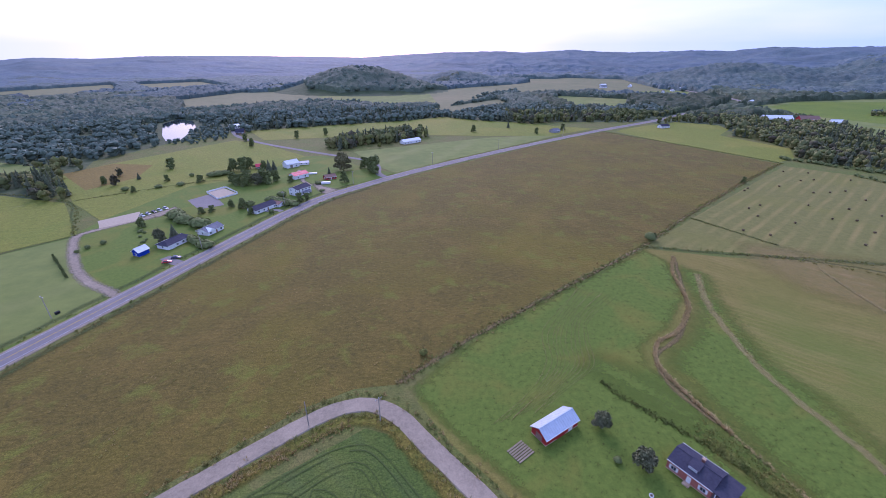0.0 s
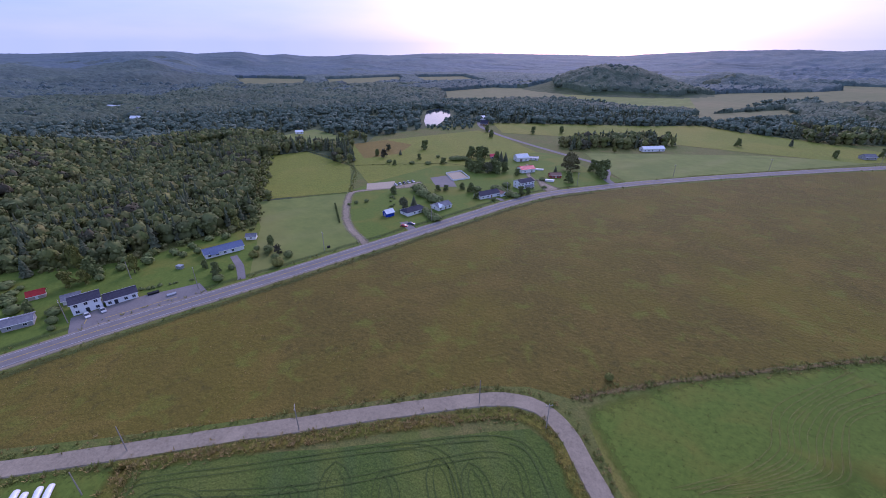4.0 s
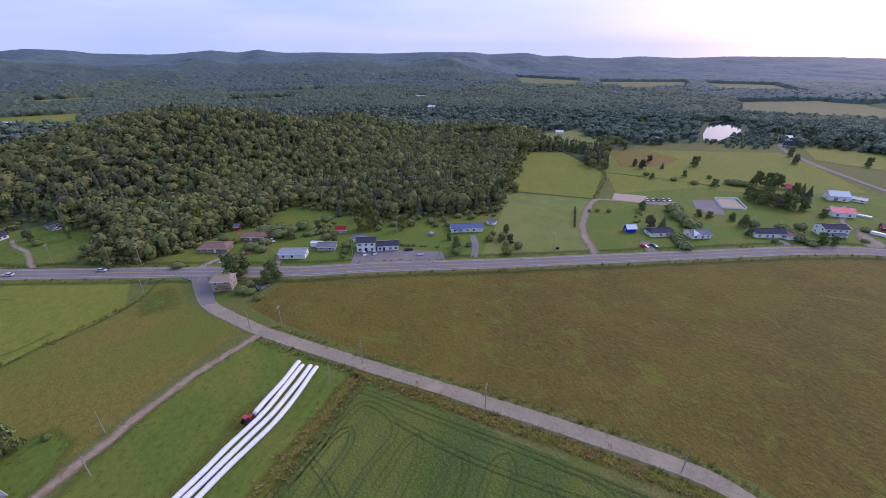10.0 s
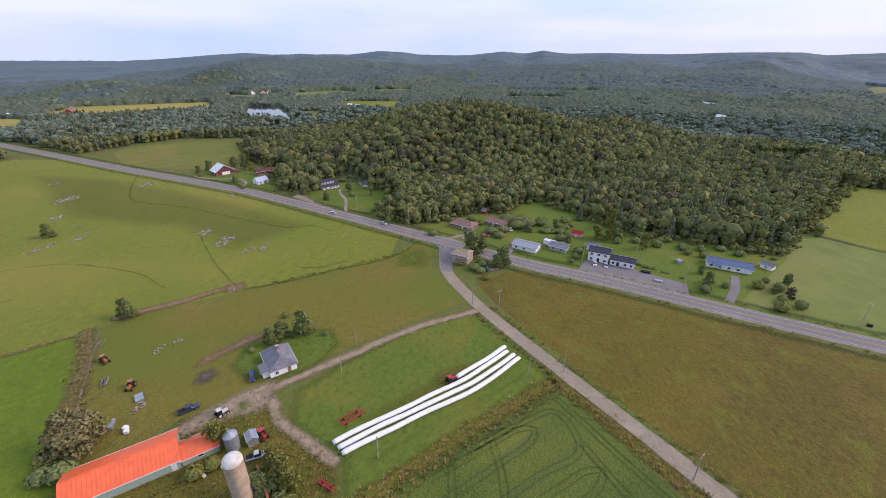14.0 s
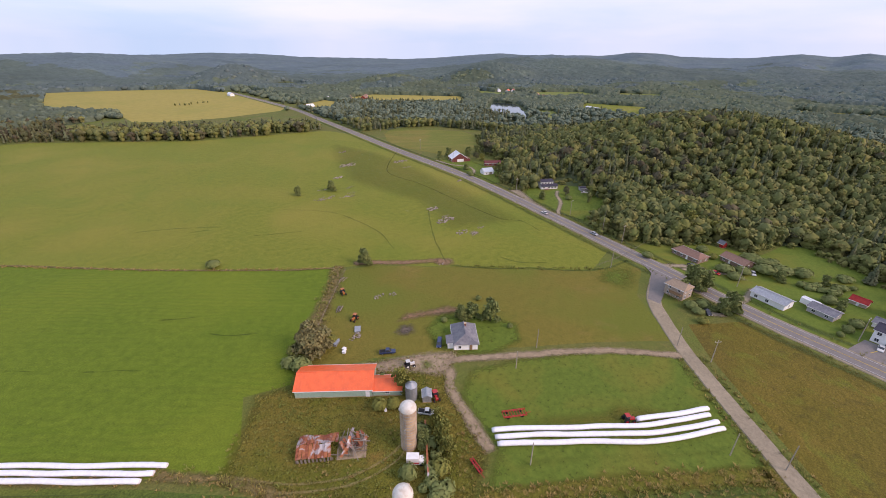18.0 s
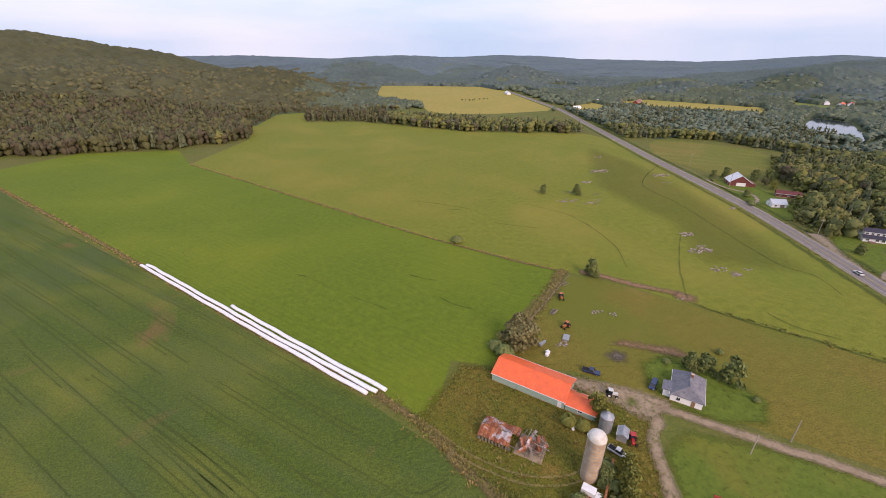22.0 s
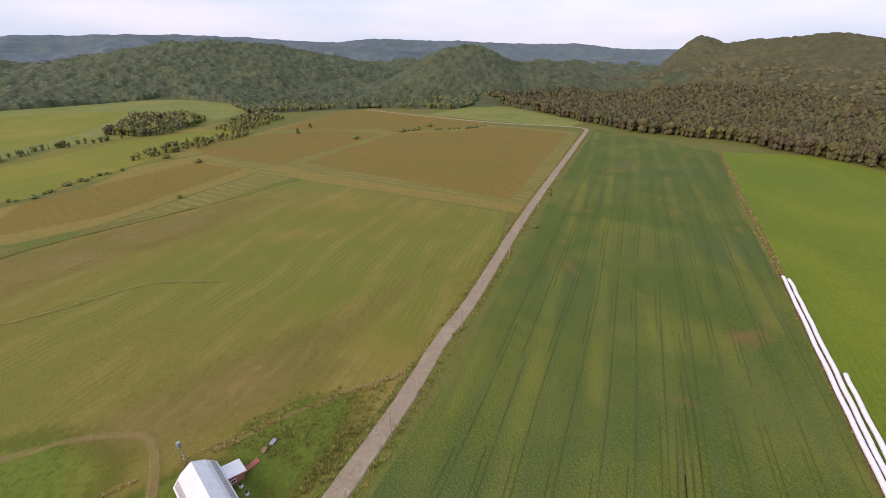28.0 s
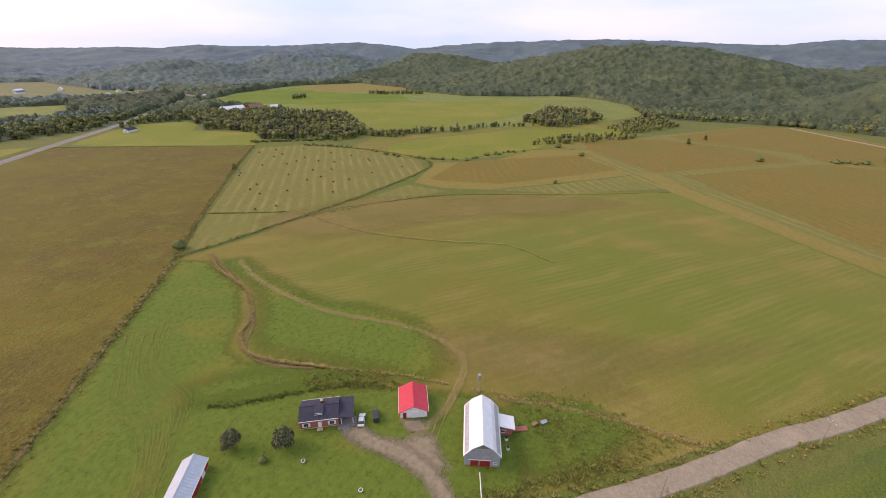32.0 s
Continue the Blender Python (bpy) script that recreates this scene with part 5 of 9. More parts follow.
M["pale_blue_metal"] = mat("pale_blue_metal", (0.46, 0.51, 0.57), (0.39, 0.43, 0.48), 0.6, big=[((0.40, 0.41, 0.42), 0.3, 0.56, 0.75, 0.5)], rough=0.4, spec=0.5)
M["red_metal"] = mat("red_metal", (0.60, 0.035, 0.06), (0.50, 0.028, 0.045), 0.5, rough=0.35, spec=0.5)
M["orange_metal"] = mat("orange_metal", (0.86, 0.155, 0.045), (0.72, 0.125, 0.038), 0.5, big=[((0.66, 0.13, 0.05), 0.2, 0.55, 0.75, 0.5)], rough=0.4, spec=0.5)
M["galvanised"] = mat("galvanised", (0.40, 0.42, 0.44), (0.29, 0.30, 0.32), 1.5, big=[((0.33, 0.30, 0.27), 0.5, 0.58, 0.75, 0.5)], rough=0.45, metal=0.5)
M["rusty_sheet"] = mat("rusty_sheet", (0.40, 0.145, 0.07), (0.22, 0.075, 0.04), 1.4, big=[((0.42, 0.40, 0.40), 0.45, 0.52, 0.62, 0.9)], rough=0.8, rand=0.3)
M["concrete"] = mat("concrete", (0.53, 0.40, 0.27), (0.40, 0.285, 0.18), 0.9, big=[((0.26, 0.19, 0.13), 0.25, 0.55, 0.75, 0.6), ((0.56, 0.50, 0.42), 0.6, 0.55, 0.7, 0.5)], rough=0.9, rand=0.12)
M["stained_dome"] = mat("stained_dome", (0.66, 0.64, 0.58), (0.52, 0.48, 0.41), 0.8, big=[((0.40, 0.27, 0.16), 0.6, 0.52, 0.72, 0.75)], rough=0.5, spec=0.4)
M["glass"] = mat("glass", (0.03, 0.035, 0.045), (0.02, 0.024, 0.03), 0.5, rough=0.08, spec=0.7)
M["trim"] = mat("trim", (0.78, 0.78, 0.77), (0.70, 0.70, 0.69), 1.0, rough=0.5)
M["wood_grey"] = mat("wood_grey", (0.26, 0.22, 0.18), (0.17, 0.14, 0.11), 3.0, rand=0.25)
M["wood_brown"] = mat("wood_brown", (0.30, 0.19, 0.11), (0.20, 0.125, 0.07), 3.0)
M["chimney"] = mat("chimney", (0.27, 0.13, 0.10), (0.19, 0.09, 0.07), 4.0)


def part(name, bm, material, parent, label=""):
    me = bpy.data.meshes.new(name)
    bm.to_mesh(me)
    bm.free()
    me.materials.append(material)
    ob = new(name, me)
    ob.parent = parent
    if label:
        ob["label"] = label
    return ob


def thing(name, x, y, turn, label, category, z=0.0, group=""):
    ob = new(name)
    ob.matrix_world = pose(x, y, z, 0, 0, turn)
    return tagged(ob, label, category, group)


def box(bm, c, s, turn=(0, 0, 0), bevel=0.0):
    m = Matrix.LocRotScale(c, Euler([radians(a) for a in turn]), s)
    r = bmesh.ops.create_cube(bm, size=1.0, matrix=m)
    if bevel:
        edges = list({e for v in r["verts"] for e in v.link_edges})
        bmesh.ops.bevel(bm, geom=edges, offset=bevel, segments=1, affect="EDGES")
    return bm


def boxed(c, s, turn=(0, 0, 0), bevel=0.0):
    return box(bmesh.new(), c, s, turn, bevel)


def tube(bm, p, q, r, r2=None, n=8):
    p, q = Vector(p), Vector(q)
    d = q - p
    m = Matrix.Translation((p + q) / 2) @ d.to_track_quat("Z", "Y").to_matrix().to_4x4()
    bmesh.ops.create_cone(bm, cap_ends=True, segments=n, radius1=r, radius2=r if r2 is None else r2, depth=d.length, matrix=m)
    return bm


def prism(bm, profile, x0, x1):
    """A solid with the y-z outline profile, from x0 to x1."""
    a = [bm.verts.new((x0, y, z)) for y, z in profile]
    b = [bm.verts.new((x1, y, z)) for y, z in profile]
    n = len(profile)
    bm.faces.new(a[::-1])
    bm.faces.new(b)
    for i in range(n):
        bm.faces.new((a[i], a[(i + 1) % n], b[(i + 1) % n], b[i]))
    bmesh.ops.recalc_face_normals(bm, faces=bm.faces[:])
    return bm


def window(parent, x, y, z, w, h, nx, ny, shutters=False):
    """A window in a wall whose outward normal is (nx, ny) in the house's own axes."""
    t = math.degrees(math.atan2(ny, nx)) + 90
    bm = bmesh.new()
    for dx, dz, sx, sz in ((0, h / 2, w + 0.16, 0.1), (0, -h / 2, w + 0.2, 0.12), (-w / 2, 0, 0.1, h), (w / 2, 0, 0.1, h), (0, 0, 0.06, h)):
        box(bm, (dx, 0, dz), (sx, 0.12, sz))
    ob = part("window", bm, M["trim"], parent)
    ob.matrix_basis = pose(x, y, z, 0, 0, t)
    part("pane", boxed((0, 0.02, 0), (w, 0.05, h)), M["glass"], ob)
    if shutters:
        for s in (-1, 1):
            part("shutter", boxed((s * (w / 2 + 0.28), 0, 0), (0.36, 0.07, h + 0.1)), M["trim"], ob)
    return ob


def gable_roof(L, W, eave, ridge, over=0.45, hip=0.0, thick=0.16):
    bm = bmesh.new()
    k = (ridge - eave) / (W / 2)
    hl, hw, z0 = L / 2 + over, W / 2 + over, eave - k * over
    c = [bm.verts.new(p) for p in ((-hl, -hw, z0), (hl, -hw, z0), (hl, hw, z0), (-hl, hw, z0), (-hl + hip, 0, ridge), (hl - hip, 0, ridge))]
    bm.faces.new((c[0], c[1], c[5], c[4]))
    bm.faces.new((c[2], c[3], c[4], c[5]))
    if hip:
        bm.faces.new((c[1], c[2], c[5]))
        bm.faces.new((c[3], c[0], c[4]))
    bmesh.ops.recalc_face_normals(bm, faces=bm.faces[:])
    if sum(f.normal.z for f in bm.faces) < 0:
        bmesh.ops.reverse_faces(bm, faces=bm.faces[:])
    bmesh.ops.solidify(bm, geom=bm.faces[:], thickness=thick)
    box(bm, (0, 0, ridge + 0.03), (2 * (hl - hip), 0.3, 0.08))
    return bm


def seams(roof, material, xs, slopes):
    """Raised seams on a metal roof: slopes are (y, z, length, tilt)."""
    for y, z, ln, tilt in slopes:
        bm = boxed((0, 0, 0), (0.045, ln, 0.05))
        me = bpy.data.meshes.new("seam")
        bm.to_mesh(me)
        bm.free()
        me.materials.append(material)
        for x in xs:
            o = new("seam", me)
            o.parent = roof
            o.matrix_basis = pose(x, y, z, tilt, 0, 0)


def house(label, x, y, turn, L, W, eave, ridge, wall="white_siding", roof="grey_shingle", wins=(3, 3, 1), doors=(), chimney=None, hip=0.0, over=0.45, ribs=0.0, name="house",
          category="house", shutters=False, storeys=1, roof_label="", wall_label=""):
    h = thing(name, x, y, turn, label, category)
    bm = bmesh.new()
    top = ridge - 0.12
    if hip:
        box(bm, (0, 0, eave / 2), (L, W, eave))
    else:
        prism(bm, [(-W / 2, 0), (W / 2, 0), (W / 2, eave - 0.1), (0, top), (-W / 2, eave - 0.1)], -L / 2, L / 2)
    part("wall", bm, M[wall], h, wall_label)
    part("foundation", boxed((0, 0, 0.12), (L + 0.08, W + 0.08, 0.3)), M["concrete"], h)
    top_roof = part("roof", gable_roof(L, W, eave, ridge, over, hip), M[roof], h, roof_label)
    if ribs:
        k = (ridge - eave) / (W / 2)
        hl, hw, z0 = L / 2 + over, W / 2 + over, eave - k * over
        sl, ln = math.degrees(math.atan(k)), math.hypot(hw, ridge - z0)
        seams(top_roof, M[roof], [-hl + i * ribs for i in range(int(2 * hl / ribs) + 1)], [(s * hw / 2, (ridge + z0) / 2 + 0.03, ln, -s * sl) for s in (-1, 1)])
    for s in (-1, 1):
        part("fascia", boxed((0, s * (W / 2 + over + 0.03), eave - (ridge - eave) / (W / 2) * over - 0.06), (L + 2 * over, 0.08, 0.2)), M["trim"], h)
    ww, wh = 1.25, min(1.25, eave * 0.42)
    for st in range(storeys):
        zc = 1.45 + st * 2.6 if eave > 2.2 else eave * 0.55
        for side, n in ((-1, wins[0]), (1, wins[1])):
            taken = [d[1] for d in doors if d[0] == ("front" if side < 0 else "back") and st == 0]
            for i in range(n):
                px = -L / 2 + L * (i + 0.5) / n
                if any(abs(px - t) < 1.5 for t in taken):
                    continue
                window(h, px, side * (W / 2 + 0.03), zc, ww, wh, 0, side, shutters)
        for side in (-1, 1):
            taken = [d[1] for d in doors if d[0] == ("left" if side < 0 else "right") and st == 0]
            for i in range(wins[2]):
                py = -W / 2 + W * (i + 0.5) / wins[2]
                if any(abs(py - t) < 1.5 for t in taken):
                    continue
                window(h, side * (L / 2 + 0.03), py, zc, 1.0, wh, side, 0)
    for side, pos, w, hh, mk in doors:
        if side in ("front", "back"):
            s = -1 if side == "front" else 1
            c, sz = (pos, s * (W / 2 + 0.03), hh / 2 + 0.1), (w, 0.1, hh)
        else:
            s = -1 if side == "left" else 1
            c, sz = (s * (L / 2 + 0.03), pos, hh / 2 + 0.1), (0.1, w, hh)
        d = part("door", boxed(c, sz), M[mk], h)
        along = (w * 0.35, 0, 0) if side in ("front", "back") else (0, w * 0.35, 0)
        part("handle", boxed((c[0] + along[0] + (0 if along[0] else s * 0.08), c[1] + along[1] + (s * 0.08 if along[0] else 0), 1.05), (0.08, 0.08, 0.08)), M["galvanised"], d)
    if chimney:
        cx, cy = chimney
        zc = ridge - abs(cy) * (ridge - eave) / (W / 2)
        ch = part("chimney", boxed((cx, cy, zc + 0.3), (0.7, 0.7, 1.5)), M["chimney"], h)
        part("cap", boxed((cx, cy, zc + 1.08), (0.85, 0.85, 0.1)), M["concrete"], ch)
    return h


# farmstead with the red brick house
brick_house = house("red brick bungalow with charcoal roof and white shutters", 62.3, 69.0, -54.3, 10.4, 7.6, 3.1, 4.7, "brick", "charcoal_shingle", (3, 3, 1), [("front", 0.2, 1.0, 2.1, "trim")], (0.6, 1.2), shutters=True, over=0.22)
part("dormer", prism(bmesh.new(), [(-2.6, 3.4), (0.2, 4.6), (0.2, 4.85), (-2.6, 4.3)], -1.3, 1.3), M["charcoal_shingle"], brick_house)
window(brick_house, 0, -2.65, 3.92, 1.9, 0.45, 0, -1)
part("carport_roof", boxed((7.3, -0.2, 2.95), (4.4, 7.8, 0.2), (0, 5, 0)), M["charcoal_shingle"], brick_house)
for px, py in ((9.2, -3.7), (9.2, 3.3), (6.0, -3.7)):
    part("post", boxed((px, py, 1.4), (0.16, 0.16, 2.8)), M["trim"], brick_house)
part("step", boxed((0.2, -4.5, 0.2), (1.6, 1.2, 0.4), bevel=0.03), M["concrete"], brick_house)
part("vent_pipe", tube(bmesh.new(), (0.6, 2.0, 3.4), (0.6, 2.0, 5.6), 0.12), M["galvanised"], brick_house)

shed = house("red timber shed with pale blue-grey metal roof", 30.9, 82.7, 33, 12.4, 5.4, 2.6, 4.3, "red_wall", "pale_blue_metal", (0, 0, 0), [("front", -0.5, 3.2, 2.2, "red_wall"), ("front", 3.2, 1.6, 1.8, "trim"), ("left", 0, 2.2, 2.1, "brown_shingle")], ribs=0.8, over=0.35, name="shed", category="shed")
garage = house("white garage with bright red metal roof", 77.9, 47.5, 32, 9.2, 7.6, 2.8, 4.7, "white_siding", "red_metal", (0, 1, 0), [("left", 2.6, 1.0, 2.1, "red_wall"), ("left", -1.2, 3.6, 2.4, "trim")], ribs=0.8, name="garage", category="garage")


def gambrel_barn(x, y, turn, L, W, eave, knee, ridge, label):
    b = thing("barn", x, y, turn, label, "barn")
    kw = W / 2 * 0.58
    prof = [(-W / 2, 0), (W / 2, 0), (W / 2, eave), (kw, knee - 0.1), (0, ridge - 0.1), (-kw, knee - 0.1), (-W / 2, eave)]
    part("wall", prism(bmesh.new(), prof, -L / 2, L / 2), M["grey_siding"], b, "weathered light grey boards")
    bm = bmesh.new()
    o = 0.45
    pr = [(-W / 2 - 0.35, eave - 0.55), (-kw, knee), (0, ridge), (kw, knee), (W / 2 + 0.35, eave - 0.55)]
    for i in range(4):
        (y0, z0), (y1, z1) = pr[i], pr[i + 1]
        q = [bm.verts.new(p) for p in ((-L / 2 - o, y0, z0), (L / 2 + o, y0, z0), (L / 2 + o, y1, z1), (-L / 2 - o, y1, z1))]
        bm.faces.new(q)
    bmesh.ops.remove_doubles(bm, verts=bm.verts[:], dist=0.001)
    bmesh.ops.recalc_face_normals(bm, faces=bm.faces[:])
    if sum(f.normal.z for f in bm.faces) < 0:
        bmesh.ops.reverse_faces(bm, faces=bm.faces[:])
    bmesh.ops.solidify(bm, geom=bm.faces[:], thickness=0.12)
    rf = part("roof", bm, M["white_metal"], b, "bright white ribbed metal roof")
    seams(rf, M["white_metal"], [-L / 2 - o + 0.9 * k for k in range(int((L + 2 * o) / 0.9) + 1)],
          [((y0 + y1) / 2, (z0 + z1) / 2 + 0.03, math.hypot(y1 - y0, z1 - z0), math.degrees(math.atan2(z1 - z0, y1 - y0))) for (y0, z0), (y1, z1) in zip(pr, pr[1:])])
    f = -L / 2 - 0.04
    part("door", boxed((f, 1.9, 1.0), (0.1, 2.0, 2.0)), M["red_wall"], b, "faded pale red door")
    part("door", boxed((f, -0.7, 1.05), (0.12, 2.6, 2.1)), M["red_wall"], b, "bright red sliding door")
    part("door_frame", boxed((f + 0.01, 0.7, 2.2), (0.1, 5.6, 0.16)), M["trim"], b)
    window(b, f, -3.3, 1.3, 0.8, 0.5, -1, 0)
    part("hay_door", prism(bmesh.new(), [(-1.9, 6.4), (1.9, 6.4), (0, 7.5)], f - 0.05, f), M["wood_grey"], b)
    lt = part("lean_to_roof", boxed((4.2, -W / 2 - 2.3, 2.9), (4.6, 4.8, 0.14), (12, 0, 0)), M["white_metal"], b)
    part("lean_to_wall", boxed((4.2, -W / 2 - 2.0, 1.2), (4.2, 4.0, 2.4)), M["brick"], b)
    window(b, 2.05, -W / 2 - 1.4, 1.5, 1.2, 0.9, -1, 0)
    return b


gambrel_barn(75.6, 25.0, 22.7, 15.6, 9.0, 4.4, 6.6, 8.3, "grey gambrel barn with white metal roof and red doors")

# dairy farm
ob = house("long barn with orange metal roof and pale green walls", -54.9, -88.9, 132.7, 23.2, 11.0, 3.0, 5.3, "green_wall", "orange_metal", (0, 0, 0), [("front", 10.2, 1.2, 2.1, "trim")], ribs=0.9, over=0.35, name="barn", category="barn")
for i in range(7):
    window(ob, -9 + 3 * i, 5.56, 1.6, 0.9, 0.6, 0, 1)
house("low barn annex with orange roof and green wall", -64.3, -75.6, 132.7, 8.6, 6.6, 2.3, 3.9, "green_wall", "orange_metal", (1, 1, 0), (), ribs=0.9, over=0.3, name="barn_annex", category="barn")
fh = house("white farmhouse with weathered grey hipped roof", -98.6, -72.2, 43.5, 11.5, 8.4, 3.0, 5.6, "white_siding", "grey_shingle", (2, 3, 2), [("right", 1.8, 1.0, 2.1, "wood_brown")], (-1.5, 0.4), hip=2.6)
part("porch", boxed((2.6, -5.2, 1.3), (4.2, 2.2, 2.6)), M["white_siding"], fh)
part("porch_roof", boxed((2.6, -5.4, 2.75), (4.8, 2.9, 0.15), (9, 0, 0)), M["grey_shingle"], fh)
window(fh, 2.6, -6.35, 1.5, 1.2, 1.0, 0, -1)


def silo(x, y, r, h, dome, mk, label, rings=14, dome_mk="stained_dome"):
    s = thing("silo", x, y, 20, label, "silo")
    seg = 28
    step = h / rings
    for i in range(rings):
        part("stave_ring", tube(bmesh.new(), (0, 0, i * step + 0.012), (0, 0, (i + 1) * step - 0.012), r, r, seg), M[mk], s)
        part("hoop", tube(bmesh.new(), (0, 0, (i + 0.96) * step - 0.05), (0, 0, (i + 0.96) * step + 0.05), r + 0.035, r + 0.035, seg), M["galvanised"], s)
    bm = bmesh.new()
    bmesh.ops.create_uvsphere(bm, u_segments=seg, v_segments=12, radius=r + 0.06, matrix=Matrix.Diagonal((1, 1, dome / r, 1)))
    bmesh.ops.delete(bm, geom=[v for v in bm.verts if v.co.z < -0.01], context="VERTS")
    bmesh.ops.translate(bm, verts=bm.verts[:], vec=(0, 0, h))
    for f in bm.faces:
        f.smooth = True
    part("dome", bm, M[dome_mk], s, "rounded metal dome with rusty stains")
    bm = bmesh.new()
    for k in (-0.25, 0.25):
        tube(bm, (r + 0.12, k, 0.3), (r + 0.12, k, h), 0.03, n=5)
    for i in range(int(h / 0.5)):
        tube(bm, (r + 0.12, -0.25, 0.5 + i * 0.5), (r + 0.12, 0.25, 0.5 + i * 0.5), 0.02, n=4)
    part("ladder", bm, M["galvanised"], s)
    part("chute", boxed((-r - 0.3, 0, h / 2), (0.7, 0.8, h - 0.4), bevel=0.05), M[mk], s)
    return s


silo(-53.6, -56.0, 2.15, 13.6, 1.7, "concrete", "tall tan concrete stave silo with white dome")
silo(-37.2, -41.4, 2.15, 12.6, 1.9, "concrete", "concrete stave silo with pale domed cap")


def grain_bin(x, y, r, h, label):
    s = thing("grain_bin", x, y, 0, label, "grain bin")
    for i in range(6):
        part("ring", tube(bmesh.new(), (0, 0, i * h / 6), (0, 0, (i + 1) * h / 6 - 0.03), r + 0.02 * (i % 2), r + 0.02 * (i % 2), 24), M["galvanised"], s)
    part("roof", tube(bmesh.new(), (0, 0, h), (0, 0, h + 1.1), r + 0.1, 0.25, 24), M["galvanised"], s)
    part("hatch", tube(bmesh.new(), (0, 0, h + 1.0), (0, 0, h + 1.3), 0.32, 0.32, 12), M["galvanised"], s)
    return s


grain_bin(-66.0, -67.2, 1.75, 5.2, "galvanised steel grain bin beside the barn")
house("small galvanised metal shed", -68.9, -63.6, 45, 3.4, 2.6, 2.2, 2.9, "galvanised", "galvanised", (0, 0, 0), (), over=0.15, name="shed", category="shed")


def ruined_barn(x, y, turn):
    r = thing("ruined_barn", x, y, turn, "collapsed barn under rusty sheet roof and broken beams", "barn")
    rr = random.Random(5)
    sheet = bmesh.new()
    box(sheet, (0, 0, 0), (0.78, 3.7, 0.03))
    for k in (-0.3, 0, 0.3):
        box(sheet, (k, 0, 0.02), (0.05, 3.7, 0.04))
    me = bpy.data.meshes.new("roof_sheet")
    sheet.to_mesh(me)
    sheet.free()
    me.materials.append(M["rusty_sheet"])
    for i in range(13):
        for s in (-1, 1):
            if i > 10 and s < 0 and rr.random() < 0.4:
                continue
            o = new("roof_sheet", me)
            o.parent = r
            sag = 0.5 * math.sin(i * 0.7)
            o.matrix_basis = pose(-8.4 + i * 0.8, s * 1.85, 2.1 + sag * 0.3 + rr.uniform(-0.08, 0.08), -s * rr.uniform(10, 19), rr.uniform(-5, 5), rr.uniform(-4, 4))
    for i in range(16):
        o = new("roof_sheet", me)
        o.parent = r
        o.matrix_basis = pose(rr.uniform(2.6, 8.2), rr.uniform(-2.6, 3.0), rr.uniform(0.4, 1.7), rr.uniform(-35, 35), rr.uniform(-18, 18), rr.uniform(-50, 50))
    for i in range(24):
        px, py, a = rr.uniform(1.5, 8.6), rr.uniform(-3.4, 3.4), rr.choice((0, 90)) + rr.uniform(-25, 25)
        part("beam", boxed((px, py, rr.uniform(0.5, 2.0)), (rr.uniform(2.5, 5.5), 0.18, 0.18), (0, rr.uniform(-14, 14), a)), M["wood_grey"], r)
    for px in (-8.6, -4.5, 0):
        for py in (-3.4, 3.4):
            part("post", boxed((px, py, 0.8), (0.22, 0.22, 1.6)), M["wood_grey"], r)
    for py, n in ((-3.5, 10), (3.5, 10)):
        for k in range(n):
            part("board", boxed((-8.2 + k * 0.95, py, 0.65 + rr.uniform(-0.15, 0.1)), (0.5, 0.06, 1.3), (rr.uniform(-8, 8), rr.uniform(-6, 6), 0)), M["wood_grey"], r)
    part("debris", boxed((5.2, 0, 0.14), (7.4, 7.2, 0.28), bevel=0.1), M["dirt"], r)


ruined_barn(-39.6, -70.6, 137)

# corner of the lane and the highway
th = house("tan two-storey house with brown roof at the road fork", -184.5, -21.0, 72, 8.2, 7.2, 5.0, 6.6, "tan_siding", "tan_shingle", (2, 2, 2), [("left", 0, 1.0, 2.1, "trim")], hip=1.4, storeys=2)
part("balcony", boxed((1.5, -4.6, 2.6), (5.0, 2.0, 0.16)), M["wood_brown"], th)
for k in range(5):
    part("post", boxed((-0.8 + k * 1.15, -5.5, 1.8), (0.12, 0.12, 3.4)), M["wood_brown"], th)
part("railing", boxed((1.5, -5.55, 3.4), (5.0, 0.08, 0.9)), M["wood_brown"], th)
house("brown brick bungalow with hipped shingle roof", -229.0, -25.5, 66, 14.5, 8.2, 2.7, 4.4, "brown_brick", "brown_shingle", (4, 3, 2), [("front", 1.2, 1.0, 2.1, "trim")], hip=3.0)
house("low brown brick house with shingle roof", -236.0, -6.0, 62, 12.0, 7.5, 2.6, 4.2, "brown_brick", "brown_shingle", (3, 3, 1), [("front", -1, 1.0, 2.1, "trim")])
house("long white garage with pale grey roof", -204.3, 10.8, 67, 13.0, 7.0, 3.0, 4.2, "white_siding", "galvanised", (3, 2, 1), [("front", 4.3, 2.6, 2.3, "trim")], name="garage", category="garage")
house("grey workshop with flat-pitched roof", -206.5, 28.0, 66, 9.0, 6.5, 2.6, 3.6, "grey_siding", "grey_shingle", (2, 2, 1), (), name="workshop", category="workshop")
house("white box trailer parked beside the workshop", -211.5, 23.5, 62, 6.2, 2.6, 2.6, 2.9, "white_siding", "white_metal", (0, 0, 0), (), over=0.05, name="trailer", category="trailer")
house("small red-roofed hut in the garden", -226.0, 39.5, 70, 5.6, 4.4, 2.2, 3.6, "tan_siding", "red_wall", (1, 1, 1), [("front", 0, 0.9, 1.9, "trim")], name="hut", category="hut")
house("small white outbuilding with grey roof", -209.5, 46.0, 70, 6.0, 5.2, 2.5, 3.8, "white_siding", "grey_shingle", (1, 1, 1), (), name="shed", category="shed")
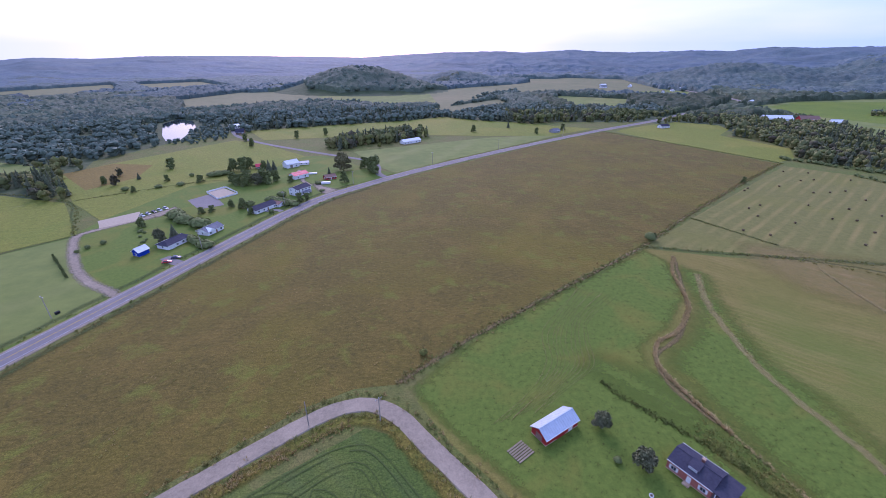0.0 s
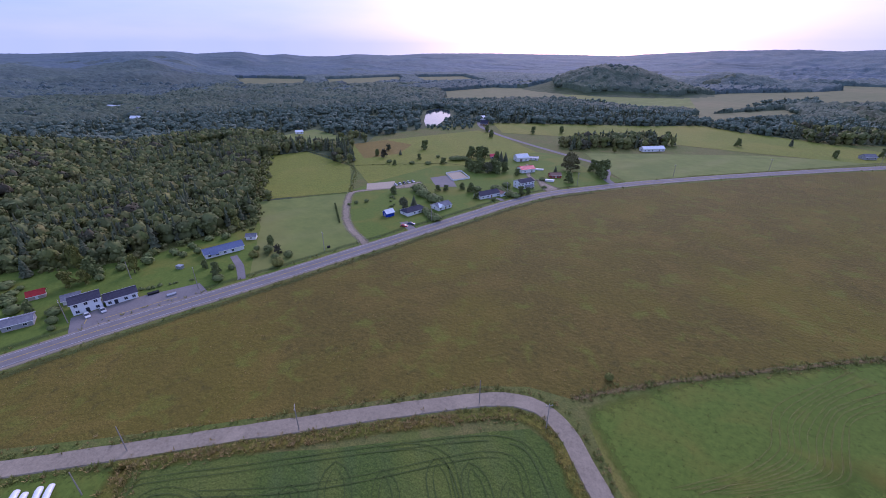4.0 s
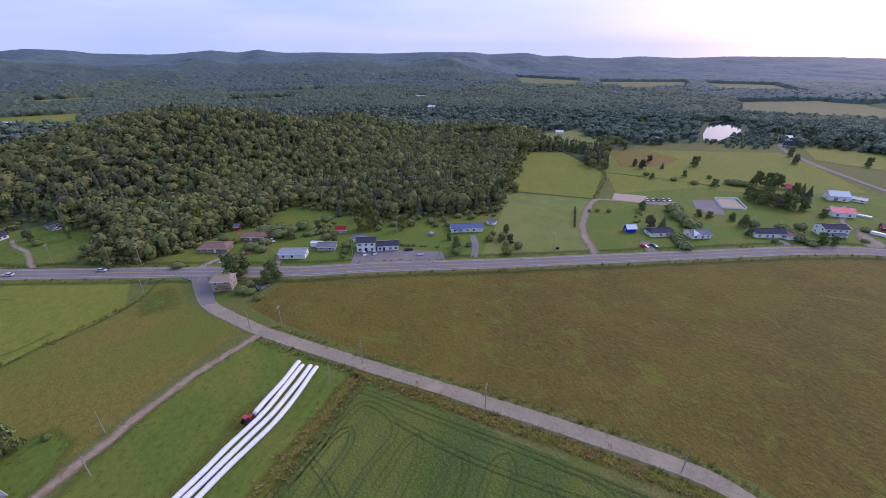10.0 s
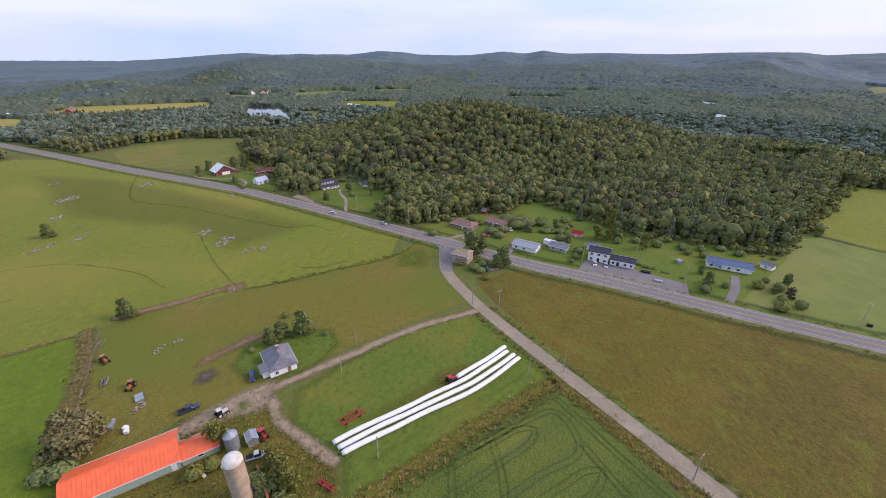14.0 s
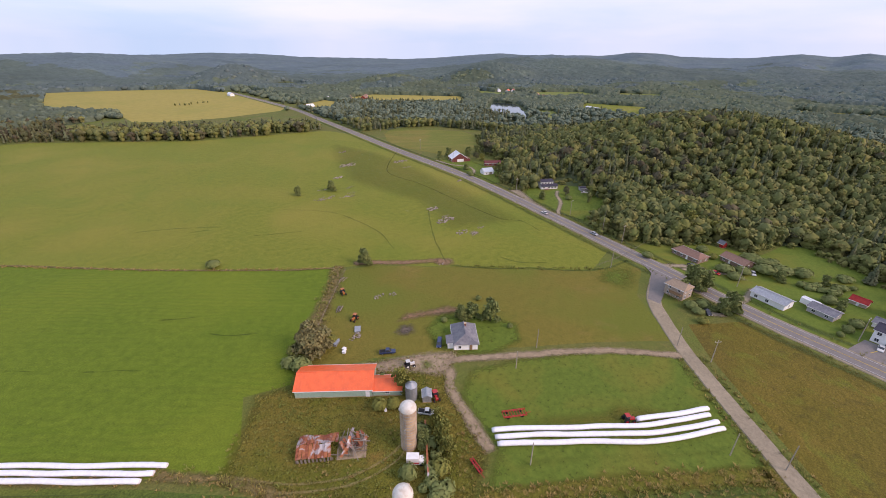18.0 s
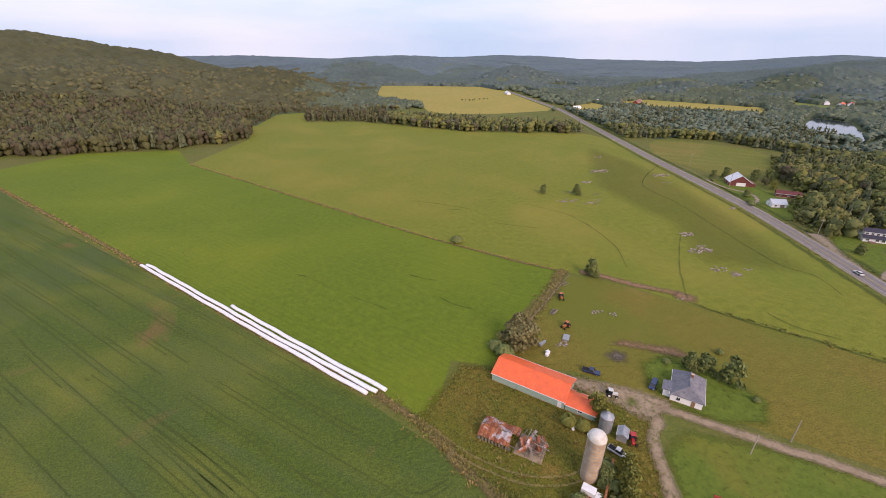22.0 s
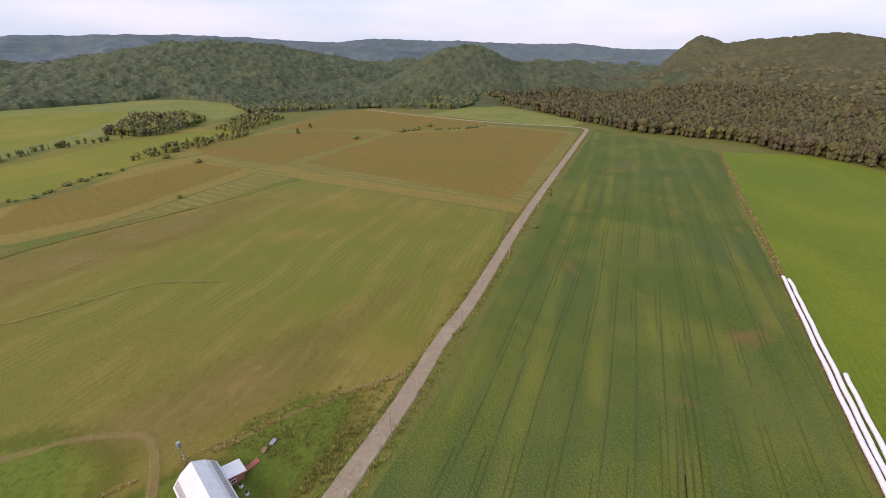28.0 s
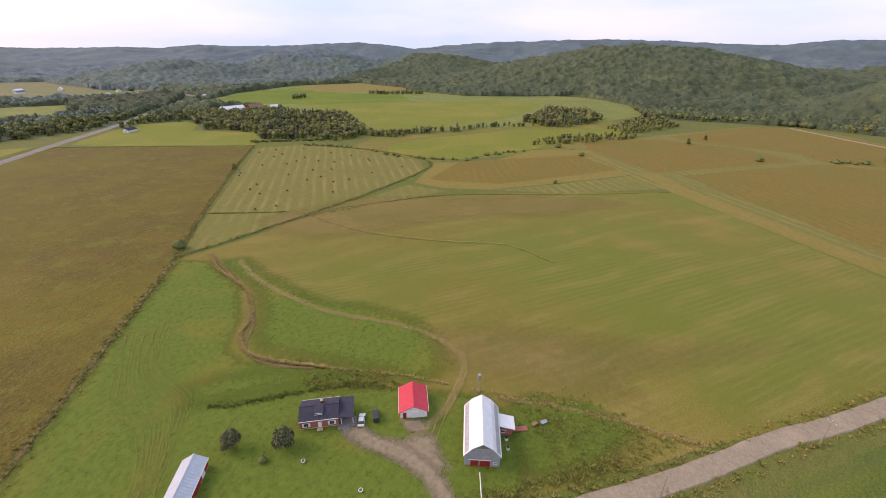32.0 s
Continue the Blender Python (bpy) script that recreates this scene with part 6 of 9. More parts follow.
mo = house("white two-storey inn with dark roof", -198.0, 47.0, 72, 9.6, 8.0, 5.2, 6.6, "white_siding", "charcoal_shingle", (3, 3, 2), [("front", 0, 1.2, 2.1, "glass")], storeys=2, name="inn", category="inn")
house("white single-storey wing of the inn", -193.8, 57.5, 72, 11.0, 6.8, 3.0, 4.3, "white_siding", "charcoal_shingle", (4, 3, 1), [("front", -2, 1.2, 2.1, "glass")], name="inn_wing", category="inn")
bh = house("white bungalow with long blue roof", -199.0, 107.5, 71, 18.5, 8.0, 2.7, 4.3, "white_siding", "blue_shingle", (5, 4, 1), [("front", 6.5, 3.8, 2.3, "trim")])
part("porch_roof", prism(bmesh.new(), [(-6.2, 2.4), (-3.6, 2.4), (-3.6, 3.7)], -7, -3.2), M["blue_shingle"], bh)
house("small garden shed beside a pool", -201.0, 126.0, 40, 5.0, 4.0, 2.3, 3.4, "white_siding", "grey_shingle", (1, 1, 0), (), name="shed", category="shed")
house("pink-red garden hut at the wood's edge", -254.0, -15.0, 60, 3.4, 3.0, 2.4, 3.8, "red_wall", "grey_shingle", (0, 0, 0), (), over=0.2, name="hut", category="hut")

# village
house("bright blue shed with white roof", -157.5, 194.0, 70, 5.6, 4.6, 3.0, 4.6, "blue_wall", "white_metal", (0, 0, 1), [("front", 0, 2.0, 2.2, "blue_wall")], name="shed", category="shed")
b2 = house("white bungalow with dark hipped roof and porch", -147.5, 207.0, 72, 15.0, 8.0, 2.7, 4.3, "white_siding", "charcoal_shingle", (4, 3, 1), [("front", -5, 2.6, 2.2, "trim")], hip=2.6)
b3 = house("white bungalow with grey cross-gabled roof", -136.5, 224.0, 72, 11.5, 8.0, 2.7, 4.4, "white_siding", "grey_shingle", (3, 3, 1), [("front", 0.5, 1.0, 2.1, "wood_brown")])
part("cross_gable", prism(bmesh.new(), [(-2.4, 2.6), (2.4, 2.6), (0, 4.3)], 0, 5.2), M["white_siding"], b3).matrix_basis = pose(-3, 0, 0, 0, 0, -90)
house("white ranch house with dark roof", -121.0, 262.0, 62, 17.0, 8.5, 2.8, 4.6, "white_siding", "charcoal_shingle", (4, 4, 1), [("front", 1, 1.0, 2.1, "wood_brown")])
house("low wing with pink-brown roof", -114.5, 270.0, -20, 9.0, 6.0, 2.5, 3.6, "white_siding", "brown_shingle", (2, 2, 1), (), name="house_wing")
h5 = house("white two-storey house with dark blue-grey roof", -106.5, 297.0, 62, 13.0, 9.0, 5.2, 6.8, "white_siding", "charcoal_shingle", (4, 3, 2), [("front", 3, 1.0, 2.1, "trim")], storeys=2)
part("veranda_roof", boxed((0.8, -5.9, 2.7), (8.0, 2.8, 0.16), (8, 0, 0)), M["grey_shingle"], h5)
for k in range(4):
    part("post", boxed((-2.6 + 2.3 * k, -7.0, 1.3), (0.14, 0.14, 2.6)), M["trim"], h5)
house("white garage with orange-red metal roof", -121.5, 341.0, 50, 13.0, 9.0, 3.4, 5.2, "white_siding", "red_metal", (2, 3, 0), [("right", 0, 3.4, 2.7, "trim")], ribs=0.9, name="garage", category="garage")
house("white barn with pale metal roof", -140.0, 377.0, 48, 12.0, 8.5, 4.0, 6.6, "white_siding", "white_metal", (2, 2, 1), [("front", -2, 2.4, 2.6, "wood_grey")], ribs=0.9, name="barn", category="barn")
house("low white shed beside the barn", -131.0, 386.0, 20, 9.0, 5.0, 2.4, 3.4, "white_siding", "galvanised", (2, 2, 0), (), name="shed", category="shed")
house("dark red cottage with brown roof", -94.5, 337.0, 35, 9.0, 6.4, 2.4, 4.0, "red_wall", "brown_shingle", (2, 2, 1), [("front", 0, 1.0, 2.0, "trim")], name="cottage")
house("small red-roofed house among the trees", -166.0, 372.0, 30, 8.0, 6.0, 2.6, 4.4, "tan_siding", "red_metal", (2, 2, 1), (), name="cottage")
house("long white house behind the dark trees", -38.0, 488.0, 40, 24.0, 8.0, 3.2, 5.2, "white_siding", "white_metal", (6, 5, 1), [("front", 3, 1.0, 2.1, "trim")])
house("small white house near the far bend", 146.0, 556.0, 30, 11.0, 8.0, 3.0, 5.2, "grey_siding", "grey_shingle", (3, 2, 1), ())
house("white house with dark roof beside the far road", 305.0, 590.0, 20, 14.0, 8.0, 3.0, 5.4, "white_siding", "charcoal_shingle", (3, 3, 1), ())
house("white far house by the river road", -290.0, 592.0, 50, 12.0, 8.0, 4.0, 6.0, "white_siding", "white_metal", (3, 3, 1), ())
house("dark chalet near the river", -262.0, 548.0, 10, 10.0, 8.0, 3.0, 7.0, "wood_brown", "charcoal_shingle", (2, 2, 1), (), name="chalet")
house("grey cottage in the clearing", -440.0, 338.0, 40, 10.0, 7.0, 3.0, 5.0, "white_siding", "grey_shingle", (2, 2, 1), (), name="cottage")
house("white cottage in the clearing", -434.0, 366.0, 60, 9.0, 6.0, 2.8, 4.6, "white_siding", "white_metal", (2, 2, 1), (), name="cottage")
# roadside farm past the wood
rb = house("weathered red barn with pale rust-tinged metal roof", -313.6, -245.0, 56, 13.0, 15.0, 3.4, 8.4, "barn_red", "white_metal", (2, 2, 0), [("right", 0.6, 6.4, 2.7, "trim")], ribs=1.0, name="barn", category="barn")
part("lean_to", prism(bmesh.new(), [(7.5, 0), (10.6, 0), (10.6, 2.2), (7.5, 3.1)], -4.0, 6.0), M["barn_red"], rb, "low dark red lean-to")
part("lean_to_roof", prism(bmesh.new(), [(7.4, 3.2), (10.9, 2.2), (10.9, 2.36), (7.4, 3.36)], -4.3, 6.3), M["brown_shingle"], rb)
house("long low dark red shed with maroon roof", -320.5, -210.0, 138, 14.5, 6.0, 2.8, 4.4, "barn_red", "maroon_metal", (3, 2, 1), (), name="shed", category="shed")
house("white garage with pale blue-grey roof", -292.5, -196.5, 154, 9.0, 7.5, 2.9, 5.2, "white_siding", "pale_blue_metal", (2, 1, 1), [("front", 1.8, 2.6, 2.2, "wood_grey")], name="garage", category="garage")
wh = house("white split-level house with dark roof", -290.5, -140.0, 141, 9.6, 6.4, 5.2, 6.6, "white_siding", "charcoal_shingle", (4, 3, 1), [("front", 0, 1.0, 2.1, "wood_brown")], storeys=2)
part("lower_storey", boxed((1.0, -2.2, 1.25), (13.0, 7.4, 2.5)), M["white_siding"], wh)
part("skirt_roof", prism(bmesh.new(), [(-6.5, 2.3), (-3.1, 3.3), (-3.1, 3.5), (-6.5, 2.5)], -5.9, 7.9), M["charcoal_shingle"], wh)
part("wing_roof", boxed((6.2, 0.4, 2.62), (3.4, 3.6, 0.24), (0, 4, 0)), M["charcoal_shingle"], wh)
for wx in (-3.6, 0.6, 3.2, 5.8):
    window(wh, wx, -5.93, 1.4, 1.5, 1.1, 0, -1)
part("porch", boxed((-1.6, -7.0, 0.35), (3.0, 2.0, 0.7)), M["brown_shingle"], wh)
house("dark camper shelter at the wood's edge", -303.0, -113.5, 136, 7.5, 4.5, 2.4, 3.0, "grey_siding", "charcoal_shingle", (1, 1, 1), (), name="shelter", category="shelter")
house("grey tarpaulin-roofed lean shed beside the shelter", -308.0, -107.5, 136, 6.0, 4.0, 2.0, 2.6, "wood_grey", "pale_blue_metal", (0, 0, 0), (), name="shed", category="shed")
# distant farms
for fx, fy, ft, fl, fw, fr, fc in ((700, 950, 20, 14, 9, "charcoal_shingle", "white farmhouse beside the far road"), (566, 1136, 60, 12, 8, "grey_shingle", "white far house by the bend"), (494, 1373, 30, 22, 10, "white_metal", "long pale-roofed far barn"),
                                    (660, 1225, 10, 26, 11, "white_metal", "long white far barn under the hill"), (612, 1180, 80, 12, 8, "grey_shingle", "white far house under the hill"), (-929, 366, 20, 13, 8, "white_metal", "pale far house among the trees"),
                                    (-948, 257, 60, 12, 8, "grey_shingle", "grey-roofed far house among the trees"), (-737, 318, 30, 14, 9, "white_metal", "white-roofed far house among the trees"), (-960, -512, 30, 20, 10, "orange_metal", "orange-roofed barn near the river"),
                                    (-930, -474, 70, 16, 9, "brown_shingle", "brown-roofed farmhouse near the river"), (-452, -700, 10, 16, 8, "white_metal", "white roadside shed by the yellow field")):
    house(fc, fx, fy, ft, fl, fw, 3.4, 6.4, "white_siding", fr, (2, 2, 1), ())
house("long farm shed with orange-red roof across the river", -999.0, -619.0, 20, 22.0, 9.0, 3.5, 6.0, "white_siding", "orange_metal", (0, 0, 0), (), name="barn", category="barn")
house("white farm building with orange-red roof", -1012.0, -557.0, 70, 18.0, 9.0, 3.5, 6.5, "white_siding", "orange_metal", (0, 0, 0), (), name="barn", category="barn")
house("long pale greenhouse on the valley floor", -800.0, -308.0, 60, 34.0, 8.0, 2.2, 4.0, "white_siding", "white_metal", (0, 0, 0), (), name="greenhouse", category="greenhouse")
house("brown farm building at the yellow field's end", -647.0, -776.0, 40, 24.0, 10.0, 3.5, 6.0, "tan_siding", "brown_shingle", (0, 0, 0), (), name="barn", category="barn")
house("long white-roofed cattle barn", 508.0, 655.0, -10, 40.0, 14.0, 4.0, 8.0, "white_siding", "white_metal", (0, 0, 0), (), name="barn", category="barn")
house("dark brown barn behind the trees", 548.0, 645.0, -10, 26.0, 14.0, 4.0, 8.5, "red_wall", "brown_shingle", (0, 0, 0), (), name="barn", category="barn")
house("low white dome-roofed store", 575.0, 626.0, -10, 16.0, 9.0, 2.5, 5.5, "white_siding", "white_metal", (0, 0, 0), (), name="store", category="barn")
for k, (hx, hy, ha, hl, wl, rf) in enumerate(((-929, 255, 20, 14, "white_siding", "grey_shingle"), (-905, 367, 60, 16, "white_siding", "white_metal"), (-835, 373, 30, 14, "white_siding", "grey_shingle"), (-752, 363, 50, 15, "white_siding", "white_metal"),
                                              (-1010, -610, 30, 22, "white_siding", "red_metal"), (-985, -640, 60, 16, "white_siding", "white_metal"), (-560, -790, 40, 24, "white_siding", "white_metal"), (-590, -770, 10, 26, "red_wall", "brown_shingle"),
                                              (-620, -745, 30, 22, "red_wall", "brown_shingle"), (-452, -1010, 80, 26, "white_siding", "white_metal"), (895, 1088, 0, 24, "white_siding", "red_metal"), (600, 1020, 40, 20, "white_siding", "white_metal"),
                                              (640, 1250, 10, 24, "white_siding", "grey_shingle"), (560, 1330, 60, 22, "white_siding", "white_metal"), (470, 1300, 20, 20, "white_siding", "grey_shingle"), (-215, 1210, 10, 18, "white_siding", "grey_shingle"), (620, 880, 40, 18, "white_siding", "white_metal"), (450, 690, 30, 14, "white_siding", "grey_shingle"))):
    zz = float(height(np.array([hx]), np.array([hy]))[0])
    o = house("distant white farm building" if wl == "white_siding" else "distant dark red farm building", hx, hy, ha, hl, 9, 4.0, 7.5, wl, rf, (3, 3, 0), (), name="farm_building", category="building")
    o.location.z = zz


# ---- silage bags ----
M["bag_plastic"] = mat("bag_plastic", (0.80, 0.80, 0.82), (0.70, 0.70, 0.73), 0.9, big=[((0.62, 0.61, 0.60), 0.5, 0.62, 0.78, 0.4)], rough=0.4, bump=0.05, bscale=1.5, spec=0.5)
M["black_rubber"] = mat("black_rubber", (0.025, 0.025, 0.027), (0.015, 0.015, 0.016), 2.0, rough=0.7)


def silage_bag(pts, r, label, seed):
    """A long white plastic tube that sags flat along the ground."""
    line = spline(pts, 1.5)
    bm = bmesh.new()
    n, rows = 14, []
    for i, p in enumerate(line):
        d = (line[min(i + 1, len(line) - 1)] - line[max(i - 1, 0)]).normalized()
        q = Vector((-d.y, d.x, 0))
        e = min(i, len(line) - 1 - i)
        k = (0.86, 1.0)[e] if e < 2 else 1.0
        k *= 1 + 0.07 * noise.noise((i * 0.45, seed, 0.3)) + 0.03 * (i % 2)
        sway = 0.34 * noise.noise((i * 0.14, seed, 4.4))
        row = []
        for j in range(n):
            a = 2 * math.pi * j / n
            u, v = math.cos(a) * r * 1.08 * k, math.sin(a)
            v = v * r * 0.86 * k if v > 0 else v * r * 0.72 * k
            c = p + q * (u + sway)
            row.append(bm.verts.new((c.x, c.y, max(0.12 + 0.72 * r * k + v, 0.1))))
        rows.append(row)
    for a, b in zip(rows, rows[1:]):
        for j in range(n):
            f = bm.faces.new((a[j], a[(j + 1) % n], b[(j + 1) % n], b[j]))
            f.smooth = True
    bm.faces.new(rows[0][::-1])
    bm.faces.new(rows[-1])
    bmesh.ops.recalc_face_normals(bm, faces=bm.faces[:])
    me = bpy.data.meshes.new("silage_bag")
    bm.to_mesh(me)
    bm.free()
    me.materials.append(M["bag_plastic"])
    return tagged(new("silage_bag", me), label, "silage bag", "silage bags in rows")


LONG = "long white plastic silage bag lying in the grass"
silage_bag([(-71.6, -41.8), (-80.6, -32.4), (-90.8, -21.2), (-101.2, -9.6), (-108.8, -3.2), (-117.2, 3.2)], 0.72, LONG, 1)
silage_bag([(-70.2, -39.8), (-79.2, -30.4), (-89.9, -18.6), (-99.8, -7.6), (-107.6, -0.9), (-116.0, 5.6)], 0.72, LONG, 2)
silage_bag([(-68.9, -38.2), (-77.7, -28.6), (-88.6, -16.2), (-98.0, -5.8), (-106.6, 1.4), (-114.4, 7.4)], 0.72, LONG, 3)
silage_bag([(-101.6, -12.6), (-110.0, -5.2), (-119.6, 2.4)], 0.74, "short white silage bag ending at a red machine", 4)
for k in range(3):
    dx, dy = -0.763 * 2.2 * k - 0.646 * 2 * k, -0.646 * 2.2 * k + 0.763 * 2 * k
    a = (93.4, -212.6) if k < 2 else (50.5, -162.0)
    silage_bag([(a[0] + dx, a[1] + dy), (30.0 + dx, -137.4 + dy), (-3.6 + dx, -98.0 + dy)], 0.68, LONG if k < 2 else "shorter white silage bag beside the long ones", 5 + k)

# ---- vehicles ----
M["tyre"] = M["black_rubber"]


def paint(name, c):
    if name not in M:
        M[name] = mat(name, c, tuple(v * 0.85 for v in c), 0.6, rough=0.25, spec=0.6)
    return M[name]


def car(x, y, turn, colour, col, label, kind="car", z=0.0, L=4.6, W=1.8, H=1.45):
    c = thing(kind, x, y, turn, label, {"pickup": "pickup"}.get(kind, "car"), z)
    p = paint("paint_" + colour, col)
    if kind == "pickup":
        prof = [(-L / 2, 0.45), (L / 2, 0.45), (L / 2, 0.9), (L * 0.22, 1.0), (-L / 2, 1.0)]
        cab = [(-L * 0.12, 1.0), (L * 0.24, 1.0), (L * 0.12, 1.75), (-L * 0.1, 1.78)]
    elif kind == "van":
        prof = [(-L / 2, 0.4), (L / 2, 0.4), (L / 2, 0.95), (L * 0.36, 1.1), (-L / 2, 1.1)]
        cab = [(-L / 2 + 0.06, 1.1), (L * 0.36, 1.1), (L * 0.22, H + 0.3), (-L / 2 + 0.16, H + 0.3)]
    else:
        prof = [(-L / 2, 0.35), (L / 2, 0.35), (L / 2, 0.72), (L * 0.24, 0.92), (-L * 0.4, 0.95), (-L / 2, 0.85)]
        cab = [(-L * 0.4, 0.94), (L * 0.24, 0.92), (L * 0.08, H), (-L * 0.26, H)]

    def side(pr, w, w2=None):
        bm = bmesh.new()
        w2 = w2 or w
        zs = [b for a, b in pr]
        zm = (max(zs) + min(zs)) / 2
        a = [bm.verts.new((px, -(w if pz < zm else w2) / 2, pz)) for px, pz in pr]
        b = [bm.verts.new((px, (w if pz < zm else w2) / 2, pz)) for px, pz in pr]
        bm.faces.new(a)
        bm.faces.new(b[::-1])
        for i in range(len(pr)):
            j = (i + 1) % len(pr)
            bm.faces.new((a[j], a[i], b[i], b[j]))
        bmesh.ops.recalc_face_normals(bm, faces=bm.faces[:])
        bmesh.ops.bevel(bm, geom=bm.edges[:], offset=0.06, segments=1, affect="EDGES")
        return bm
    body = part("body", side(prof, W), p, c)
    part("cabin", side(cab, W * 0.94, W * 0.78), M["glass"], c)
    top = [(a * 0.96 + (cab[2][0] + cab[3][0]) / 2 * 0.04, b + 0.03) for a, b in (cab[3], cab[2])]
    part("roof_panel", boxed(((top[0][0] + top[1][0]) / 2, 0, top[0][1]), (abs(top[1][0] - top[0][0]) + 0.1, W * 0.78, 0.06), bevel=0.02), p, c)
    if kind == "pickup":
        part("bed", boxed((-L * 0.31, 0, 1.02), (L * 0.34, W * 0.84, 0.06)), M["black_rubber"], c)
    for sx in (-1, 1):
        for sy in (-1, 1):
            w = part("wheel", tube(bmesh.new(), (sx * L * 0.32, sy * (W / 2 - 0.22), 0.34), (sx * L * 0.32, sy * (W / 2 + 0.02), 0.34), 0.34, n=14), M["tyre"], c)
            part("rim", tube(bmesh.new(), (sx * L * 0.32, sy * (W / 2 + 0.01), 0.34), (sx * L * 0.32, sy * (W / 2 + 0.04), 0.34), 0.2, n=10), M["galvanised"], w)
        part("headlight" if sx > 0 else "tail_light", boxed((sx * (L / 2 - 0.02), -W * 0.33, 0.68), (0.08, 0.36, 0.14)), M["trim"] if sx > 0 else M["red_metal"], c)
        part("headlight" if sx > 0 else "tail_light", boxed((sx * (L / 2 - 0.02), W * 0.33, 0.68), (0.08, 0.36, 0.14)), M["trim"] if sx > 0 else M["red_metal"], c)
    return c


WHITE, BLACK, RED, NAVY, SILVER = (0.75, 0.75, 0.76), (0.03, 0.03, 0.035), (0.45, 0.03, 0.03), (0.025, 0.04, 0.10), (0.45, 0.46, 0.48)
car(-296.0, -110.5, 140, "white", WHITE, "white car parked beside the camper shelter")
car(66.2, 57.6, 30, "white", WHITE, "white car parked on the brick house's drive")
car(69.2, 54.8, 40, "black", BLACK, "black sport utility car on the gravel", "van", L=4.4, H=1.5)
car(-75.5, -88.0, 138, "navy", NAVY, "dark blue pickup on the farm track", "pickup", L=5.6, W=1.95)
car(-90.8, -77.4, 36, "navy", NAVY, "dark blue van parked beside the farmhouse", "van", L=4.8)
car(-64.6, -59.6, 120, "white", WHITE, "old white pickup beside the silo", "pickup", L=5.2)
car(-302.0, -108.5, 60, "white", WHITE, "white pickup at the wood's edge", "pickup", L=5.4)
car(-218.0, -22.0, 60, "black", BLACK, "black car on the brick house's drive")
car(-215.5, -17.5, 62, "white", WHITE, "white car on the brick house's drive")
car(-217.0, -12.0, 70, "red", RED, "red car beside the brick houses")
car(-228.0, 2.0, 20, "white", WHITE, "white car in the garden", L=4.2)
car(-176.5, -8.0, 40, "black", BLACK, "dark car beside the tan house")
car(-191.2, 44.0, 350, "white", WHITE, "white car parked before the inn")
car(-190.0, 49.0, 350, "silver", SILVER, "silver car parked before the inn")
car(-138.5, 184.5, 20, "red", RED, "red car on a village drive")
car(-136.8, 189.5, 15, "navy", NAVY, "dark blue car on a village drive")
for k, (cx, cy, cn, cc) in enumerate(((-194, 250, "white", WHITE), (-192.4, 253.4, "silver", SILVER), (-190.8, 257, "black", BLACK), (-189.2, 260.4, "white", WHITE), (-187.4, 264, "silver", SILVER))):
    car(cx, cy, 330, cn, cc, {"white": "white car in the gravel car park", "silver": "silver car in the gravel car park", "black": "black car in the gravel car park"}[cn])
car(-236.4, -112.0, 248, "white", WHITE, "white car driving on the highway", z=0.31)
car(-224.0, -74.0, 68, "silver", SILVER, "silver car driving on the highway", z=0.31)


def tractor(x, y, turn, mk, label):
    t = thing("tractor", x, y, turn, label, "tractor")
    part("hood", boxed((0.9, 0, 1.15), (1.7, 0.8, 0.75), bevel=0.08), mk, t)
    part("cab", boxed((-0.5, 0, 1.75), (1.2, 1.3, 1.4), bevel=0.08), M["glass"], t)
    part("cab_roof", boxed((-0.5, 0, 2.5), (1.4, 1.5, 0.14), bevel=0.04), mk, t)
    for sx, r in ((-0.8, 0.8), (1.4, 0.48)):
        for sy in (-1, 1):
            w = part("wheel", tube(bmesh.new(), (sx, sy * 0.65, r), (sx, sy * 1.05, r), r, n=16), M["tyre"], t)
            part("rim", tube(bmesh.new(), (sx, sy * 1.04, r), (sx, sy * 1.08, r), r * 0.5, n=10), mk, w)
    part("exhaust", tube(bmesh.new(), (1.1, 0.3, 1.5), (1.1, 0.3, 2.4), 0.05), M["black_rubber"], t)
    return t


tractor(-70.6, -61.6, 60, paint("paint_red", RED), "red tractor beside the metal shed")
tractor(-75.6, -77.4, 150, paint("paint_white", WHITE), "white-roofed tractor parked in the farmyard")
tractor(-80.6, -112.2, 20, paint("paint_rust", (0.42, 0.14, 0.04)), "rusty orange machine standing in the paddock")
tractor(-89.5, -131.0, 70, paint("paint_rust", (0.42, 0.14, 0.04)), "rusty orange machine near the fence")
tractor(-99.9, -14.2, 135, paint("paint_red", RED), "red bagging machine at the bag's end")

bt = thing("box_truck", -50.8, -51.2, 130, "white and red box truck among the weeds", "truck")
part("box", boxed((-0.6, 0, 1.7), (3.2, 2.0, 2.1), bevel=0.04), M["trim"], bt)
part("stripe", boxed((-0.6, 0, 1.2), (3.22, 2.02, 0.5)), M["red_metal"], bt)
part("cab", boxed((1.7, 0, 1.2), (1.3, 1.9, 1.4), bevel=0.1), M["trim"], bt)
for sx in (-1.4, 1.6):
    for sy in (-1, 1):
        part("wheel", tube(bmesh.new(), (sx, sy * 0.75, 0.42), (sx, sy * 1.0, 0.42), 0.42, n=12), M["tyre"], bt)


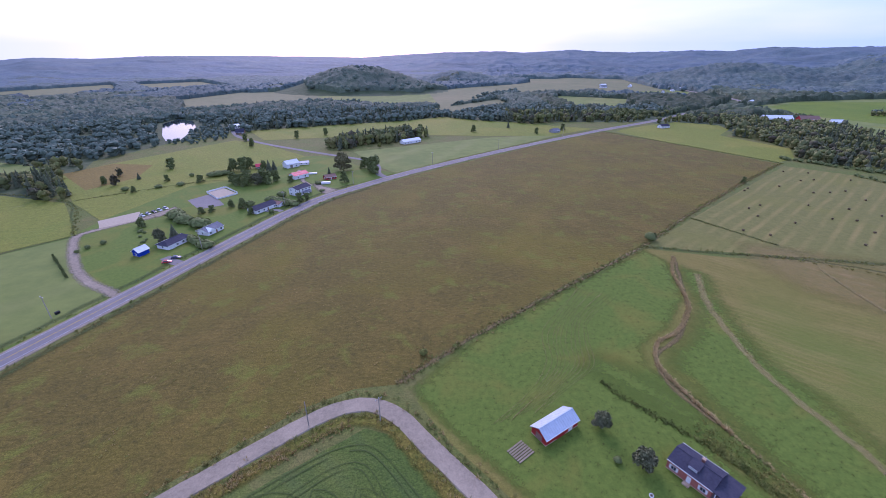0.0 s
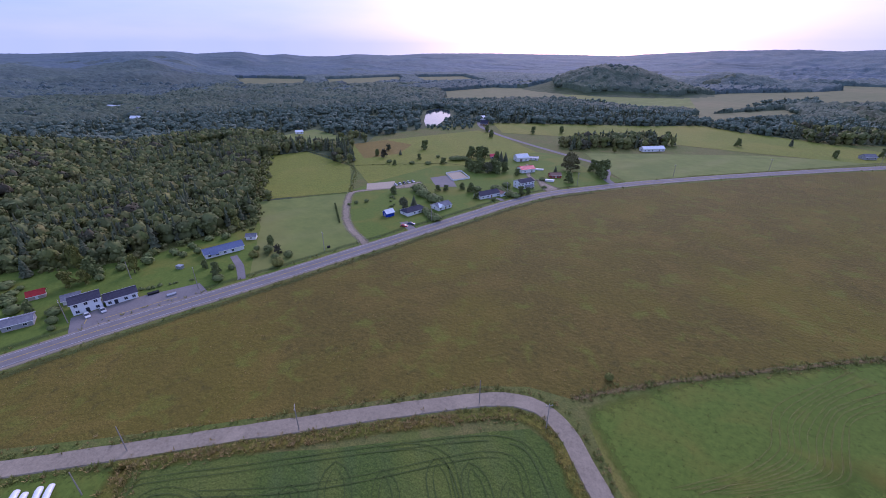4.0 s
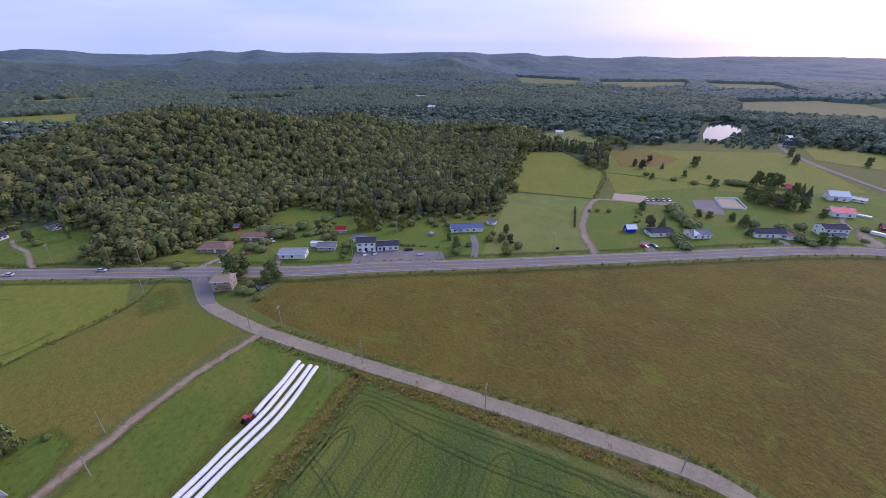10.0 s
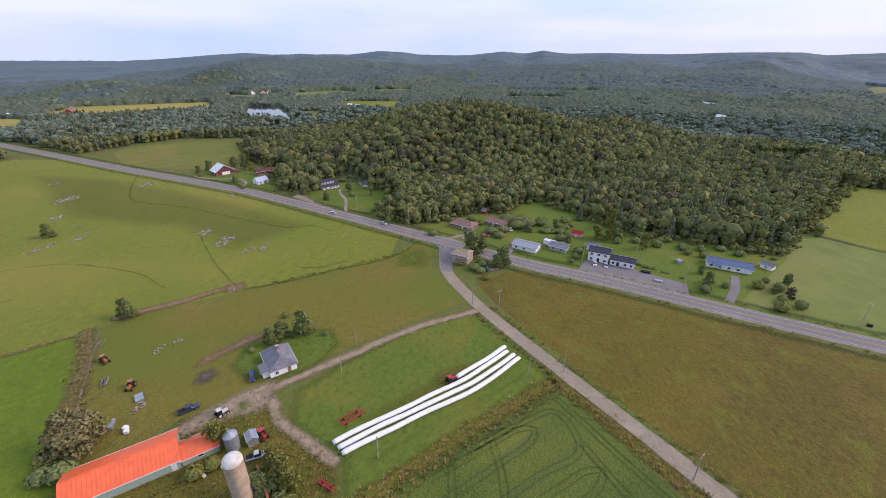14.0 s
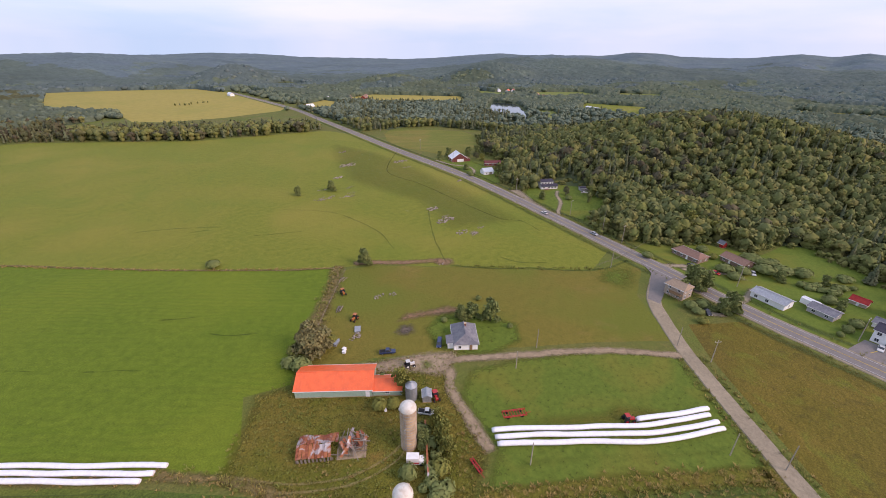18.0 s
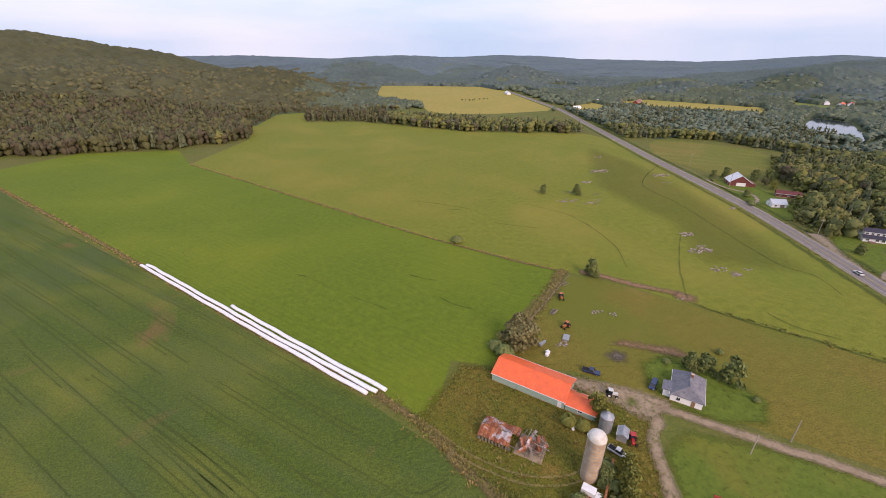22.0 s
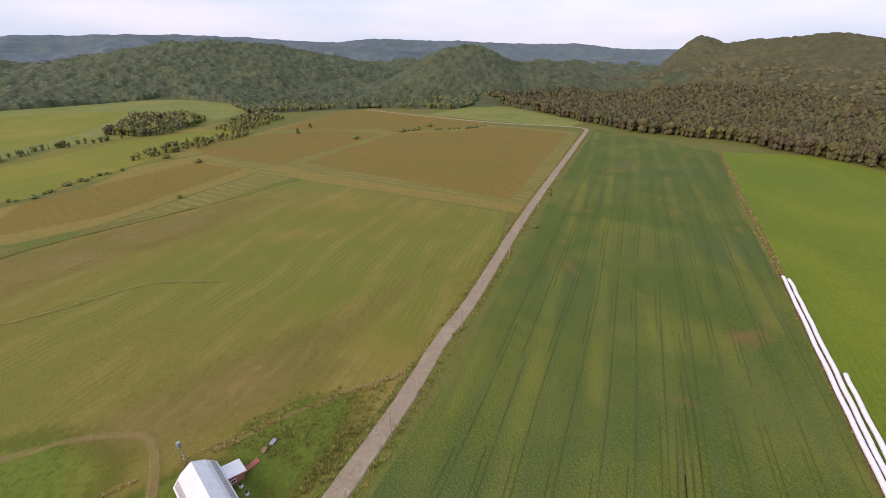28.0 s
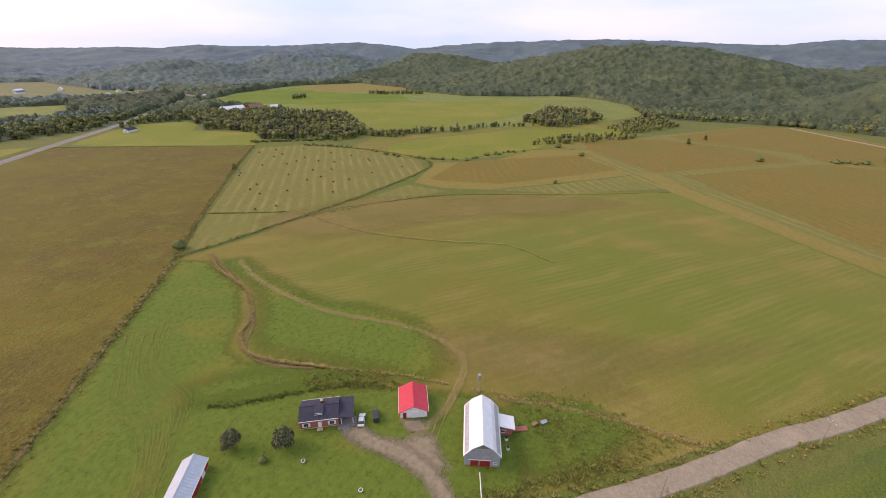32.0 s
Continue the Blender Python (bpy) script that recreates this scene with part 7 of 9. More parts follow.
def hay_wagon(x, y, turn, L, W, label):
    w = thing("wagon", x, y, turn, label, "wagon")
    m = paint("paint_red", RED)
    for s in (-1, 1):
        part("side_rail", boxed((0, s * W / 2, 1.2), (L, 0.12, 0.16)), m, w)
        part("side_rail", boxed((0, s * W / 2, 0.8), (L, 0.12, 0.16)), m, w)
    for k in range(9):
        part("slat", boxed((-L / 2 + 0.1 + k * (L - 0.2) / 8, 0, 0.8), (0.14, W, 0.1)), m, w)
    for k in range(7):
        for s in (-1, 1):
            part("stake", boxed((-L / 2 + 0.1 + k * (L - 0.2) / 6, s * W / 2, 1.05), (0.1, 0.1, 0.6)), m, w)
    for sx in (-L * 0.3, L * 0.3):
        for sy in (-1, 1):
            part("wheel", tube(bmesh.new(), (sx, sy * (W / 2 - 0.3), 0.4), (sx, sy * (W / 2 - 0.05), 0.4), 0.4, n=12), M["tyre"], w)
    part("drawbar", boxed((L / 2 + 0.7, 0, 0.6), (1.5, 0.12, 0.12)), m, w)


hay_wagon(-80.5, -40.0, 140, 7.0, 2.2, "red slatted feeder wagon in the grass")
hay_wagon(-59.8, -38.6, 70, 4.5, 0.8, "narrow red implement frame in the grass")

# ---- utility poles ----
M["pole_wood"] = mat("pole_wood", (0.36, 0.32, 0.27), (0.27, 0.24, 0.20), 3.0, rand=0.15)


def utility_pole(x, y, turn, h, label, arm=True):
    p = thing("utility_pole", x, y, turn, label, "utility pole", group="utility poles along the roads")
    part("pole", tube(bmesh.new(), (0, 0, -0.3), (0, 0, h), 0.17, 0.11, 10), M["pole_wood"], p)
    if arm:
        part("crossarm", boxed((0, 0, h - 0.5), (0.12, 2.2, 0.14)), M["pole_wood"], p)
        for k in (-0.95, 0, 0.95):
            part("insulator", tube(bmesh.new(), (0, k, h - 0.42 if k else h), (0, k, h - 0.18 if k else h + 0.25), 0.07, 0.05, 6), M["trim"], p)
    return p


LANE_POLES = [(-144, -1), (-110, 21.5), (-76.5, 49.5), (-38, 84), (-18, 85.5), (20, 44), (62, -3.5), (78.5, -18.5), (115, -57), (161, -105.5), (210, -157), (262, -211), (340, -288)]
for k, (px, py) in enumerate(LANE_POLES):
    utility_pole(px, py, 45 if k < 4 else -45, 9.0, "weathered wooden utility pole beside the gravel lane", arm=k % 2 == 0)
HWY_POLES = [(-372, -420), (-325, -305), (-300, -240), (-264, -150), (-244, -98), (-223, -58), (-209, -2), (-192, 38), (-174, 79), (-155, 136), (-129, 200), (-108, 268), (-72, 322), (-10, 388), (60, 452), (150, 530)]
for k, (px, py) in enumerate(HWY_POLES):
    utility_pole(px, py, 70, 10.5, "tall wooden utility pole beside the highway")
for px, py, h in ((-231, -72, 10), (-190, -52, 9), (-106, 10, 8), (-69.5, -28.5, 8), (-146, -12, 8), (-112, -50, 8), (-98, -50, 7), (-209, 68, 9)):
    utility_pole(px, py, 20, h, "short wooden utility pole with no crossarm", arm=False)

# ---- single trees and shrubs ----
TREE_KINDS = {}


def tree_kind(kind):
    """Meshes of one kind of garden tree, made once, about a metre high."""
    if kind not in TREE_KINDS:
        form, mk, n, leaf, squat = {"maple": ("round", "leaf_garden", 1500, 0.034, 1.0), "willow": ("round", "leaf_willow", 4800, 0.024, 1.25), "birch": ("round", "leaf_birch", 900, 0.032, 0.95), "spruce": ("cone", "leaf_conifer", 360, 0.035, 0.2),
                                    "shrub": ("bush", "leaf_garden", 320, 0.07, 1.0), "pale_shrub": ("bush", "leaf_birch", 320, 0.07, 1.0), "plum": ("round", "leaf_plum", 3000, 0.026, 1.05), "copper": ("round", "leaf_brown", 380, 0.05, 1.0)}[kind]
        if form == "round":
            wood, crown = round_tree(n, leaf, True, squat, loose=1.1, heart=0.72, many=13)
            crown = (np.stack([crown[0][:, 0] * 1.08, crown[0][:, 1] * 1.08, (crown[0][:, 2] - 0.27) * 1.42], 1), crown[1])
        elif form == "cone":
            wood, crown = cone_tree(n, leaf, squat)
        else:
            wood = join([ring_tube((0, 0, 0), (0.1 * math.cos(a), 0.1 * math.sin(a), 0.6), 0.03, 0.01, 4) for a in (0, 2.1, 4.2)])
            d = rng.normal(size=(n, 3))
            d[:, 2] = np.abs(d[:, 2])
            d /= np.linalg.norm(d, axis=1)[:, None]
            crown = join([lump((0, 0, 0.4), np.array((0.5, 0.5, 0.42)), 8, 5, 0.22), leaf_quads(d * (0.58, 0.58, 0.55) * rng.uniform(0.75, 1.1, (n, 1)) + (0, 0, 0.36), d, leaf)])
        TREE_KINDS[kind] = [mesh_data("trunk", *wood, M["bark"]), mesh_data("crown", *crown, M[mk])]
    return TREE_KINDS[kind]


def mesh_data(name, v, f, material):
    ob = mesh_object(name, v, f, material)
    me = ob.data
    bpy.data.objects.remove(ob)
    return me


M["leaf_garden"] = leaf_mat("leaf_garden", (0.188, 0.215, 0.068), (0.120, 0.146, 0.046), (0.156, 0.182, 0.062), 0.25)
M["leaf_willow"] = leaf_mat("leaf_willow", (0.231, 0.213, 0.090), (0.144, 0.138, 0.057), (0.194, 0.169, 0.073), 0.3)
M["leaf_birch"] = leaf_mat("leaf_birch", (0.218, 0.207, 0.046), (0.132, 0.138, 0.032), (0.172, 0.184, 0.046), 0.3)
M["leaf_plum"] = leaf_mat("leaf_plum", (0.165, 0.170, 0.080), (0.108, 0.114, 0.054), (0.136, 0.138, 0.070), 0.3)


def tree(kind, x, y, h, wide=1.0, label=""):
    t = thing("shrub" if "shrub" in kind else "tree", x, y, random.uniform(0, 360), label or {"maple": "broad green maple tree", "willow": "wide grey-green willow tree", "birch": "light green slender tree", "spruce": "dark green spruce tree", "shrub": "rounded dark green garden shrub",
                                                                                              "pale_shrub": "rounded pale green shrub", "plum": "dense dull green lawn tree", "copper": "brownish green garden tree"}[kind] + " standing in the grass", "shrub" if "shrub" in kind else "tree")
    for nm, me in zip(("trunk", "crown"), tree_kind(kind)):
        o = new(nm, me)
        o.parent = t
        o.scale = (h * wide * 1.18, h * wide * 1.18, h * 1.12)
    return t


random.seed(11)
for spec in ("maple -310.0 -265.0 6.0 1.0", "maple -337.0 -250.0 8.0 1.1", "maple -346.0 -246.0 8.5 1.0", "plum -331.0 -236.0 6.0 1.2", "birch -327.0 -226.0 7.0 1.1", "shrub -292.0 -218.0 2.6 1.6", "shrub -296.5 -221.0 2.6 1.4", "shrub -281.0 -205.5 2.6 1.5",
             "shrub -277.5 -202.0 2.4 1.4", "shrub -303.0 -258.0 2.0 1.5", "maple -262.0 -127.5 5.5 1.1", "plum -282.5 -119.0 6.5 0.9", "shrub -274.0 -113.0 3.0 1.3", "birch -214.0 72.0 9.0 0.8", "birch -221.0 55.0 7.0 0.9", "pale_shrub -180.0 112.0 3.5 1.1", "pale_shrub -162.0 112.0 4.0 1.1", "shrub -179.0 120.0 3.5 1.1", "shrub -173.0 88.0 3.0 1.2", "shrub -241.0 5.0 4.0 1.6", "shrub -243.0 -1.0 4.5 1.6",
             "birch -220.0 130.0 7.0 1.1", "plum 44.0 83.0 5.6 1.1", "plum 50.2 70.6 6.2 1.15", "shrub -240.0 -22.0 3.5 1.3", "maple -246.0 -40.0 7.0", "pale_shrub -234.0 -16.0 3.0", "maple -213.0 33.0 5.0", "shrub -219.0 30.0 3.5 1.3", "shrub -214.0 -42.0 3.0 1.4",
             "maple -186.0 -20.0 6.0 1.1", "pale_shrub -168.0 -8.0 2.2 1.4", "shrub 44.5 72.5 1.6", "willow -59.5 -107.5 10.5 1.3", "pale_shrub -54.5 -112.0 3.0 1.5", "shrub -50.0 -107.5 3.5 1.3", "pale_shrub -66.5 -108.0 2.5 1.4", "shrub -51.5 -103.5 4.5 1.1",
             "birch -66.0 -71.6 8.5 0.95", "maple -107.5 -80.5 6.0 1.0", "maple -111.0 -78.0 6.5 1.1", "maple -114.5 -71.5 9.0 0.95", "shrub -102.5 -85.0 2.0", "shrub -116.0 -63.5 1.8", "maple -113.5 -145.0 7.5 1.05", "shrub -180.5 -10.5 3.5 1.2", "birch -58.0 -46.5 6.5 0.9",
             "birch -60.0 -49.5 7.5 0.9", "birch -62.0 -53.0 6.0 0.9", "birch -64.5 -55.5 5.0", "maple -56.0 -53.0 5.0", "shrub -57.5 -56.0 3.5 1.2", "shrub -47.0 -50.0 3.5", "pale_shrub -53.5 -45.0 3.0 1.3", "shrub -65.5 -79.5 2.5", "pale_shrub -57.0 -71.5 3.5",
             "pale_shrub -60.0 -69.0 3.0", "maple -152.5 -265.0 6.0 1.1", "maple -174.5 -255.0 7.0 1.1", "shrub -64.0 -198.0 3.5 1.4", "maple -291.0 -218.0 5.0", "maple -320.0 -262.0 8.0", "maple -279.0 -30.0 9.0", "birch -263.0 -22.0 10.0", "birch -256.0 -30.0 9.0",
             "shrub -246.0 0.0 3.0", "shrub -244.0 8.0 4.0 1.2", "shrub -240.0 20.0 4.5 1.3", "maple -236.0 28.0 5.0", "shrub -231.0 32.0 3.0", "birch -224.0 50.0 8.0", "maple -226.0 60.0 9.0 0.9", "shrub -197.0 35.0 3.0", "shrub -192.0 33.0 2.0", "maple -176.0 89.0 4.5",
             "maple -181.0 92.0 5.0", "shrub -178.0 98.0 2.6", "maple -190.0 92.0 4.0", "shrub -186.0 118.0 2.4", "maple -176.0 117.0 4.0", "shrub -169.0 116.0 3.0", "copper -173.0 121.0 5.0", "shrub -165.0 121.0 3.5", "maple -185.0 126.0 5.0", "copper -275.0 345.0 7.0",
             "shrub 115.5 211.0 4.5 1.1", "maple 240.0 322.0 4.5", "pale_shrub -7.0 114.5 2.2", "shrub -124.0 -84.0 2.0", "maple 690.0 -20.0 6.0", "maple 600.0 -60.0 5.0", "shrub 440.0 60.0 3.5 1.4", "shrub 470.0 90.0 4.0 1.4", "maple 520.0 60.0 5.0", "maple 560.0 -40.0 6.0",
             "shrub 500.0 -100.0 4.0 1.5", "shrub 536.0 -190.0 4.0 1.6", "shrub 552.0 -214.0 4.0 1.6", "shrub 524.0 -166.0 3.0 1.6", "shrub 330.0 62.0 2.5", "maple 235.0 -185.0 3.0", "shrub 188.0 -140.0 2.2", "birch -70.0 460.0 6.0", "maple -120.0 500.0 8.0",
             "maple -30.0 560.0 9.0", "maple 40.0 560.0 8.0", "spruce 90.0 590.0 9.0", "maple 120.0 545.0 7.0", "maple 160.0 570.0 8.0", "maple -215.0 470.0 8.0", "maple -235.0 500.0 8.0", "maple -180.0 520.0 8.0", "maple -150.0 540.0 8.0", "maple -186 362 10 1.1",
             "maple -177 362 11 1.1", "maple -175 371 9", "spruce -154 361 9 1.3", "spruce -151 365 8 1.3", "maple -159 363 8", "maple -162 319 8 1.2", "maple -155 317 9 1.2", "plum -148 320 9 1.2", "maple -141 324 9 1.2", "maple -137 330 8 1.1", "maple -169 324 8 1.1",
             "maple -146 327 10 1.1", "maple -158 327 9 1.1", "shrub -196 344 4 1.6", "shrub -192 346 4.5 1.6", "shrub -188 350 4 1.6", "maple -197 327 5.5 1.3", "maple -247 372 8.5 1.2", "copper -261 320 8", "maple -271 321.5 6", "spruce -253 336 5 1.4",
             "willow -89 364 15 1.05", "spruce -99 353 5 1.3", "maple -60 356 13 1.15", "maple -71.5 372 9 1.1", "maple -64 362 11", "maple -80 326.5 8", "plum -156.5 208.5 8 0.95", "spruce -150.3 212 8.5 1.4", "maple -182.5 232 5 1.3", "maple -158 254.5 4 1.3",
             "maple -153 258 4 1.3", "maple -144.5 267.5 4.5 1.2", "maple -135 264 6.5 1.1", "shrub -132 268.5 4 1.2", "maple -100.6 276 6.5", "maple -97 281 5", "shrub -118 290 4 1.3", "maple -123.5 326.5 5 1.2", "maple -125 253 4.5 1.1", "shrub -113 256 2.5",
             "shrub -208 318 3 1.5", "shrub -222 312 2.6 1.6", "maple -233 300 4.5", "shrub -243 305 3 1.4", "maple -226 330 5", "shrub -214 345 3", "shrub -100 322 2.4 1.8", "shrub -92 303 1.6 2", "shrub -191 201 2.2", "shrub -187 207 2.4", "shrub -193 196 1.8",
             "maple -192.5 -17.0 10.5 1.15", "maple -197 -13.5 8.5 1.1", "maple -183.5 -1.0 8.0 1.15", "maple -180.0 -3.5 6.0 1.2", "shrub -176.5 -14 3.2 1.4", "shrub -174 -11 2.6 1.4", "birch -262 -34 13 1.0", "maple -271 -38 13 1.1", "maple -248 -26 4 1.3",
             "shrub -222 -9 4 1.5", "shrub -217 -4 3.4 1.5", "shrub -226 -2 3.5 1.5", "shrub -233 6 4.5 1.6", "maple -228 12 5 1.3", "shrub -238 12 4 1.8", "shrub -204 38 3 1.4", "spruce -252 44 9 1.2", "birch -241 60 12 0.7", "spruce -246 66 11 1.2"):
    kind, *nums = spec.split()
    tree(kind, *map(float, nums))
for k in range(8):
    tree("maple", -200 + k * 3.4, 190 - k * 3.0, 2.0 + 0.3 * (k % 3), 0.8, "young tree in a planted row")


# ---- small roads, yards and worn ground ----
M["mud"] = mat("mud", (0.13, 0.105, 0.08), (0.08, 0.065, 0.05), 0.7, big=[((0.19, 0.155, 0.115), 0.2, 0.5, 0.7, 0.6)], bump=0.08)
M["yard_soil"] = mat("yard_soil", (0.275, 0.225, 0.150), (0.205, 0.165, 0.105), 0.6, big=[((0.17, 0.155, 0.07), 0.12, 0.55, 0.72, 0.6)], bump=0.06)
M["red_soil"] = mat("red_soil", (0.27, 0.165, 0.095), (0.18, 0.115, 0.065), 0.6, big=[((0.16, 0.125, 0.04), 0.12, 0.5, 0.7, 0.7)], bump=0.1)
M["mown"] = mat("mown", (0.22, 0.185, 0.06), (0.15, 0.14, 0.035), 0.7)
M["sand"] = mat("sand", (0.42, 0.35, 0.25), (0.35, 0.29, 0.20), 0.8)
M["track_dark"] = mat("track_dark", (0.074, 0.098, 0.024), (0.054, 0.076, 0.019), 1.2)
M["track_pale"] = mat("track_pale", (0.37, 0.275, 0.115), (0.25, 0.20, 0.075), 0.7, bump=0.05)
M["ditch_grass"] = mat("ditch_grass", (0.075, 0.11, 0.03), (0.045, 0.07, 0.02), 0.6, bump=0.2)


def way(name, pts, w, mk, z, label, wobble=0.4, step=2.0):
    top = {"track_pale": 0.5, "dry_grass": 0.85, "ditch_grass": 0.42, "stubble": 0.8, "mown": 0.38}.get(mk, 1.0)
    return tagged(ribbon(name, pts, w if name in ("marking", "road") or mk == "asphalt" else w * 1.35, M[mk], z, wobble=wobble, step=step, thin=name not in ("marking", "road") and mk != "asphalt", top=top), label, "track" if name != "road" else "road", kind="structure")


def yard(name, pts, mk, z, label):
    return poly_area(name, pts, M[mk], z, label, "yard", thin=0.0 if mk in ("asphalt", "sand") else 3.2)


way("driveway", [(-80, -79), (-83, -67), (-76, -60), (-72, -51), (-66, -38)], 3.4, "dirt", 0.2135, "worn dirt track past the silos", 0.9)
yard("yard", [(-86, -77.5), (-74, -86), (-60, -94), (-58, -91), (-68, -80), (-73, -75), (-78, -66), (-82, -65), (-91, -68), (-92, -71)], "dirt", 0.2180, "bare trodden dirt of the farmyard")
yard("mud_patch", [(-84, -95), (-90, -97), (-94, -93), (-91, -88), (-85, -89)], "mud", 0.2270, "dark muddy hollow in the paddock")
yard("grass_island", [(-80, -77), (-83, -73.5), (-80, -70), (-76, -73)], "lawn", 0.2360, "small grass island in the yard")
yard("dirt_patch", [(-88, -99), (-96, -101), (-112, -92), (-116, -84), (-110, -84), (-98, -93)], "red_soil", 0.2225, "worn bare strip of the paddock")
yard("lawn", [(-88, -77), (-93, -88), (-104, -90), (-117, -76), (-121, -62), (-112, -55), (-100, -58), (-91, -67)], "lawn", 0.2090, "green lawn round the farmhouse")
for pts, top in (([(-98, -22), (-104, -20), (-109, -13), (-113, -4), (-110, -1), (-104, -6), (-97, -14), (-88, -24), (-80, -34), (-79, -38), (-86, -34)], 0.6), ([(-70, -31), (-84, -16), (-96, -3), (-107, 8), (-109, 11), (-104, 8), (-92, -4), (-78, -19), (-66, -30)], 0.5)):
    poly_area("bare_patch", pts, M["paddock"], 0.2236, "worn brownish ground beside the silage bags", "yard", thin=3.5, top=top)
way("driveway", [(54, 24), (60, 32), (62, 42), (62, 50), (62.5, 59)], 5.4, "yard_soil", 0.2450, "pale gravel drive to the brick house", 1.0)
yard("yard", [(58.5, 40), (60, 31), (64, 27), (67, 31), (73, 37), (71.5, 41), (66, 46), (64, 54), (60, 52)], "yard_soil", 0.2360, "pale gravel turning yard")
for pts in ([(160, 214), (183, 206), (232, 183), (273, 107), (310, 29), (305, -7), (256, 37), (211, 106), (175, 129), (154, 154), (149, 187)],
            [(112, 69), (131, 40), (146, -13), (163, -47), (183, -85), (148, -50), (118, -13), (107, -23), (100, 5), (93, 39), (100, 54)]):
    tagged(poly_area("mown_patch", pts, M["hay_dry"], 0.2195, "dry tan mown patch of the wide meadow", "field", thin=14.0, top=0.6), "dry tan mown patch of the wide meadow", "field", kind="structure")
way("rut", [(182.3, 177.9), (178.7, 141.8), (181.9, 117.7), (188.3, 90.7), (199.0, 60.3), (194.9, 42.7), (188.9, 30.2)], 0.9, "track_pale", 0.2345, "thin uneven dry line across the meadow", 0.5)
way("rut", [(181.10000000000002, 176.70000000000002), (177.5, 140.60000000000002), (180.70000000000002, 116.5), (187.10000000000002, 89.5), (197.8, 59.099999999999994), (193.70000000000002, 41.5), (187.70000000000002, 29.0)], 0.7, "ditch_grass", 0.2360, "thin dark furrow beside the dry line", 0.6)
way("track", [(-210.9, -25.2), (-216.7, -15.4), (-220.8, -4.3), (-218.4, 0.1)], 2.6, "gravel", 0.2400, "narrow gravel drive behind the roadside houses", 0.3)
tagged(poly_area("rough_grass", [(-282, -408), (-240, -346), (-197, -271), (-195, -222), (-196, -190), (-170, -140), (-218, -112), (-249, -185), (-268, -250), (-287, -326)], M["verge_grass"], 0.2185, "rougher greener pasture strip along the highway", "field", thin=12.0, top=0.3), "rougher greener pasture strip along the highway", "field", kind="structure")
tagged(poly_area("gravel_pad", [(71.7, 48.6), (74.9, 42.5), (72.3, 39.7), (69.3, 41.2), (69.0, 45.5)], M["gravel"], 0.2330, "grey gravel pad before the garage door", "yard", thin=1.2, top=0.9), "grey gravel pad before the garage door", "yard", kind="structure")
tagged(poly_area("gravel_pad", [(61.4, 61.8), (63.3, 59.6), (62.0, 54.4), (60.0, 54.5), (58.9, 57.6)], M["asphalt"], 0.2360, "blue-grey paved end of the house drive", "yard", thin=0.8, top=0.9), "blue-grey paved end of the house drive", "yard", kind="structure")
way("rut", [(98.7, 40.9), (89.0, 39.5), (82.0, 38.8), (75.6, 38.6), (70.0, 37.4)], 0.5, "track_pale", 0.2380, "pale wheel rut between garage and barn", 0.15)
way("rut", [(99.1, 39.3), (89.5, 37.8), (82.5, 37.2), (76.0, 36.9), (70.4, 35.9)], 0.5, "track_pale", 0.2380, "pale wheel rut between garage and barn", 0.15)
poly_area("lawn", [(66, 12), (78, -3), (90, -12), (100, -16), (104, 2), (99, 20), (88, 26), (80, 20), (72, 14)], M["lawn"], 0.2215, "rough green grass beside the barn", "lawn", thin=5.0, top=0.9)
yard("yard", [(70.5, 46), (75.5, 40.5), (73, 38.5), (68, 44)], "gravel", 0.2495, "gravel apron before the red-roofed garage")
yard("yard", [(60.5, 61.5), (64.5, 58), (67, 60), (63.5, 64.5)], "asphalt", 0.2513, "asphalt apron of the carport")
TRACK = [(68, 42), (75, 39.5), (84, 38.5), (98, 40), (105, 44), (110, 58), (110, 75), (106, 95), (105, 112), (110, 145), (120, 172)]
way("track", TRACK, 2.6, "track_pale", 0.2250, "worn pale tractor track across the meadow", 0.9)
for off in (-0.95, 0.95):
    tagged(ribbon("rut", TRACK, 0.8, soft(M["track_pale"], 0.75), 0.2270, offset=off, wobble=0.25, step=2.0), "pale wheel rut across the meadow", "track", kind="structure")
way("track", [(92, 26), (97, 6), (100, -14), (101, -30)], 1.6, "track_pale", 0.2270, "dry pale margin of the mown meadow", 0.8)
way("track", [(-19, -82), (-27, -70), (-38, -60.5), (-50, -57.5), (-58, -60)], 0.7, "track_pale", 0.2270, "wheel rut through the weeds", 0.2)
way("track", [(-17.8, -80), (-25.6, -68.4), (-37, -58.5), (-49, -55.2), (-58, -57.5)], 0.7, "track_pale", 0.2288, "wheel rut through the weeds", 0.2)
way("track", [(-4, -98.5), (20, -126), (58, -171), (96, -216), (160, -290), (290, -440)], 2.6, "dry_grass", 0.2270, "dry orange grass strip between two fields", 0.8)
way("track", [(-6, -98), (-18, -82), (-24, -68), (-34, -50), (-50, -36)], 3.0, "dry_grass", 0.2225, "dry grass margin of the crop", 1.2)
way("track", [(-104, -150.5), (-84, -170), (-44, -216), (-5, -267), (60, -350), (122, -430)], 1.6, "dry_grass", 0.2270, "dry grass fence line between the fields", 0.8)
for pts, w in (([(-108, 17), (-98, 26.5), (-80, 42), (-60, 59.5), (-44, 73), (-32, 83), (-22, 86), (-14, 82.5), (-4, 70), (16, 48)], 4.2), ([(-106, 19), (-96, 8.5), (-84, -4), (-70, -17.5), (-54, -33)], 4.6)):
    way("verge", pts, w, "rough_weeds", 0.2255, "brownish weedy verge beside the crop and the lane", 1.2)
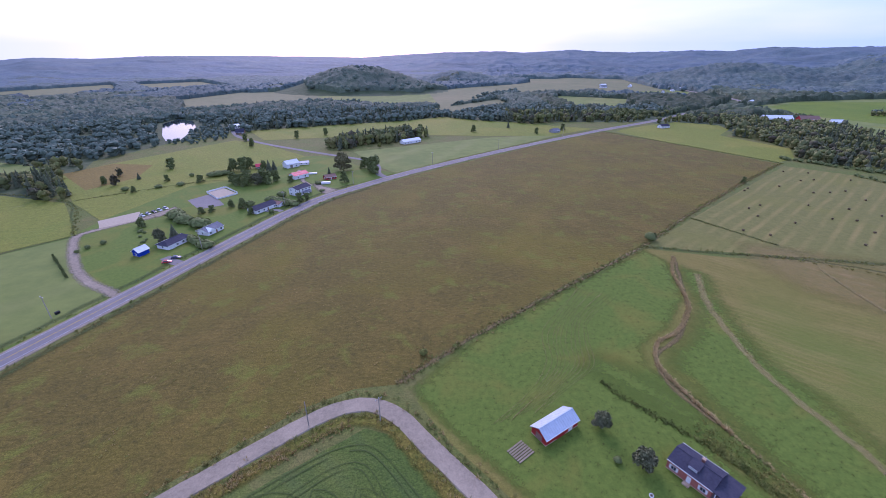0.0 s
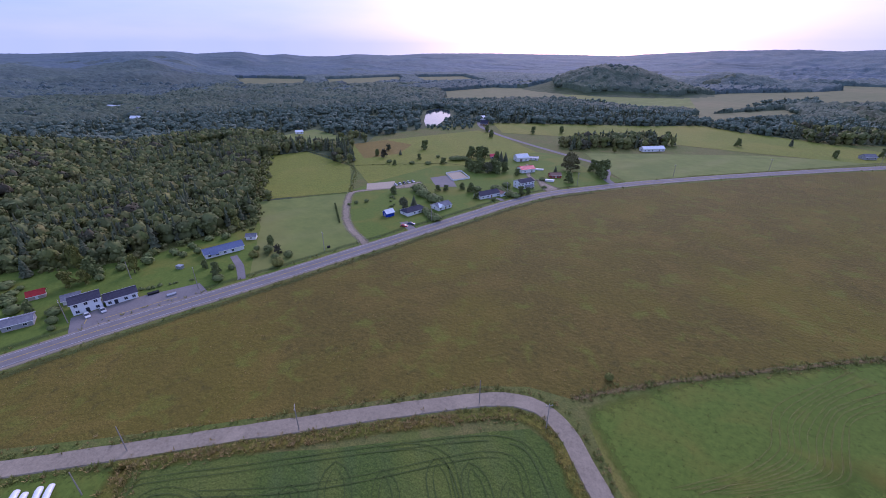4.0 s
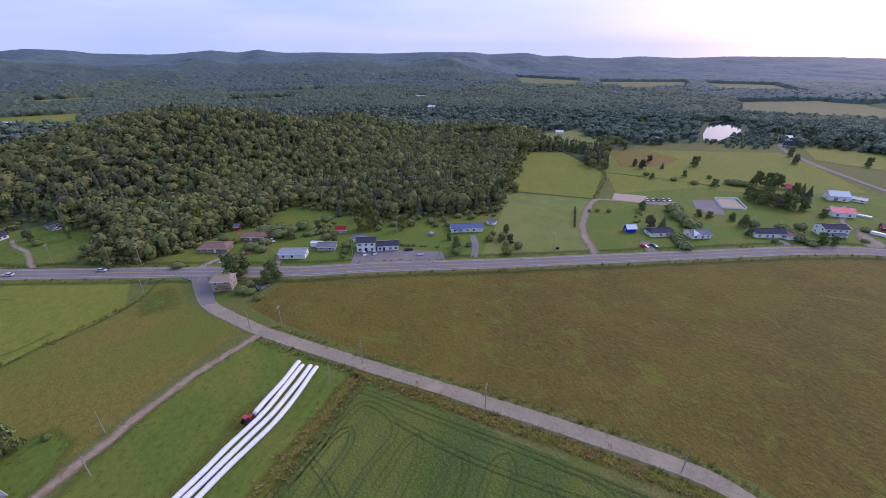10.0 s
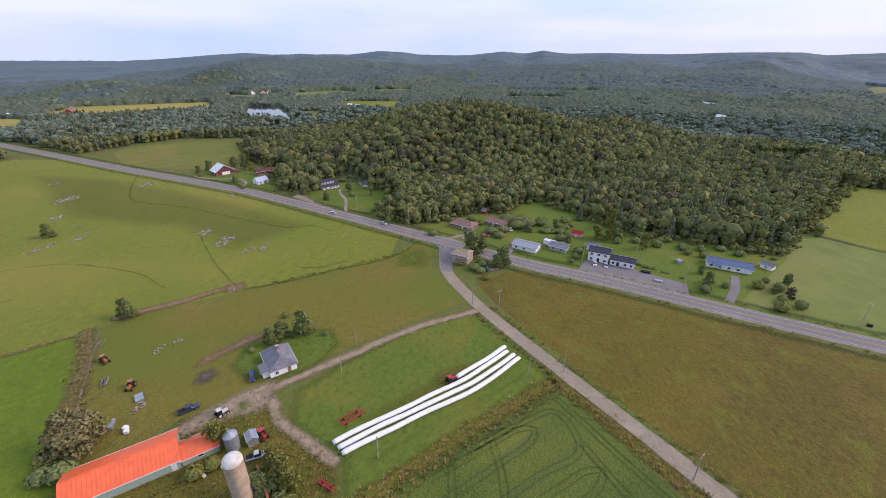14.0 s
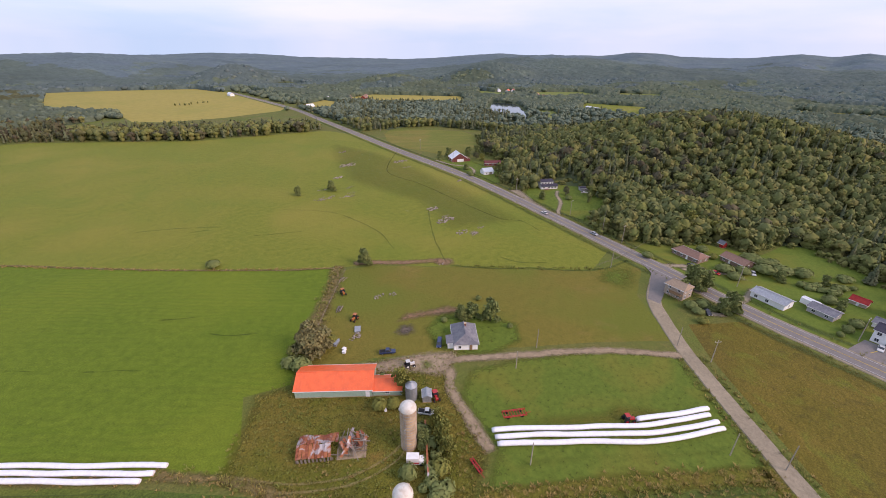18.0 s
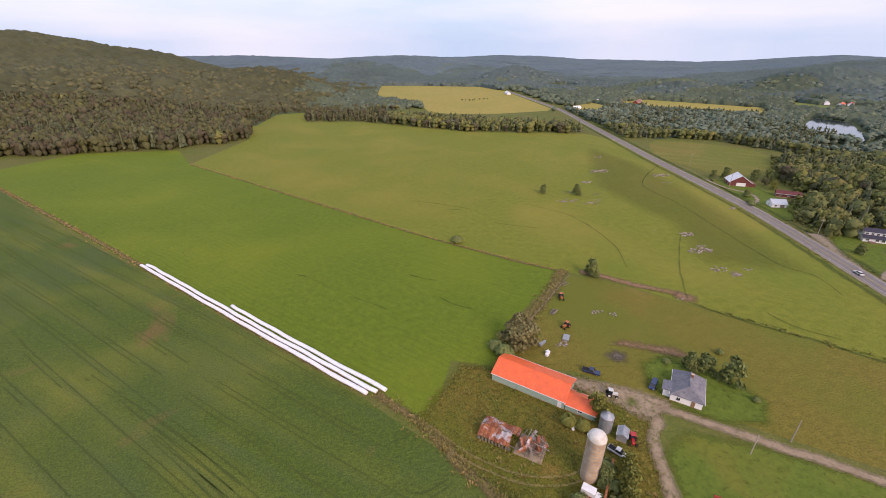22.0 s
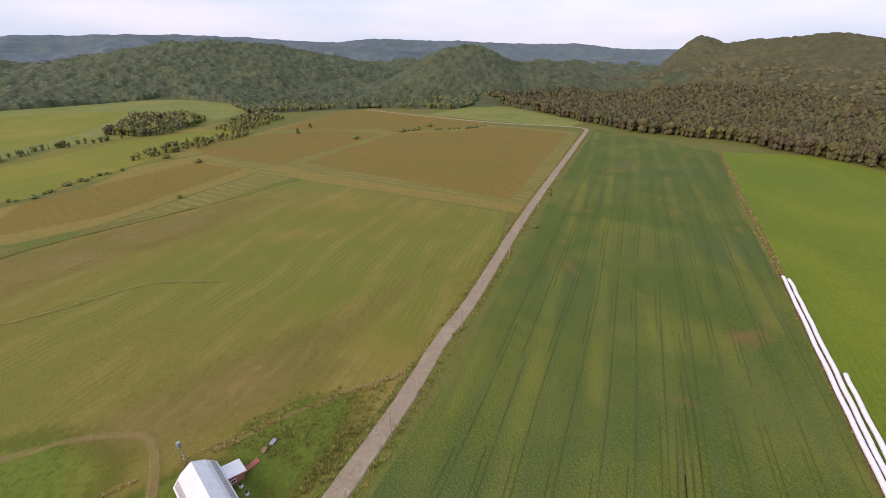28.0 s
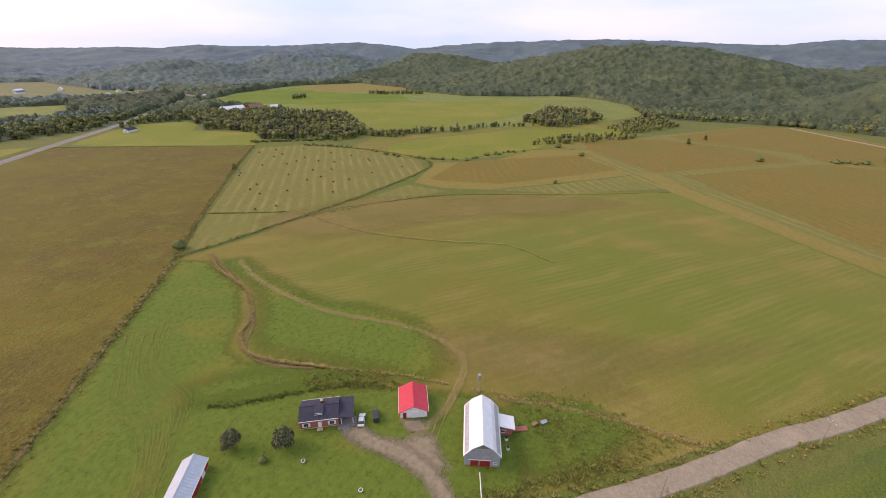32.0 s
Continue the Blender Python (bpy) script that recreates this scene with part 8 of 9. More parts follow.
way("track", [(-110, -150), (-117, -144), (-128, -132), (-142, -119)], 4.6, "red_soil", 0.2270, "reddish worn cattle path", 1.0)
yard("mud_patch", [(-136, -121), (-142, -124), (-148, -117), (-143, -111), (-137, -114)], "red_soil", 0.2290, "trampled reddish soil at the gateway")
way("track", [(-104, -154), (-91, -140), (-79, -130), (-66, -118), (-57, -108)], 6.0, "dry_grass", 0.2240, "tall dry grass along the paddock ditch", 1.4)
way("ditch", [(-140, -113), (-151, -96), (-165, -80), (-175, -65), (-187, -54), (-204, -48)], 1.6, "ditch_grass", 0.2360, "grassy ditch with darker green sides", 0.6)
way("ditch", [(-320, -330), (-241, -266), (-231, -215), (-214, -150), (-210, -128), (-215, -116), (-208, -100)], 0.7, "ditch_grass", 0.2270, "narrow winding ditch in the pasture", 0.5)
way("ditch", [(108, 203), (128, 197), (167, 190), (194, 185), (231, 179), (274, 175), (326, 174), (345, 184), (354, 201), (362, 268), (350, 335)], 3.0, "ditch_grass", 0.2270, "dark green winding brook between the meadows", 1.0)
way("ditch", [(166, 191), (204, 176), (225, 159), (263, 123), (304, 46), (346, -22)], 1.7, "ditch_grass", 0.2315, "narrow ditch along the mown meadow", 0.6)
way("ditch", [(156, 245), (170, 222), (182, 203)], 1.5, "ditch_grass", 0.2324, "narrow ditch below the hay field", 0.5)
way("ditch", [(-15, 100), (13, 126), (60, 164), (108, 203), (157, 249), (240, 322), (318, 387)], 1.8, "dry_grass", 0.2270, "weedy ditch along the brown meadow", 0.9)
way("ditch", [(318, 388), (264, 480), (212, 562)], 2.2, "ditch_grass", 0.2270, "weedy ditch at the far end of the meadow", 0.9)
way("ditch", [(348, 215), (358, 193), (368, 158), (400, 143), (446, 110), (476, 58)], 1.6, "ditch_grass", 0.2243, "weedy line behind the mown band", 0.7)
way("track", [(118, 190), (101, 145), (86, 123), (74, 114), (71, 104), (73, 94), (79, 82)], 1.5, "dry_grass", 0.2360, "winding strip of dry pale reeds", 0.7)
way("ditch", [(-258, 168), (-250, 172), (-230, 196), (-212, 217)], 2.0, "ditch_grass", 0.2360, "weedy line between two fields", 0.7)
way("ditch", [(-212, 217), (-240, 250), (-264, 277), (-346, 300)], 1.6, "ditch_grass", 0.2360, "weedy line behind the mown field", 0.7)
way("ditch", [(-266, 278), (-215, 318), (-195, 330), (-168, 330)], 1.6, "ditch_grass", 0.2360, "weedy line behind the village", 0.7)
for off in (-9.2, 9.2):
    tagged(ribbon("ditch", HWY[2:16], 4.5, M["ditch_grass"], 0.2210, offset=off, wobble=1.2, thin=True, top=0.5), "dark weedy ditch along the highway", "track", kind="structure")
# worn spots, ruts and wet lines of the pasture
for cx, cy, rx, ry in ((-189, -252, 5, 2.4), (-177, -234, 4.5, 2.0), (-231, -309, 10, 4.0), (-274, -283, 8, 4.0), (-195, -172, 5, 2.2), (-187, -153, 7, 2.4), (-181, -128, 4, 3.0), (-200, -281, 5, 3.0)):
    yard("bare_patch", [(cx + rx * math.cos(a) * (1 + 0.25 * math.sin(3 * a + cx)), cy + ry * math.sin(a) * (1 + 0.25 * math.cos(2 * a + cy))) for a in np.linspace(0, 2 * math.pi, 11)[:-1]], "gravel", 0.2300, "bare stony spot in the grazed pasture")
for pts, w in (([(-53, -274), (-70, -263), (-89, -246)], 0.9), ([(-73, -251), (-82, -246)], 0.8), ([(-95, -219), (-106, -211), (-117, -204)], 0.8), ([(-129, -245), (-147, -216), (-146, -174), (-135, -147)], 0.7), ([(-192, -174), (-163, -144), (-141, -116)], 0.8), ([(-164, -100), (-166, -88), (-174, -78)], 1.0)):
    way("ditch", pts, w, "ditch_grass", 0.2330, "faint dark rut in the pasture grass", 0.6)
for pts, w in (([(-42, -160), (-36, -164), (-31, -169)], 0.6), ([(-17, -142), (-10, -150), (-4, -156)], 0.5), ([(-52, -132), (-44, -139), (-40, -146)], 0.6), ([(6, -168), (13, -177), (20, -183)], 0.5)):
    way("rut", pts, w, "ditch_grass", 0.2330, "dark trampled streak in the green field", 0.7)
# the inn and the village
yard("parking", [(-181.5, 34), (-166, 79), (-178, 82), (-188, 64), (-192, 52), (-195, 40)], "asphalt", 0.2450, "grey asphalt forecourt of the inn")
way("marking", [(-183.5, 47), (-175, 70)], 0.25, "paint_yellow", 0.2810, "worn yellow paint line", 0.0)
way("marking", [(-186, 41), (-189, 43)], 0.25, "paint_yellow", 0.2810, "worn yellow paint line", 0.0)
way("driveway", [(-165, 94), (-176, 101), (-190, 107)], 3.6, "asphalt", 0.2450, "grey drive to the blue-roofed house", 0.3)
way("driveway", [(-209, -34), (-216, -24), (-219, -16)], 4.0, "gravel", 0.2450, "gravel drive of the brick bungalow", 0.5)
way("driveway", [(-195, 2), (-203, 3), (-212, 4)], 3.2, "gravel", 0.2450, "gravel drive beside the white garage", 0.5)
way("driveway", [(-184, -12), (-177, -8), (-180, -2)], 3.4, "gravel", 0.2450, "gravel drive of the tan house", 0.5)
way("lane", [(-140, 152), (-148, 157), (-163, 165), (-178, 177), (-196, 197), (-208, 213), (-210, 220), (-203, 230), (-192, 243), (-185, 250)], 5.0, "gravel", 0.2450, "curving gravel lane to the village park", 0.3)
yard("parking", [(-196, 244), (-184, 270), (-176, 264), (-174, 256), (-188, 240)], "gravel", 0.2360, "gravel car park")
yard("sand_court", [(-206, 229), (-191, 244), (-201, 258), (-216, 241)], "sand", 0.2540, "pale sand court beside the car park")
yard("parking", [(-182, 281), (-174, 294), (-161, 283), (-151, 271), (-164, 262)], "asphalt", 0.2450, "grey asphalt play ground")
yard("sand_rink", [(-179, 301), (-171, 311), (-153, 296), (-161, 284)], "sand", 0.2630, "sand floor of the open rink")
way("driveway", [(-131, 183), (-137, 186), (-143, 190)], 5.0, "asphalt", 0.2450, "asphalt drive of a village house", 0.3)
way("driveway", [(-107, 258), (-111, 261), (-118, 258)], 3.4, "asphalt", 0.2450, "asphalt drive of the ranch house", 0.3)
yard("parking", [(-87, 292), (-97, 304), (-102, 313), (-106, 322), (-100, 326), (-93, 316), (-78, 306)], "gravel", 0.2450, "gravel forecourt of the village garage")
way("driveway", [(-104, 318), (-114, 329), (-124, 355), (-130, 366)], 3.8, "gravel", 0.2450, "gravel farm drive behind the village", 0.5)
way("road", [(-46, 338), (-56, 352), (-60, 375), (-70, 398), (-106, 420), (-154, 449), (-209, 486), (-254, 526), (-280, 566), (-290, 600)], 5.6, "asphalt", 0.2450, "narrow grey side road past the village", 0.2)
way("driveway", [(-300, -262), (-296, -240), (-300, -222), (-290, -208), (-276, -204)], 3.0, "gravel", 0.2450, "gravel loop drive of the roadside farm", 0.4)
yard("parking", [(-265, -160), (-273, -151), (-263, -139), (-254, -128), (-246, -113), (-243, -119), (-251, -137)], "gravel", 0.2360, "gravel lay-by beside the highway")
way("driveway", [(-240, -104), (-248, -108), (-264, -114), (-278, -124), (-288, -128)], 2.8, "gravel", 0.2450, "curving gravel drive to the white house", 0.3)
yard("lawn", [(-239, -86), (-244, -112), (-252, -134), (-264, -144), (-284, -154), (-302, -152), (-318, -122), (-306, -94), (-276, -84)], "lawn", 0.2000, "lawn round the white roadside house")
yard("lawn", [(-278, -205), (-266, -175), (-285, -168), (-306, -190), (-322, -236), (-312, -256), (-300, -262)], "lawn", 0.2000, "lawn of the roadside farm")


def rail_fence(pts, h, label, step=2.4, mk="wood_grey"):
    f = thing("fence", pts[0][0], pts[0][1], 0, label, "fence")
    line = spline(pts, step)
    o = line[0]
    for a, b in zip(line, line[1:]):
        c, d = a - o, b - o
        part("post", boxed((c.x, c.y, 0.1 + h / 2), (0.1, 0.1, h)), M[mk], f)
        if mk == "trim":
            m = (c + d) / 2
            part("board", boxed((m.x, m.y, 0.1 + h * 0.45), ((d - c).length, 0.06, h * 0.9), (0, 0, math.degrees(math.atan2(d.y - c.y, d.x - c.x)))), M[mk], f)
        for k in (0.5, 0.95):
            part("rail", tube(bmesh.new(), (c.x, c.y, 0.1 + h * k), (d.x, d.y, 0.1 + h * k), 0.035, n=4), M[mk], f)


rail_fence([(-177.5, 299.5), (-174, 305.5), (-170.7, 311), (-169, 311.4), (-161, 304), (-153.3, 297), (-153, 295.4), (-157, 289.5), (-160.6, 284), (-162.2, 283.8), (-170, 291), (-177, 298), (-177.5, 299.5)], 1.2, "white board fence round the open rink", 2.0, "trim")
rail_fence([(-103, -147), (-86, -133), (-69, -119), (-50, -101)], 1.2, "grey timber fence beside the paddock", 3.0)
rail_fence([(-66, -86), (-60, -88), (-54, -93)], 1.0, "short grey fence behind the orange barn", 2.0)
rail_fence([(-232, -48), (-206, -52), (-186, -58)], 1.1, "old post fence by the road junction", 4.0)


# ---- tractor tracks in the crop ----
CROP = FIELDS[2][3]


def tracks():
    vs, fs, o = [], [], 0

    def add(pts, w=0.24):
        nonlocal o
        line = spline(pts, 2.0)
        for s in (-0.85, 0.85):
            n0 = o
            for i, p in enumerate(line):
                d = (line[min(i + 1, len(line) - 1)] - line[max(i - 1, 0)]).normalized()
                q = Vector((-d.y, d.x, 0))
                k = w / 2 * (0.75 + 0.6 * noise.noise((p.x * 0.1, p.y * 0.1, s)))
                for e in (k, -k):
                    c = p + q * (s + e)
                    vs.append((c.x, c.y, 0.19))
                o += 2
            ok = inside(CROP, np.array([p.x for p in line]), np.array([p.y for p in line]))
            for i in range(len(line) - 1):
                if not (ok[i] and ok[i + 1]) or noise.noise((line[i].x * 0.02, line[i].y * 0.02, 5.0 + s)) < -0.3:
                    continue
                fs.append((n0 + 2 * i, n0 + 2 * i + 1, n0 + 2 * i + 3, n0 + 2 * i + 2))
    u = Vector((0.686, -0.728, 0))     # along the lane
    v = Vector((-0.728, -0.686, 0))    # into the field
    for k in range(16):
        a = Vector((40, 8, 0)) + v * (7 + 8.6 * k)
        s0, s1 = -10 + 3 * k, 400 + 40 * (k % 3) + 6 * k
        if k > 9:
            s0 += (k - 9) * 14
        pts = [a + u * (s0 + (s1 - s0) * t / 6) + v * (0.8 * math.sin(t * 1.3 + k * 1.7) + 0.5 * math.sin(t * 2.9 + k)) for t in range(7)]
        if k > 2:
            h = pts[0]
            pts = [h - u * 6 + v * 8, h - u * 3 + v * 2] + pts
        add([(p.x, p.y) for p in pts])
    # headland lines along the lane's bend and loops where the tractor turned
    add([(-70, -14), (-82, 2), (-93, 11), (-98.5, 17), (-93, 23), (-82, 32), (-64, 47.5), (-46, 62.5), (-29, 75), (-19, 76), (-4, 60), (20, 34), (40, 12)], 0.34)
    add([(-76, -6), (-88.5, 10), (-93, 17), (-89, 21.5), (-82, 23.5), (-78, 21.5), (-72, 13), (-58, -2)], 0.3)
    add([(-83, 24), (-66, 35.5), (-52.5, 47), (-30, 68.5), (-20.5, 71), (-10, 56), (14, 30)], 0.3)
    add([(-53, 56.5), (-45.5, 62), (-39.5, 63.5), (-35, 62), (-24, 50), (-6, 30)], 0.3)
    d, q = Vector((0.68, -0.73, 0)), Vector((0.73, 0.68, 0))
    for cx, cy, r, deep in ((-74.0, 26.5, 2.4, 16), (-64.0, 35.0, 2.4, 17), (-58.5, 45.0, 2.9, 26), (-47.0, 50.0, 2.2, 17), (-37.5, 59.5, 2.4, 24), (-29.5, 62.8, 2.4, 17), (-84.0, 10.0, 2.6, 30), (-19.0, 63.0, 2.4, 26)):
        c = Vector((cx, cy, 0))
        pts = [c + d * deep + q * r * 1.2, c + d * deep * 0.5 + q * r * 1.1, c + d * 2 + q * r, c - d * r * 0.9, c + d * 2 - q * r, c - q * r * 1.1 + d * deep * 0.5, c - q * r * 1.3 + d * deep]
        add([(p.x, p.y) for p in pts], 0.3)
    for k in range(4):
        add([(-86 + 9 * k, -2 - 9 * k), (-60 + 10 * k, 4 - 12 * k), (-20 + 10 * k, -14 - 14 * k), (10 + 12 * k, -46 - 16 * k), (40 + 14 * k, -82 - 16 * k)])
    ob = mesh_object("tractor_tracks", vs, fs, M["track_dark"])
    return tagged(ob, "dark pairs of wheel tracks pressed into the crop", "tracks", kind="structure")


tracks()

# ---- weeds, hedges, bales, stones ----
M["weed_green"] = leaf_mat("weed_green", (0.217, 0.239, 0.055), (0.152, 0.174, 0.041), (0.246, 0.210, 0.058), 0.2)
M["bank_green"] = leaf_mat("bank_green", (0.118, 0.145, 0.030), (0.078, 0.100, 0.022), (0.140, 0.142, 0.034), 0.3)
M["weed_dry"] = leaf_mat("weed_dry", (0.420, 0.291, 0.112), (0.290, 0.206, 0.077), (0.304, 0.234, 0.077), 0.2)
M["reed"] = leaf_mat("reed", (0.630, 0.473, 0.216), (0.350, 0.263, 0.108), (0.420, 0.324, 0.126), 0.5)
M["stone"] = mat("stone", (0.31, 0.265, 0.215), (0.20, 0.165, 0.13), 1.5, rand=0.25, bump=0.05)
M["bale"] = mat("bale", (0.15, 0.11, 0.055), (0.10, 0.075, 0.04), 3.0, rand=0.2, bump=0.05)


def tuft(n=13):
    """Splayed blades, about a metre high."""
    a = rng.uniform(0, 2 * math.pi, n)
    out = np.stack([np.cos(a), np.sin(a), np.zeros(n)], 1)
    side = np.stack([-np.sin(a), np.cos(a), np.zeros(n)], 1) * rng.uniform(0.05, 0.11, (n, 1))
    base = out * rng.uniform(0.0, 0.45, (n, 1)) + rng.normal(size=(n, 3)) * (0.12, 0.12, 0)
    tip = base + out * rng.uniform(0.15, 0.6, (n, 1)) + (0, 0, 1) * rng.uniform(0.45, 1.0, (n, 1))
    v = np.stack([base - side, base + side, tip + side * 0.5, tip - side * 0.5], 1)
    return v.reshape(-1, 3), np.arange(n * 4).reshape(n, 4)


TUFTS = [tuft() for k in range(6)]


def along(pts, per_m, spread, both=None):
    line = np.array([(p.x, p.y) for p in spline(pts, 3.0)])
    seg = np.diff(line, axis=0)
    ln = np.hypot(seg[:, 0], seg[:, 1])
    n = int(ln.sum() * per_m)
    k = rng.choice(len(seg), n, p=ln / ln.sum())
    t = rng.uniform(0, 1, (n, 1))
    p = line[k] + seg[k] * t
    nrm = np.stack([-seg[k, 1], seg[k, 0]], 1) / ln[k][:, None]
    off = rng.normal(0, spread, (n, 1))
    if both:
        off = off + both * rng.choice((-1, 1), (n, 1))
    return p + nrm * off


def weeds(name, runs, mk, hgt, label):
    xy = np.concatenate(runs)
    h = rng.uniform(hgt[0], hgt[1], len(xy))
    ob = mesh_object(name, *scatter(TUFTS, xy, np.full(len(xy), 0.08), h, rng.uniform(0.9, 1.5, len(xy))), M[mk])
    return tagged(ob, label, "weeds", kind="stuff")


EDGE = [(-15, 100), (13, 126), (60, 164), (108, 203), (157, 249), (240, 322), (318, 387)]
CREEK = [(108, 203), (167, 190), (231, 179), (326, 174), (354, 201), (362, 268), (350, 335)]
weeds("verge_weeds", [along(LANE[4:], 2.2, 0.7, 4.0), along(EDGE, 2.5, 1.0), along(CREEK, 1.6, 1.4), along(HWY[5:20], 1.0, 0.8, 6.6), along([(-6, -98), (-18, -82), (-24, -68), (-36, -47), (-104, 20)], 1.6, 1.4),
                      along([(-140, -113), (-165, -80), (-187, -54)], 1.5, 0.7), along([(-104, -154), (-79, -130), (-57, -108)], 3.0, 1.6), along([(156, 245), (182, 203)], 2.0, 0.8), along([(166, 191), (225, 159), (263, 123), (304, 46)], 1.0, 0.6), along([(318, 388), (264, 480), (212, 562)], 1.2, 1.2),
                      along([(-212, 217), (-264, 277), (-346, 300)], 1.2, 1.0), along([(-266, 278), (-195, 330)], 1.2, 1.0)], "weed_green", (0.35, 0.95), "uneven green weeds along road and field edges")
weeds("verge_weeds", [along([(-106, 18), (-80, 42), (-44, 73), (-26, 85)], 5.0, 1.3), along([(-106, 19), (-84, -4), (-54, -33)], 4.0, 1.6)], "weed_dry", (0.3, 0.9), "brown and yellow weeds of the lane verges")
weeds("reeds", [along([(118, 190), (109, 173), (102, 146), (89, 128), (77, 120), (72, 107), (79, 81)], 13.0, 0.32)], "reed", (0.35, 0.8), "winding belt of pale straw-coloured reeds")
weeds("dry_weeds", [along(LANE[4:], 1.2, 0.9, 4.4), along([(-4, -98.5), (58, -171), (160, -290), (290, -440)], 1.6, 0.9),
                    along([(-104, -150.5), (-44, -216), (60, -350), (122, -430)], 1.4, 0.6), along([(92, 26), (97, 6), (101, -30)], 2.5, 0.8), along([(-6, -98), (-24, -68), (-36, -47), (-104, 20)], 1.5, 1.6), along(EDGE, 1.0, 1.4)], "weed_dry", (0.3, 0.8), "dry straw-coloured weeds along the field edges")


def in_field(k, n, pts=None):
    pts = pts or FIELDS[k][3]
    P = np.array(pts)
    x = rng.uniform(P[:, 0].min(), P[:, 0].max(), n)
    y = rng.uniform(P[:, 1].min(), P[:, 1].max(), n)
    m = inside(pts, x, y)
    return np.stack([x[m], y[m]], 1)


def clumped(xy, scale, cut):
    keep = [noise.noise((p[0] * scale, p[1] * scale, 2.2)) > cut for p in xy]
    return xy[np.array(keep)]


weeds("meadow_tufts", [clumped(in_field(1, 16000), 0.03, 0.02)], "weed_green", (0.15, 0.4), "scattered green tufts in the fallow meadow")
weeds("meadow_tufts", [clumped(in_field(1, 16000), 0.045, 0.05)], "weed_dry", (0.15, 0.4), "scattered dry brown tufts in the fallow meadow")
weeds("yard_weeds", [in_field(6, 5200)], "weed_green", (0.25, 0.6), "tall green weeds of the old farmyard")
weeds("yard_weeds", [clumped(in_field(6, 1700), 0.08, 0.1)], "weed_dry", (0.25, 0.6), "dry brown weeds of the old farmyard")
WILD = [(86, 12), (92, 24), (96, 6), (100, -26), (84, -12), (72, 4)]
weeds("wild_corner", [in_field(0, 1500, WILD)], "weed_green", (0.3, 0.7), "wild green weeds between barn and lane")


def hedge(pts, per_m, spread, h, label):
    xy = along(pts, per_m, spread)
    hh = rng.uniform(h * 0.6, h * 1.1, len(xy))
    tpl = []
    for k in range(4):
        n = 60
        d = rng.normal(size=(n, 3))
        d[:, 2] = np.abs(d[:, 2])
        d /= np.linalg.norm(d, axis=1)[:, None]
        tpl.append(join([lump((0, 0, 0.42), np.array((0.5, 0.5, 0.45)), 7, 4, 0.25), leaf_quads(d * (0.6, 0.6, 0.58) * rng.uniform(0.8, 1.1, (n, 1)) + (0, 0, 0.38), d, 0.13)]))
    ob = mesh_object("hedge", *scatter(tpl, xy, np.full(len(xy), 0.05), hh, rng.uniform(1.0, 1.5, len(xy))), M["leaf_garden"])
    return tagged(ob, label, "hedge", kind="stuff")


weeds("reeds", [along([(78.8, 81.0), (82.4, 71.1), (86.1, 61.1), (88.8, 50.4), (90.2, 42.1)], 7.0, 0.4), along([(91.1, 34.5), (94.5, 22.0), (100.2, 3.1)], 3.0, 0.5)], "reed", (0.2, 0.5), "thin line of pale straw-coloured grass across the meadow")
weeds("bank_weeds", [in_field(0, 900, [(73.6, 86.3), (81.7, 73.8), (85.6, 59.3), (83.8, 55.3), (80.4, 54.7), (75.2, 69.3), (67.1, 80.8)])], "weed_green", (0.25, 0.7), "rank green weeds behind the red-roofed garage")
weeds("bank_weeds", [along([(50, 101), (56, 93), (62, 86), (70, 78), (76, 70), (81, 59)], 9.0, 0.7)], "bank_green", (0.2, 0.55), "ragged green weedy bank behind the brick house")
weeds("bank_weeds", [along([(96, 20), (99, 10), (101, 0), (100, -12)], 2.5, 3.0), along([(86, 14), (92, 10), (95, 16)], 4.0, 1.2)], "bank_green", (0.2, 0.6), "rank green weeds beside the barn")
weeds("tall_weeds", [along([(60, 17), (69, 8), (78, -2), (86, -10)], 6.0, 1.2), along([(84, 10), (93, 8), (89, 2)], 3.0, 2.0)], "weed_green", (0.4, 1.0), "tall green weeds beside the lane and barn")
hedge([(-173.5, 250), (-162.7, 241.2), (-153.3, 235.4), (-140.7, 229.6)], 1.3, 1.0, 5.0, "tall dark garden hedge between village houses")
hedge([(-143.8, 213.8), (-135.3, 207.3), (-127.5, 201.6)], 1.3, 0.7, 3.6, "dark clipped hedge between two village lawns")
hedge([(-122.7, 279.8), (-111.1, 273.3), (-101.3, 270)], 1.4, 0.8, 3.8, "long dark clipped garden hedge")
hedge([(-196, 62), (-190, 72), (-183, 82)], 0.6, 0.4, 1.3, "low clipped hedge behind the inn")
hedge([(-160, 200), (-170, 214), (-180, 228)], 0.4, 1.0, 1.4, "row of low garden bushes")
hedge([(330, 405), (342, 392), (380, 345)], 0.4, 2.0, 3.5, "bushes along the brook")
hedge([(345, 350), (362, 290), (354, 240), (352, 212), (366, 160), (400, 143), (446, 110)], 0.22, 1.6, 2.4, "low bushes along the field brook")
hedge([(527, -160), (530, -198), (518, -231), (526, -287)], 0.25, 2.5, 3.0, "bushes between the ripe fields")
hedge([(-220, 60), (-226, 82), (-214, 96), (-218, 120)], 0.25, 4.0, 3.5, "bushes at the foot of the wood")
hedge([(-252, 40), (-243, 34), (-232, 31), (-228, 20)], 0.6, 2.0, 3.0, "bushes behind the workshop")
hedge([(-57, -58), (-56, -50), (-50, -44), (-46, -40)], 1.0, 1.4, 2.4, "overgrown bushes between the silos")


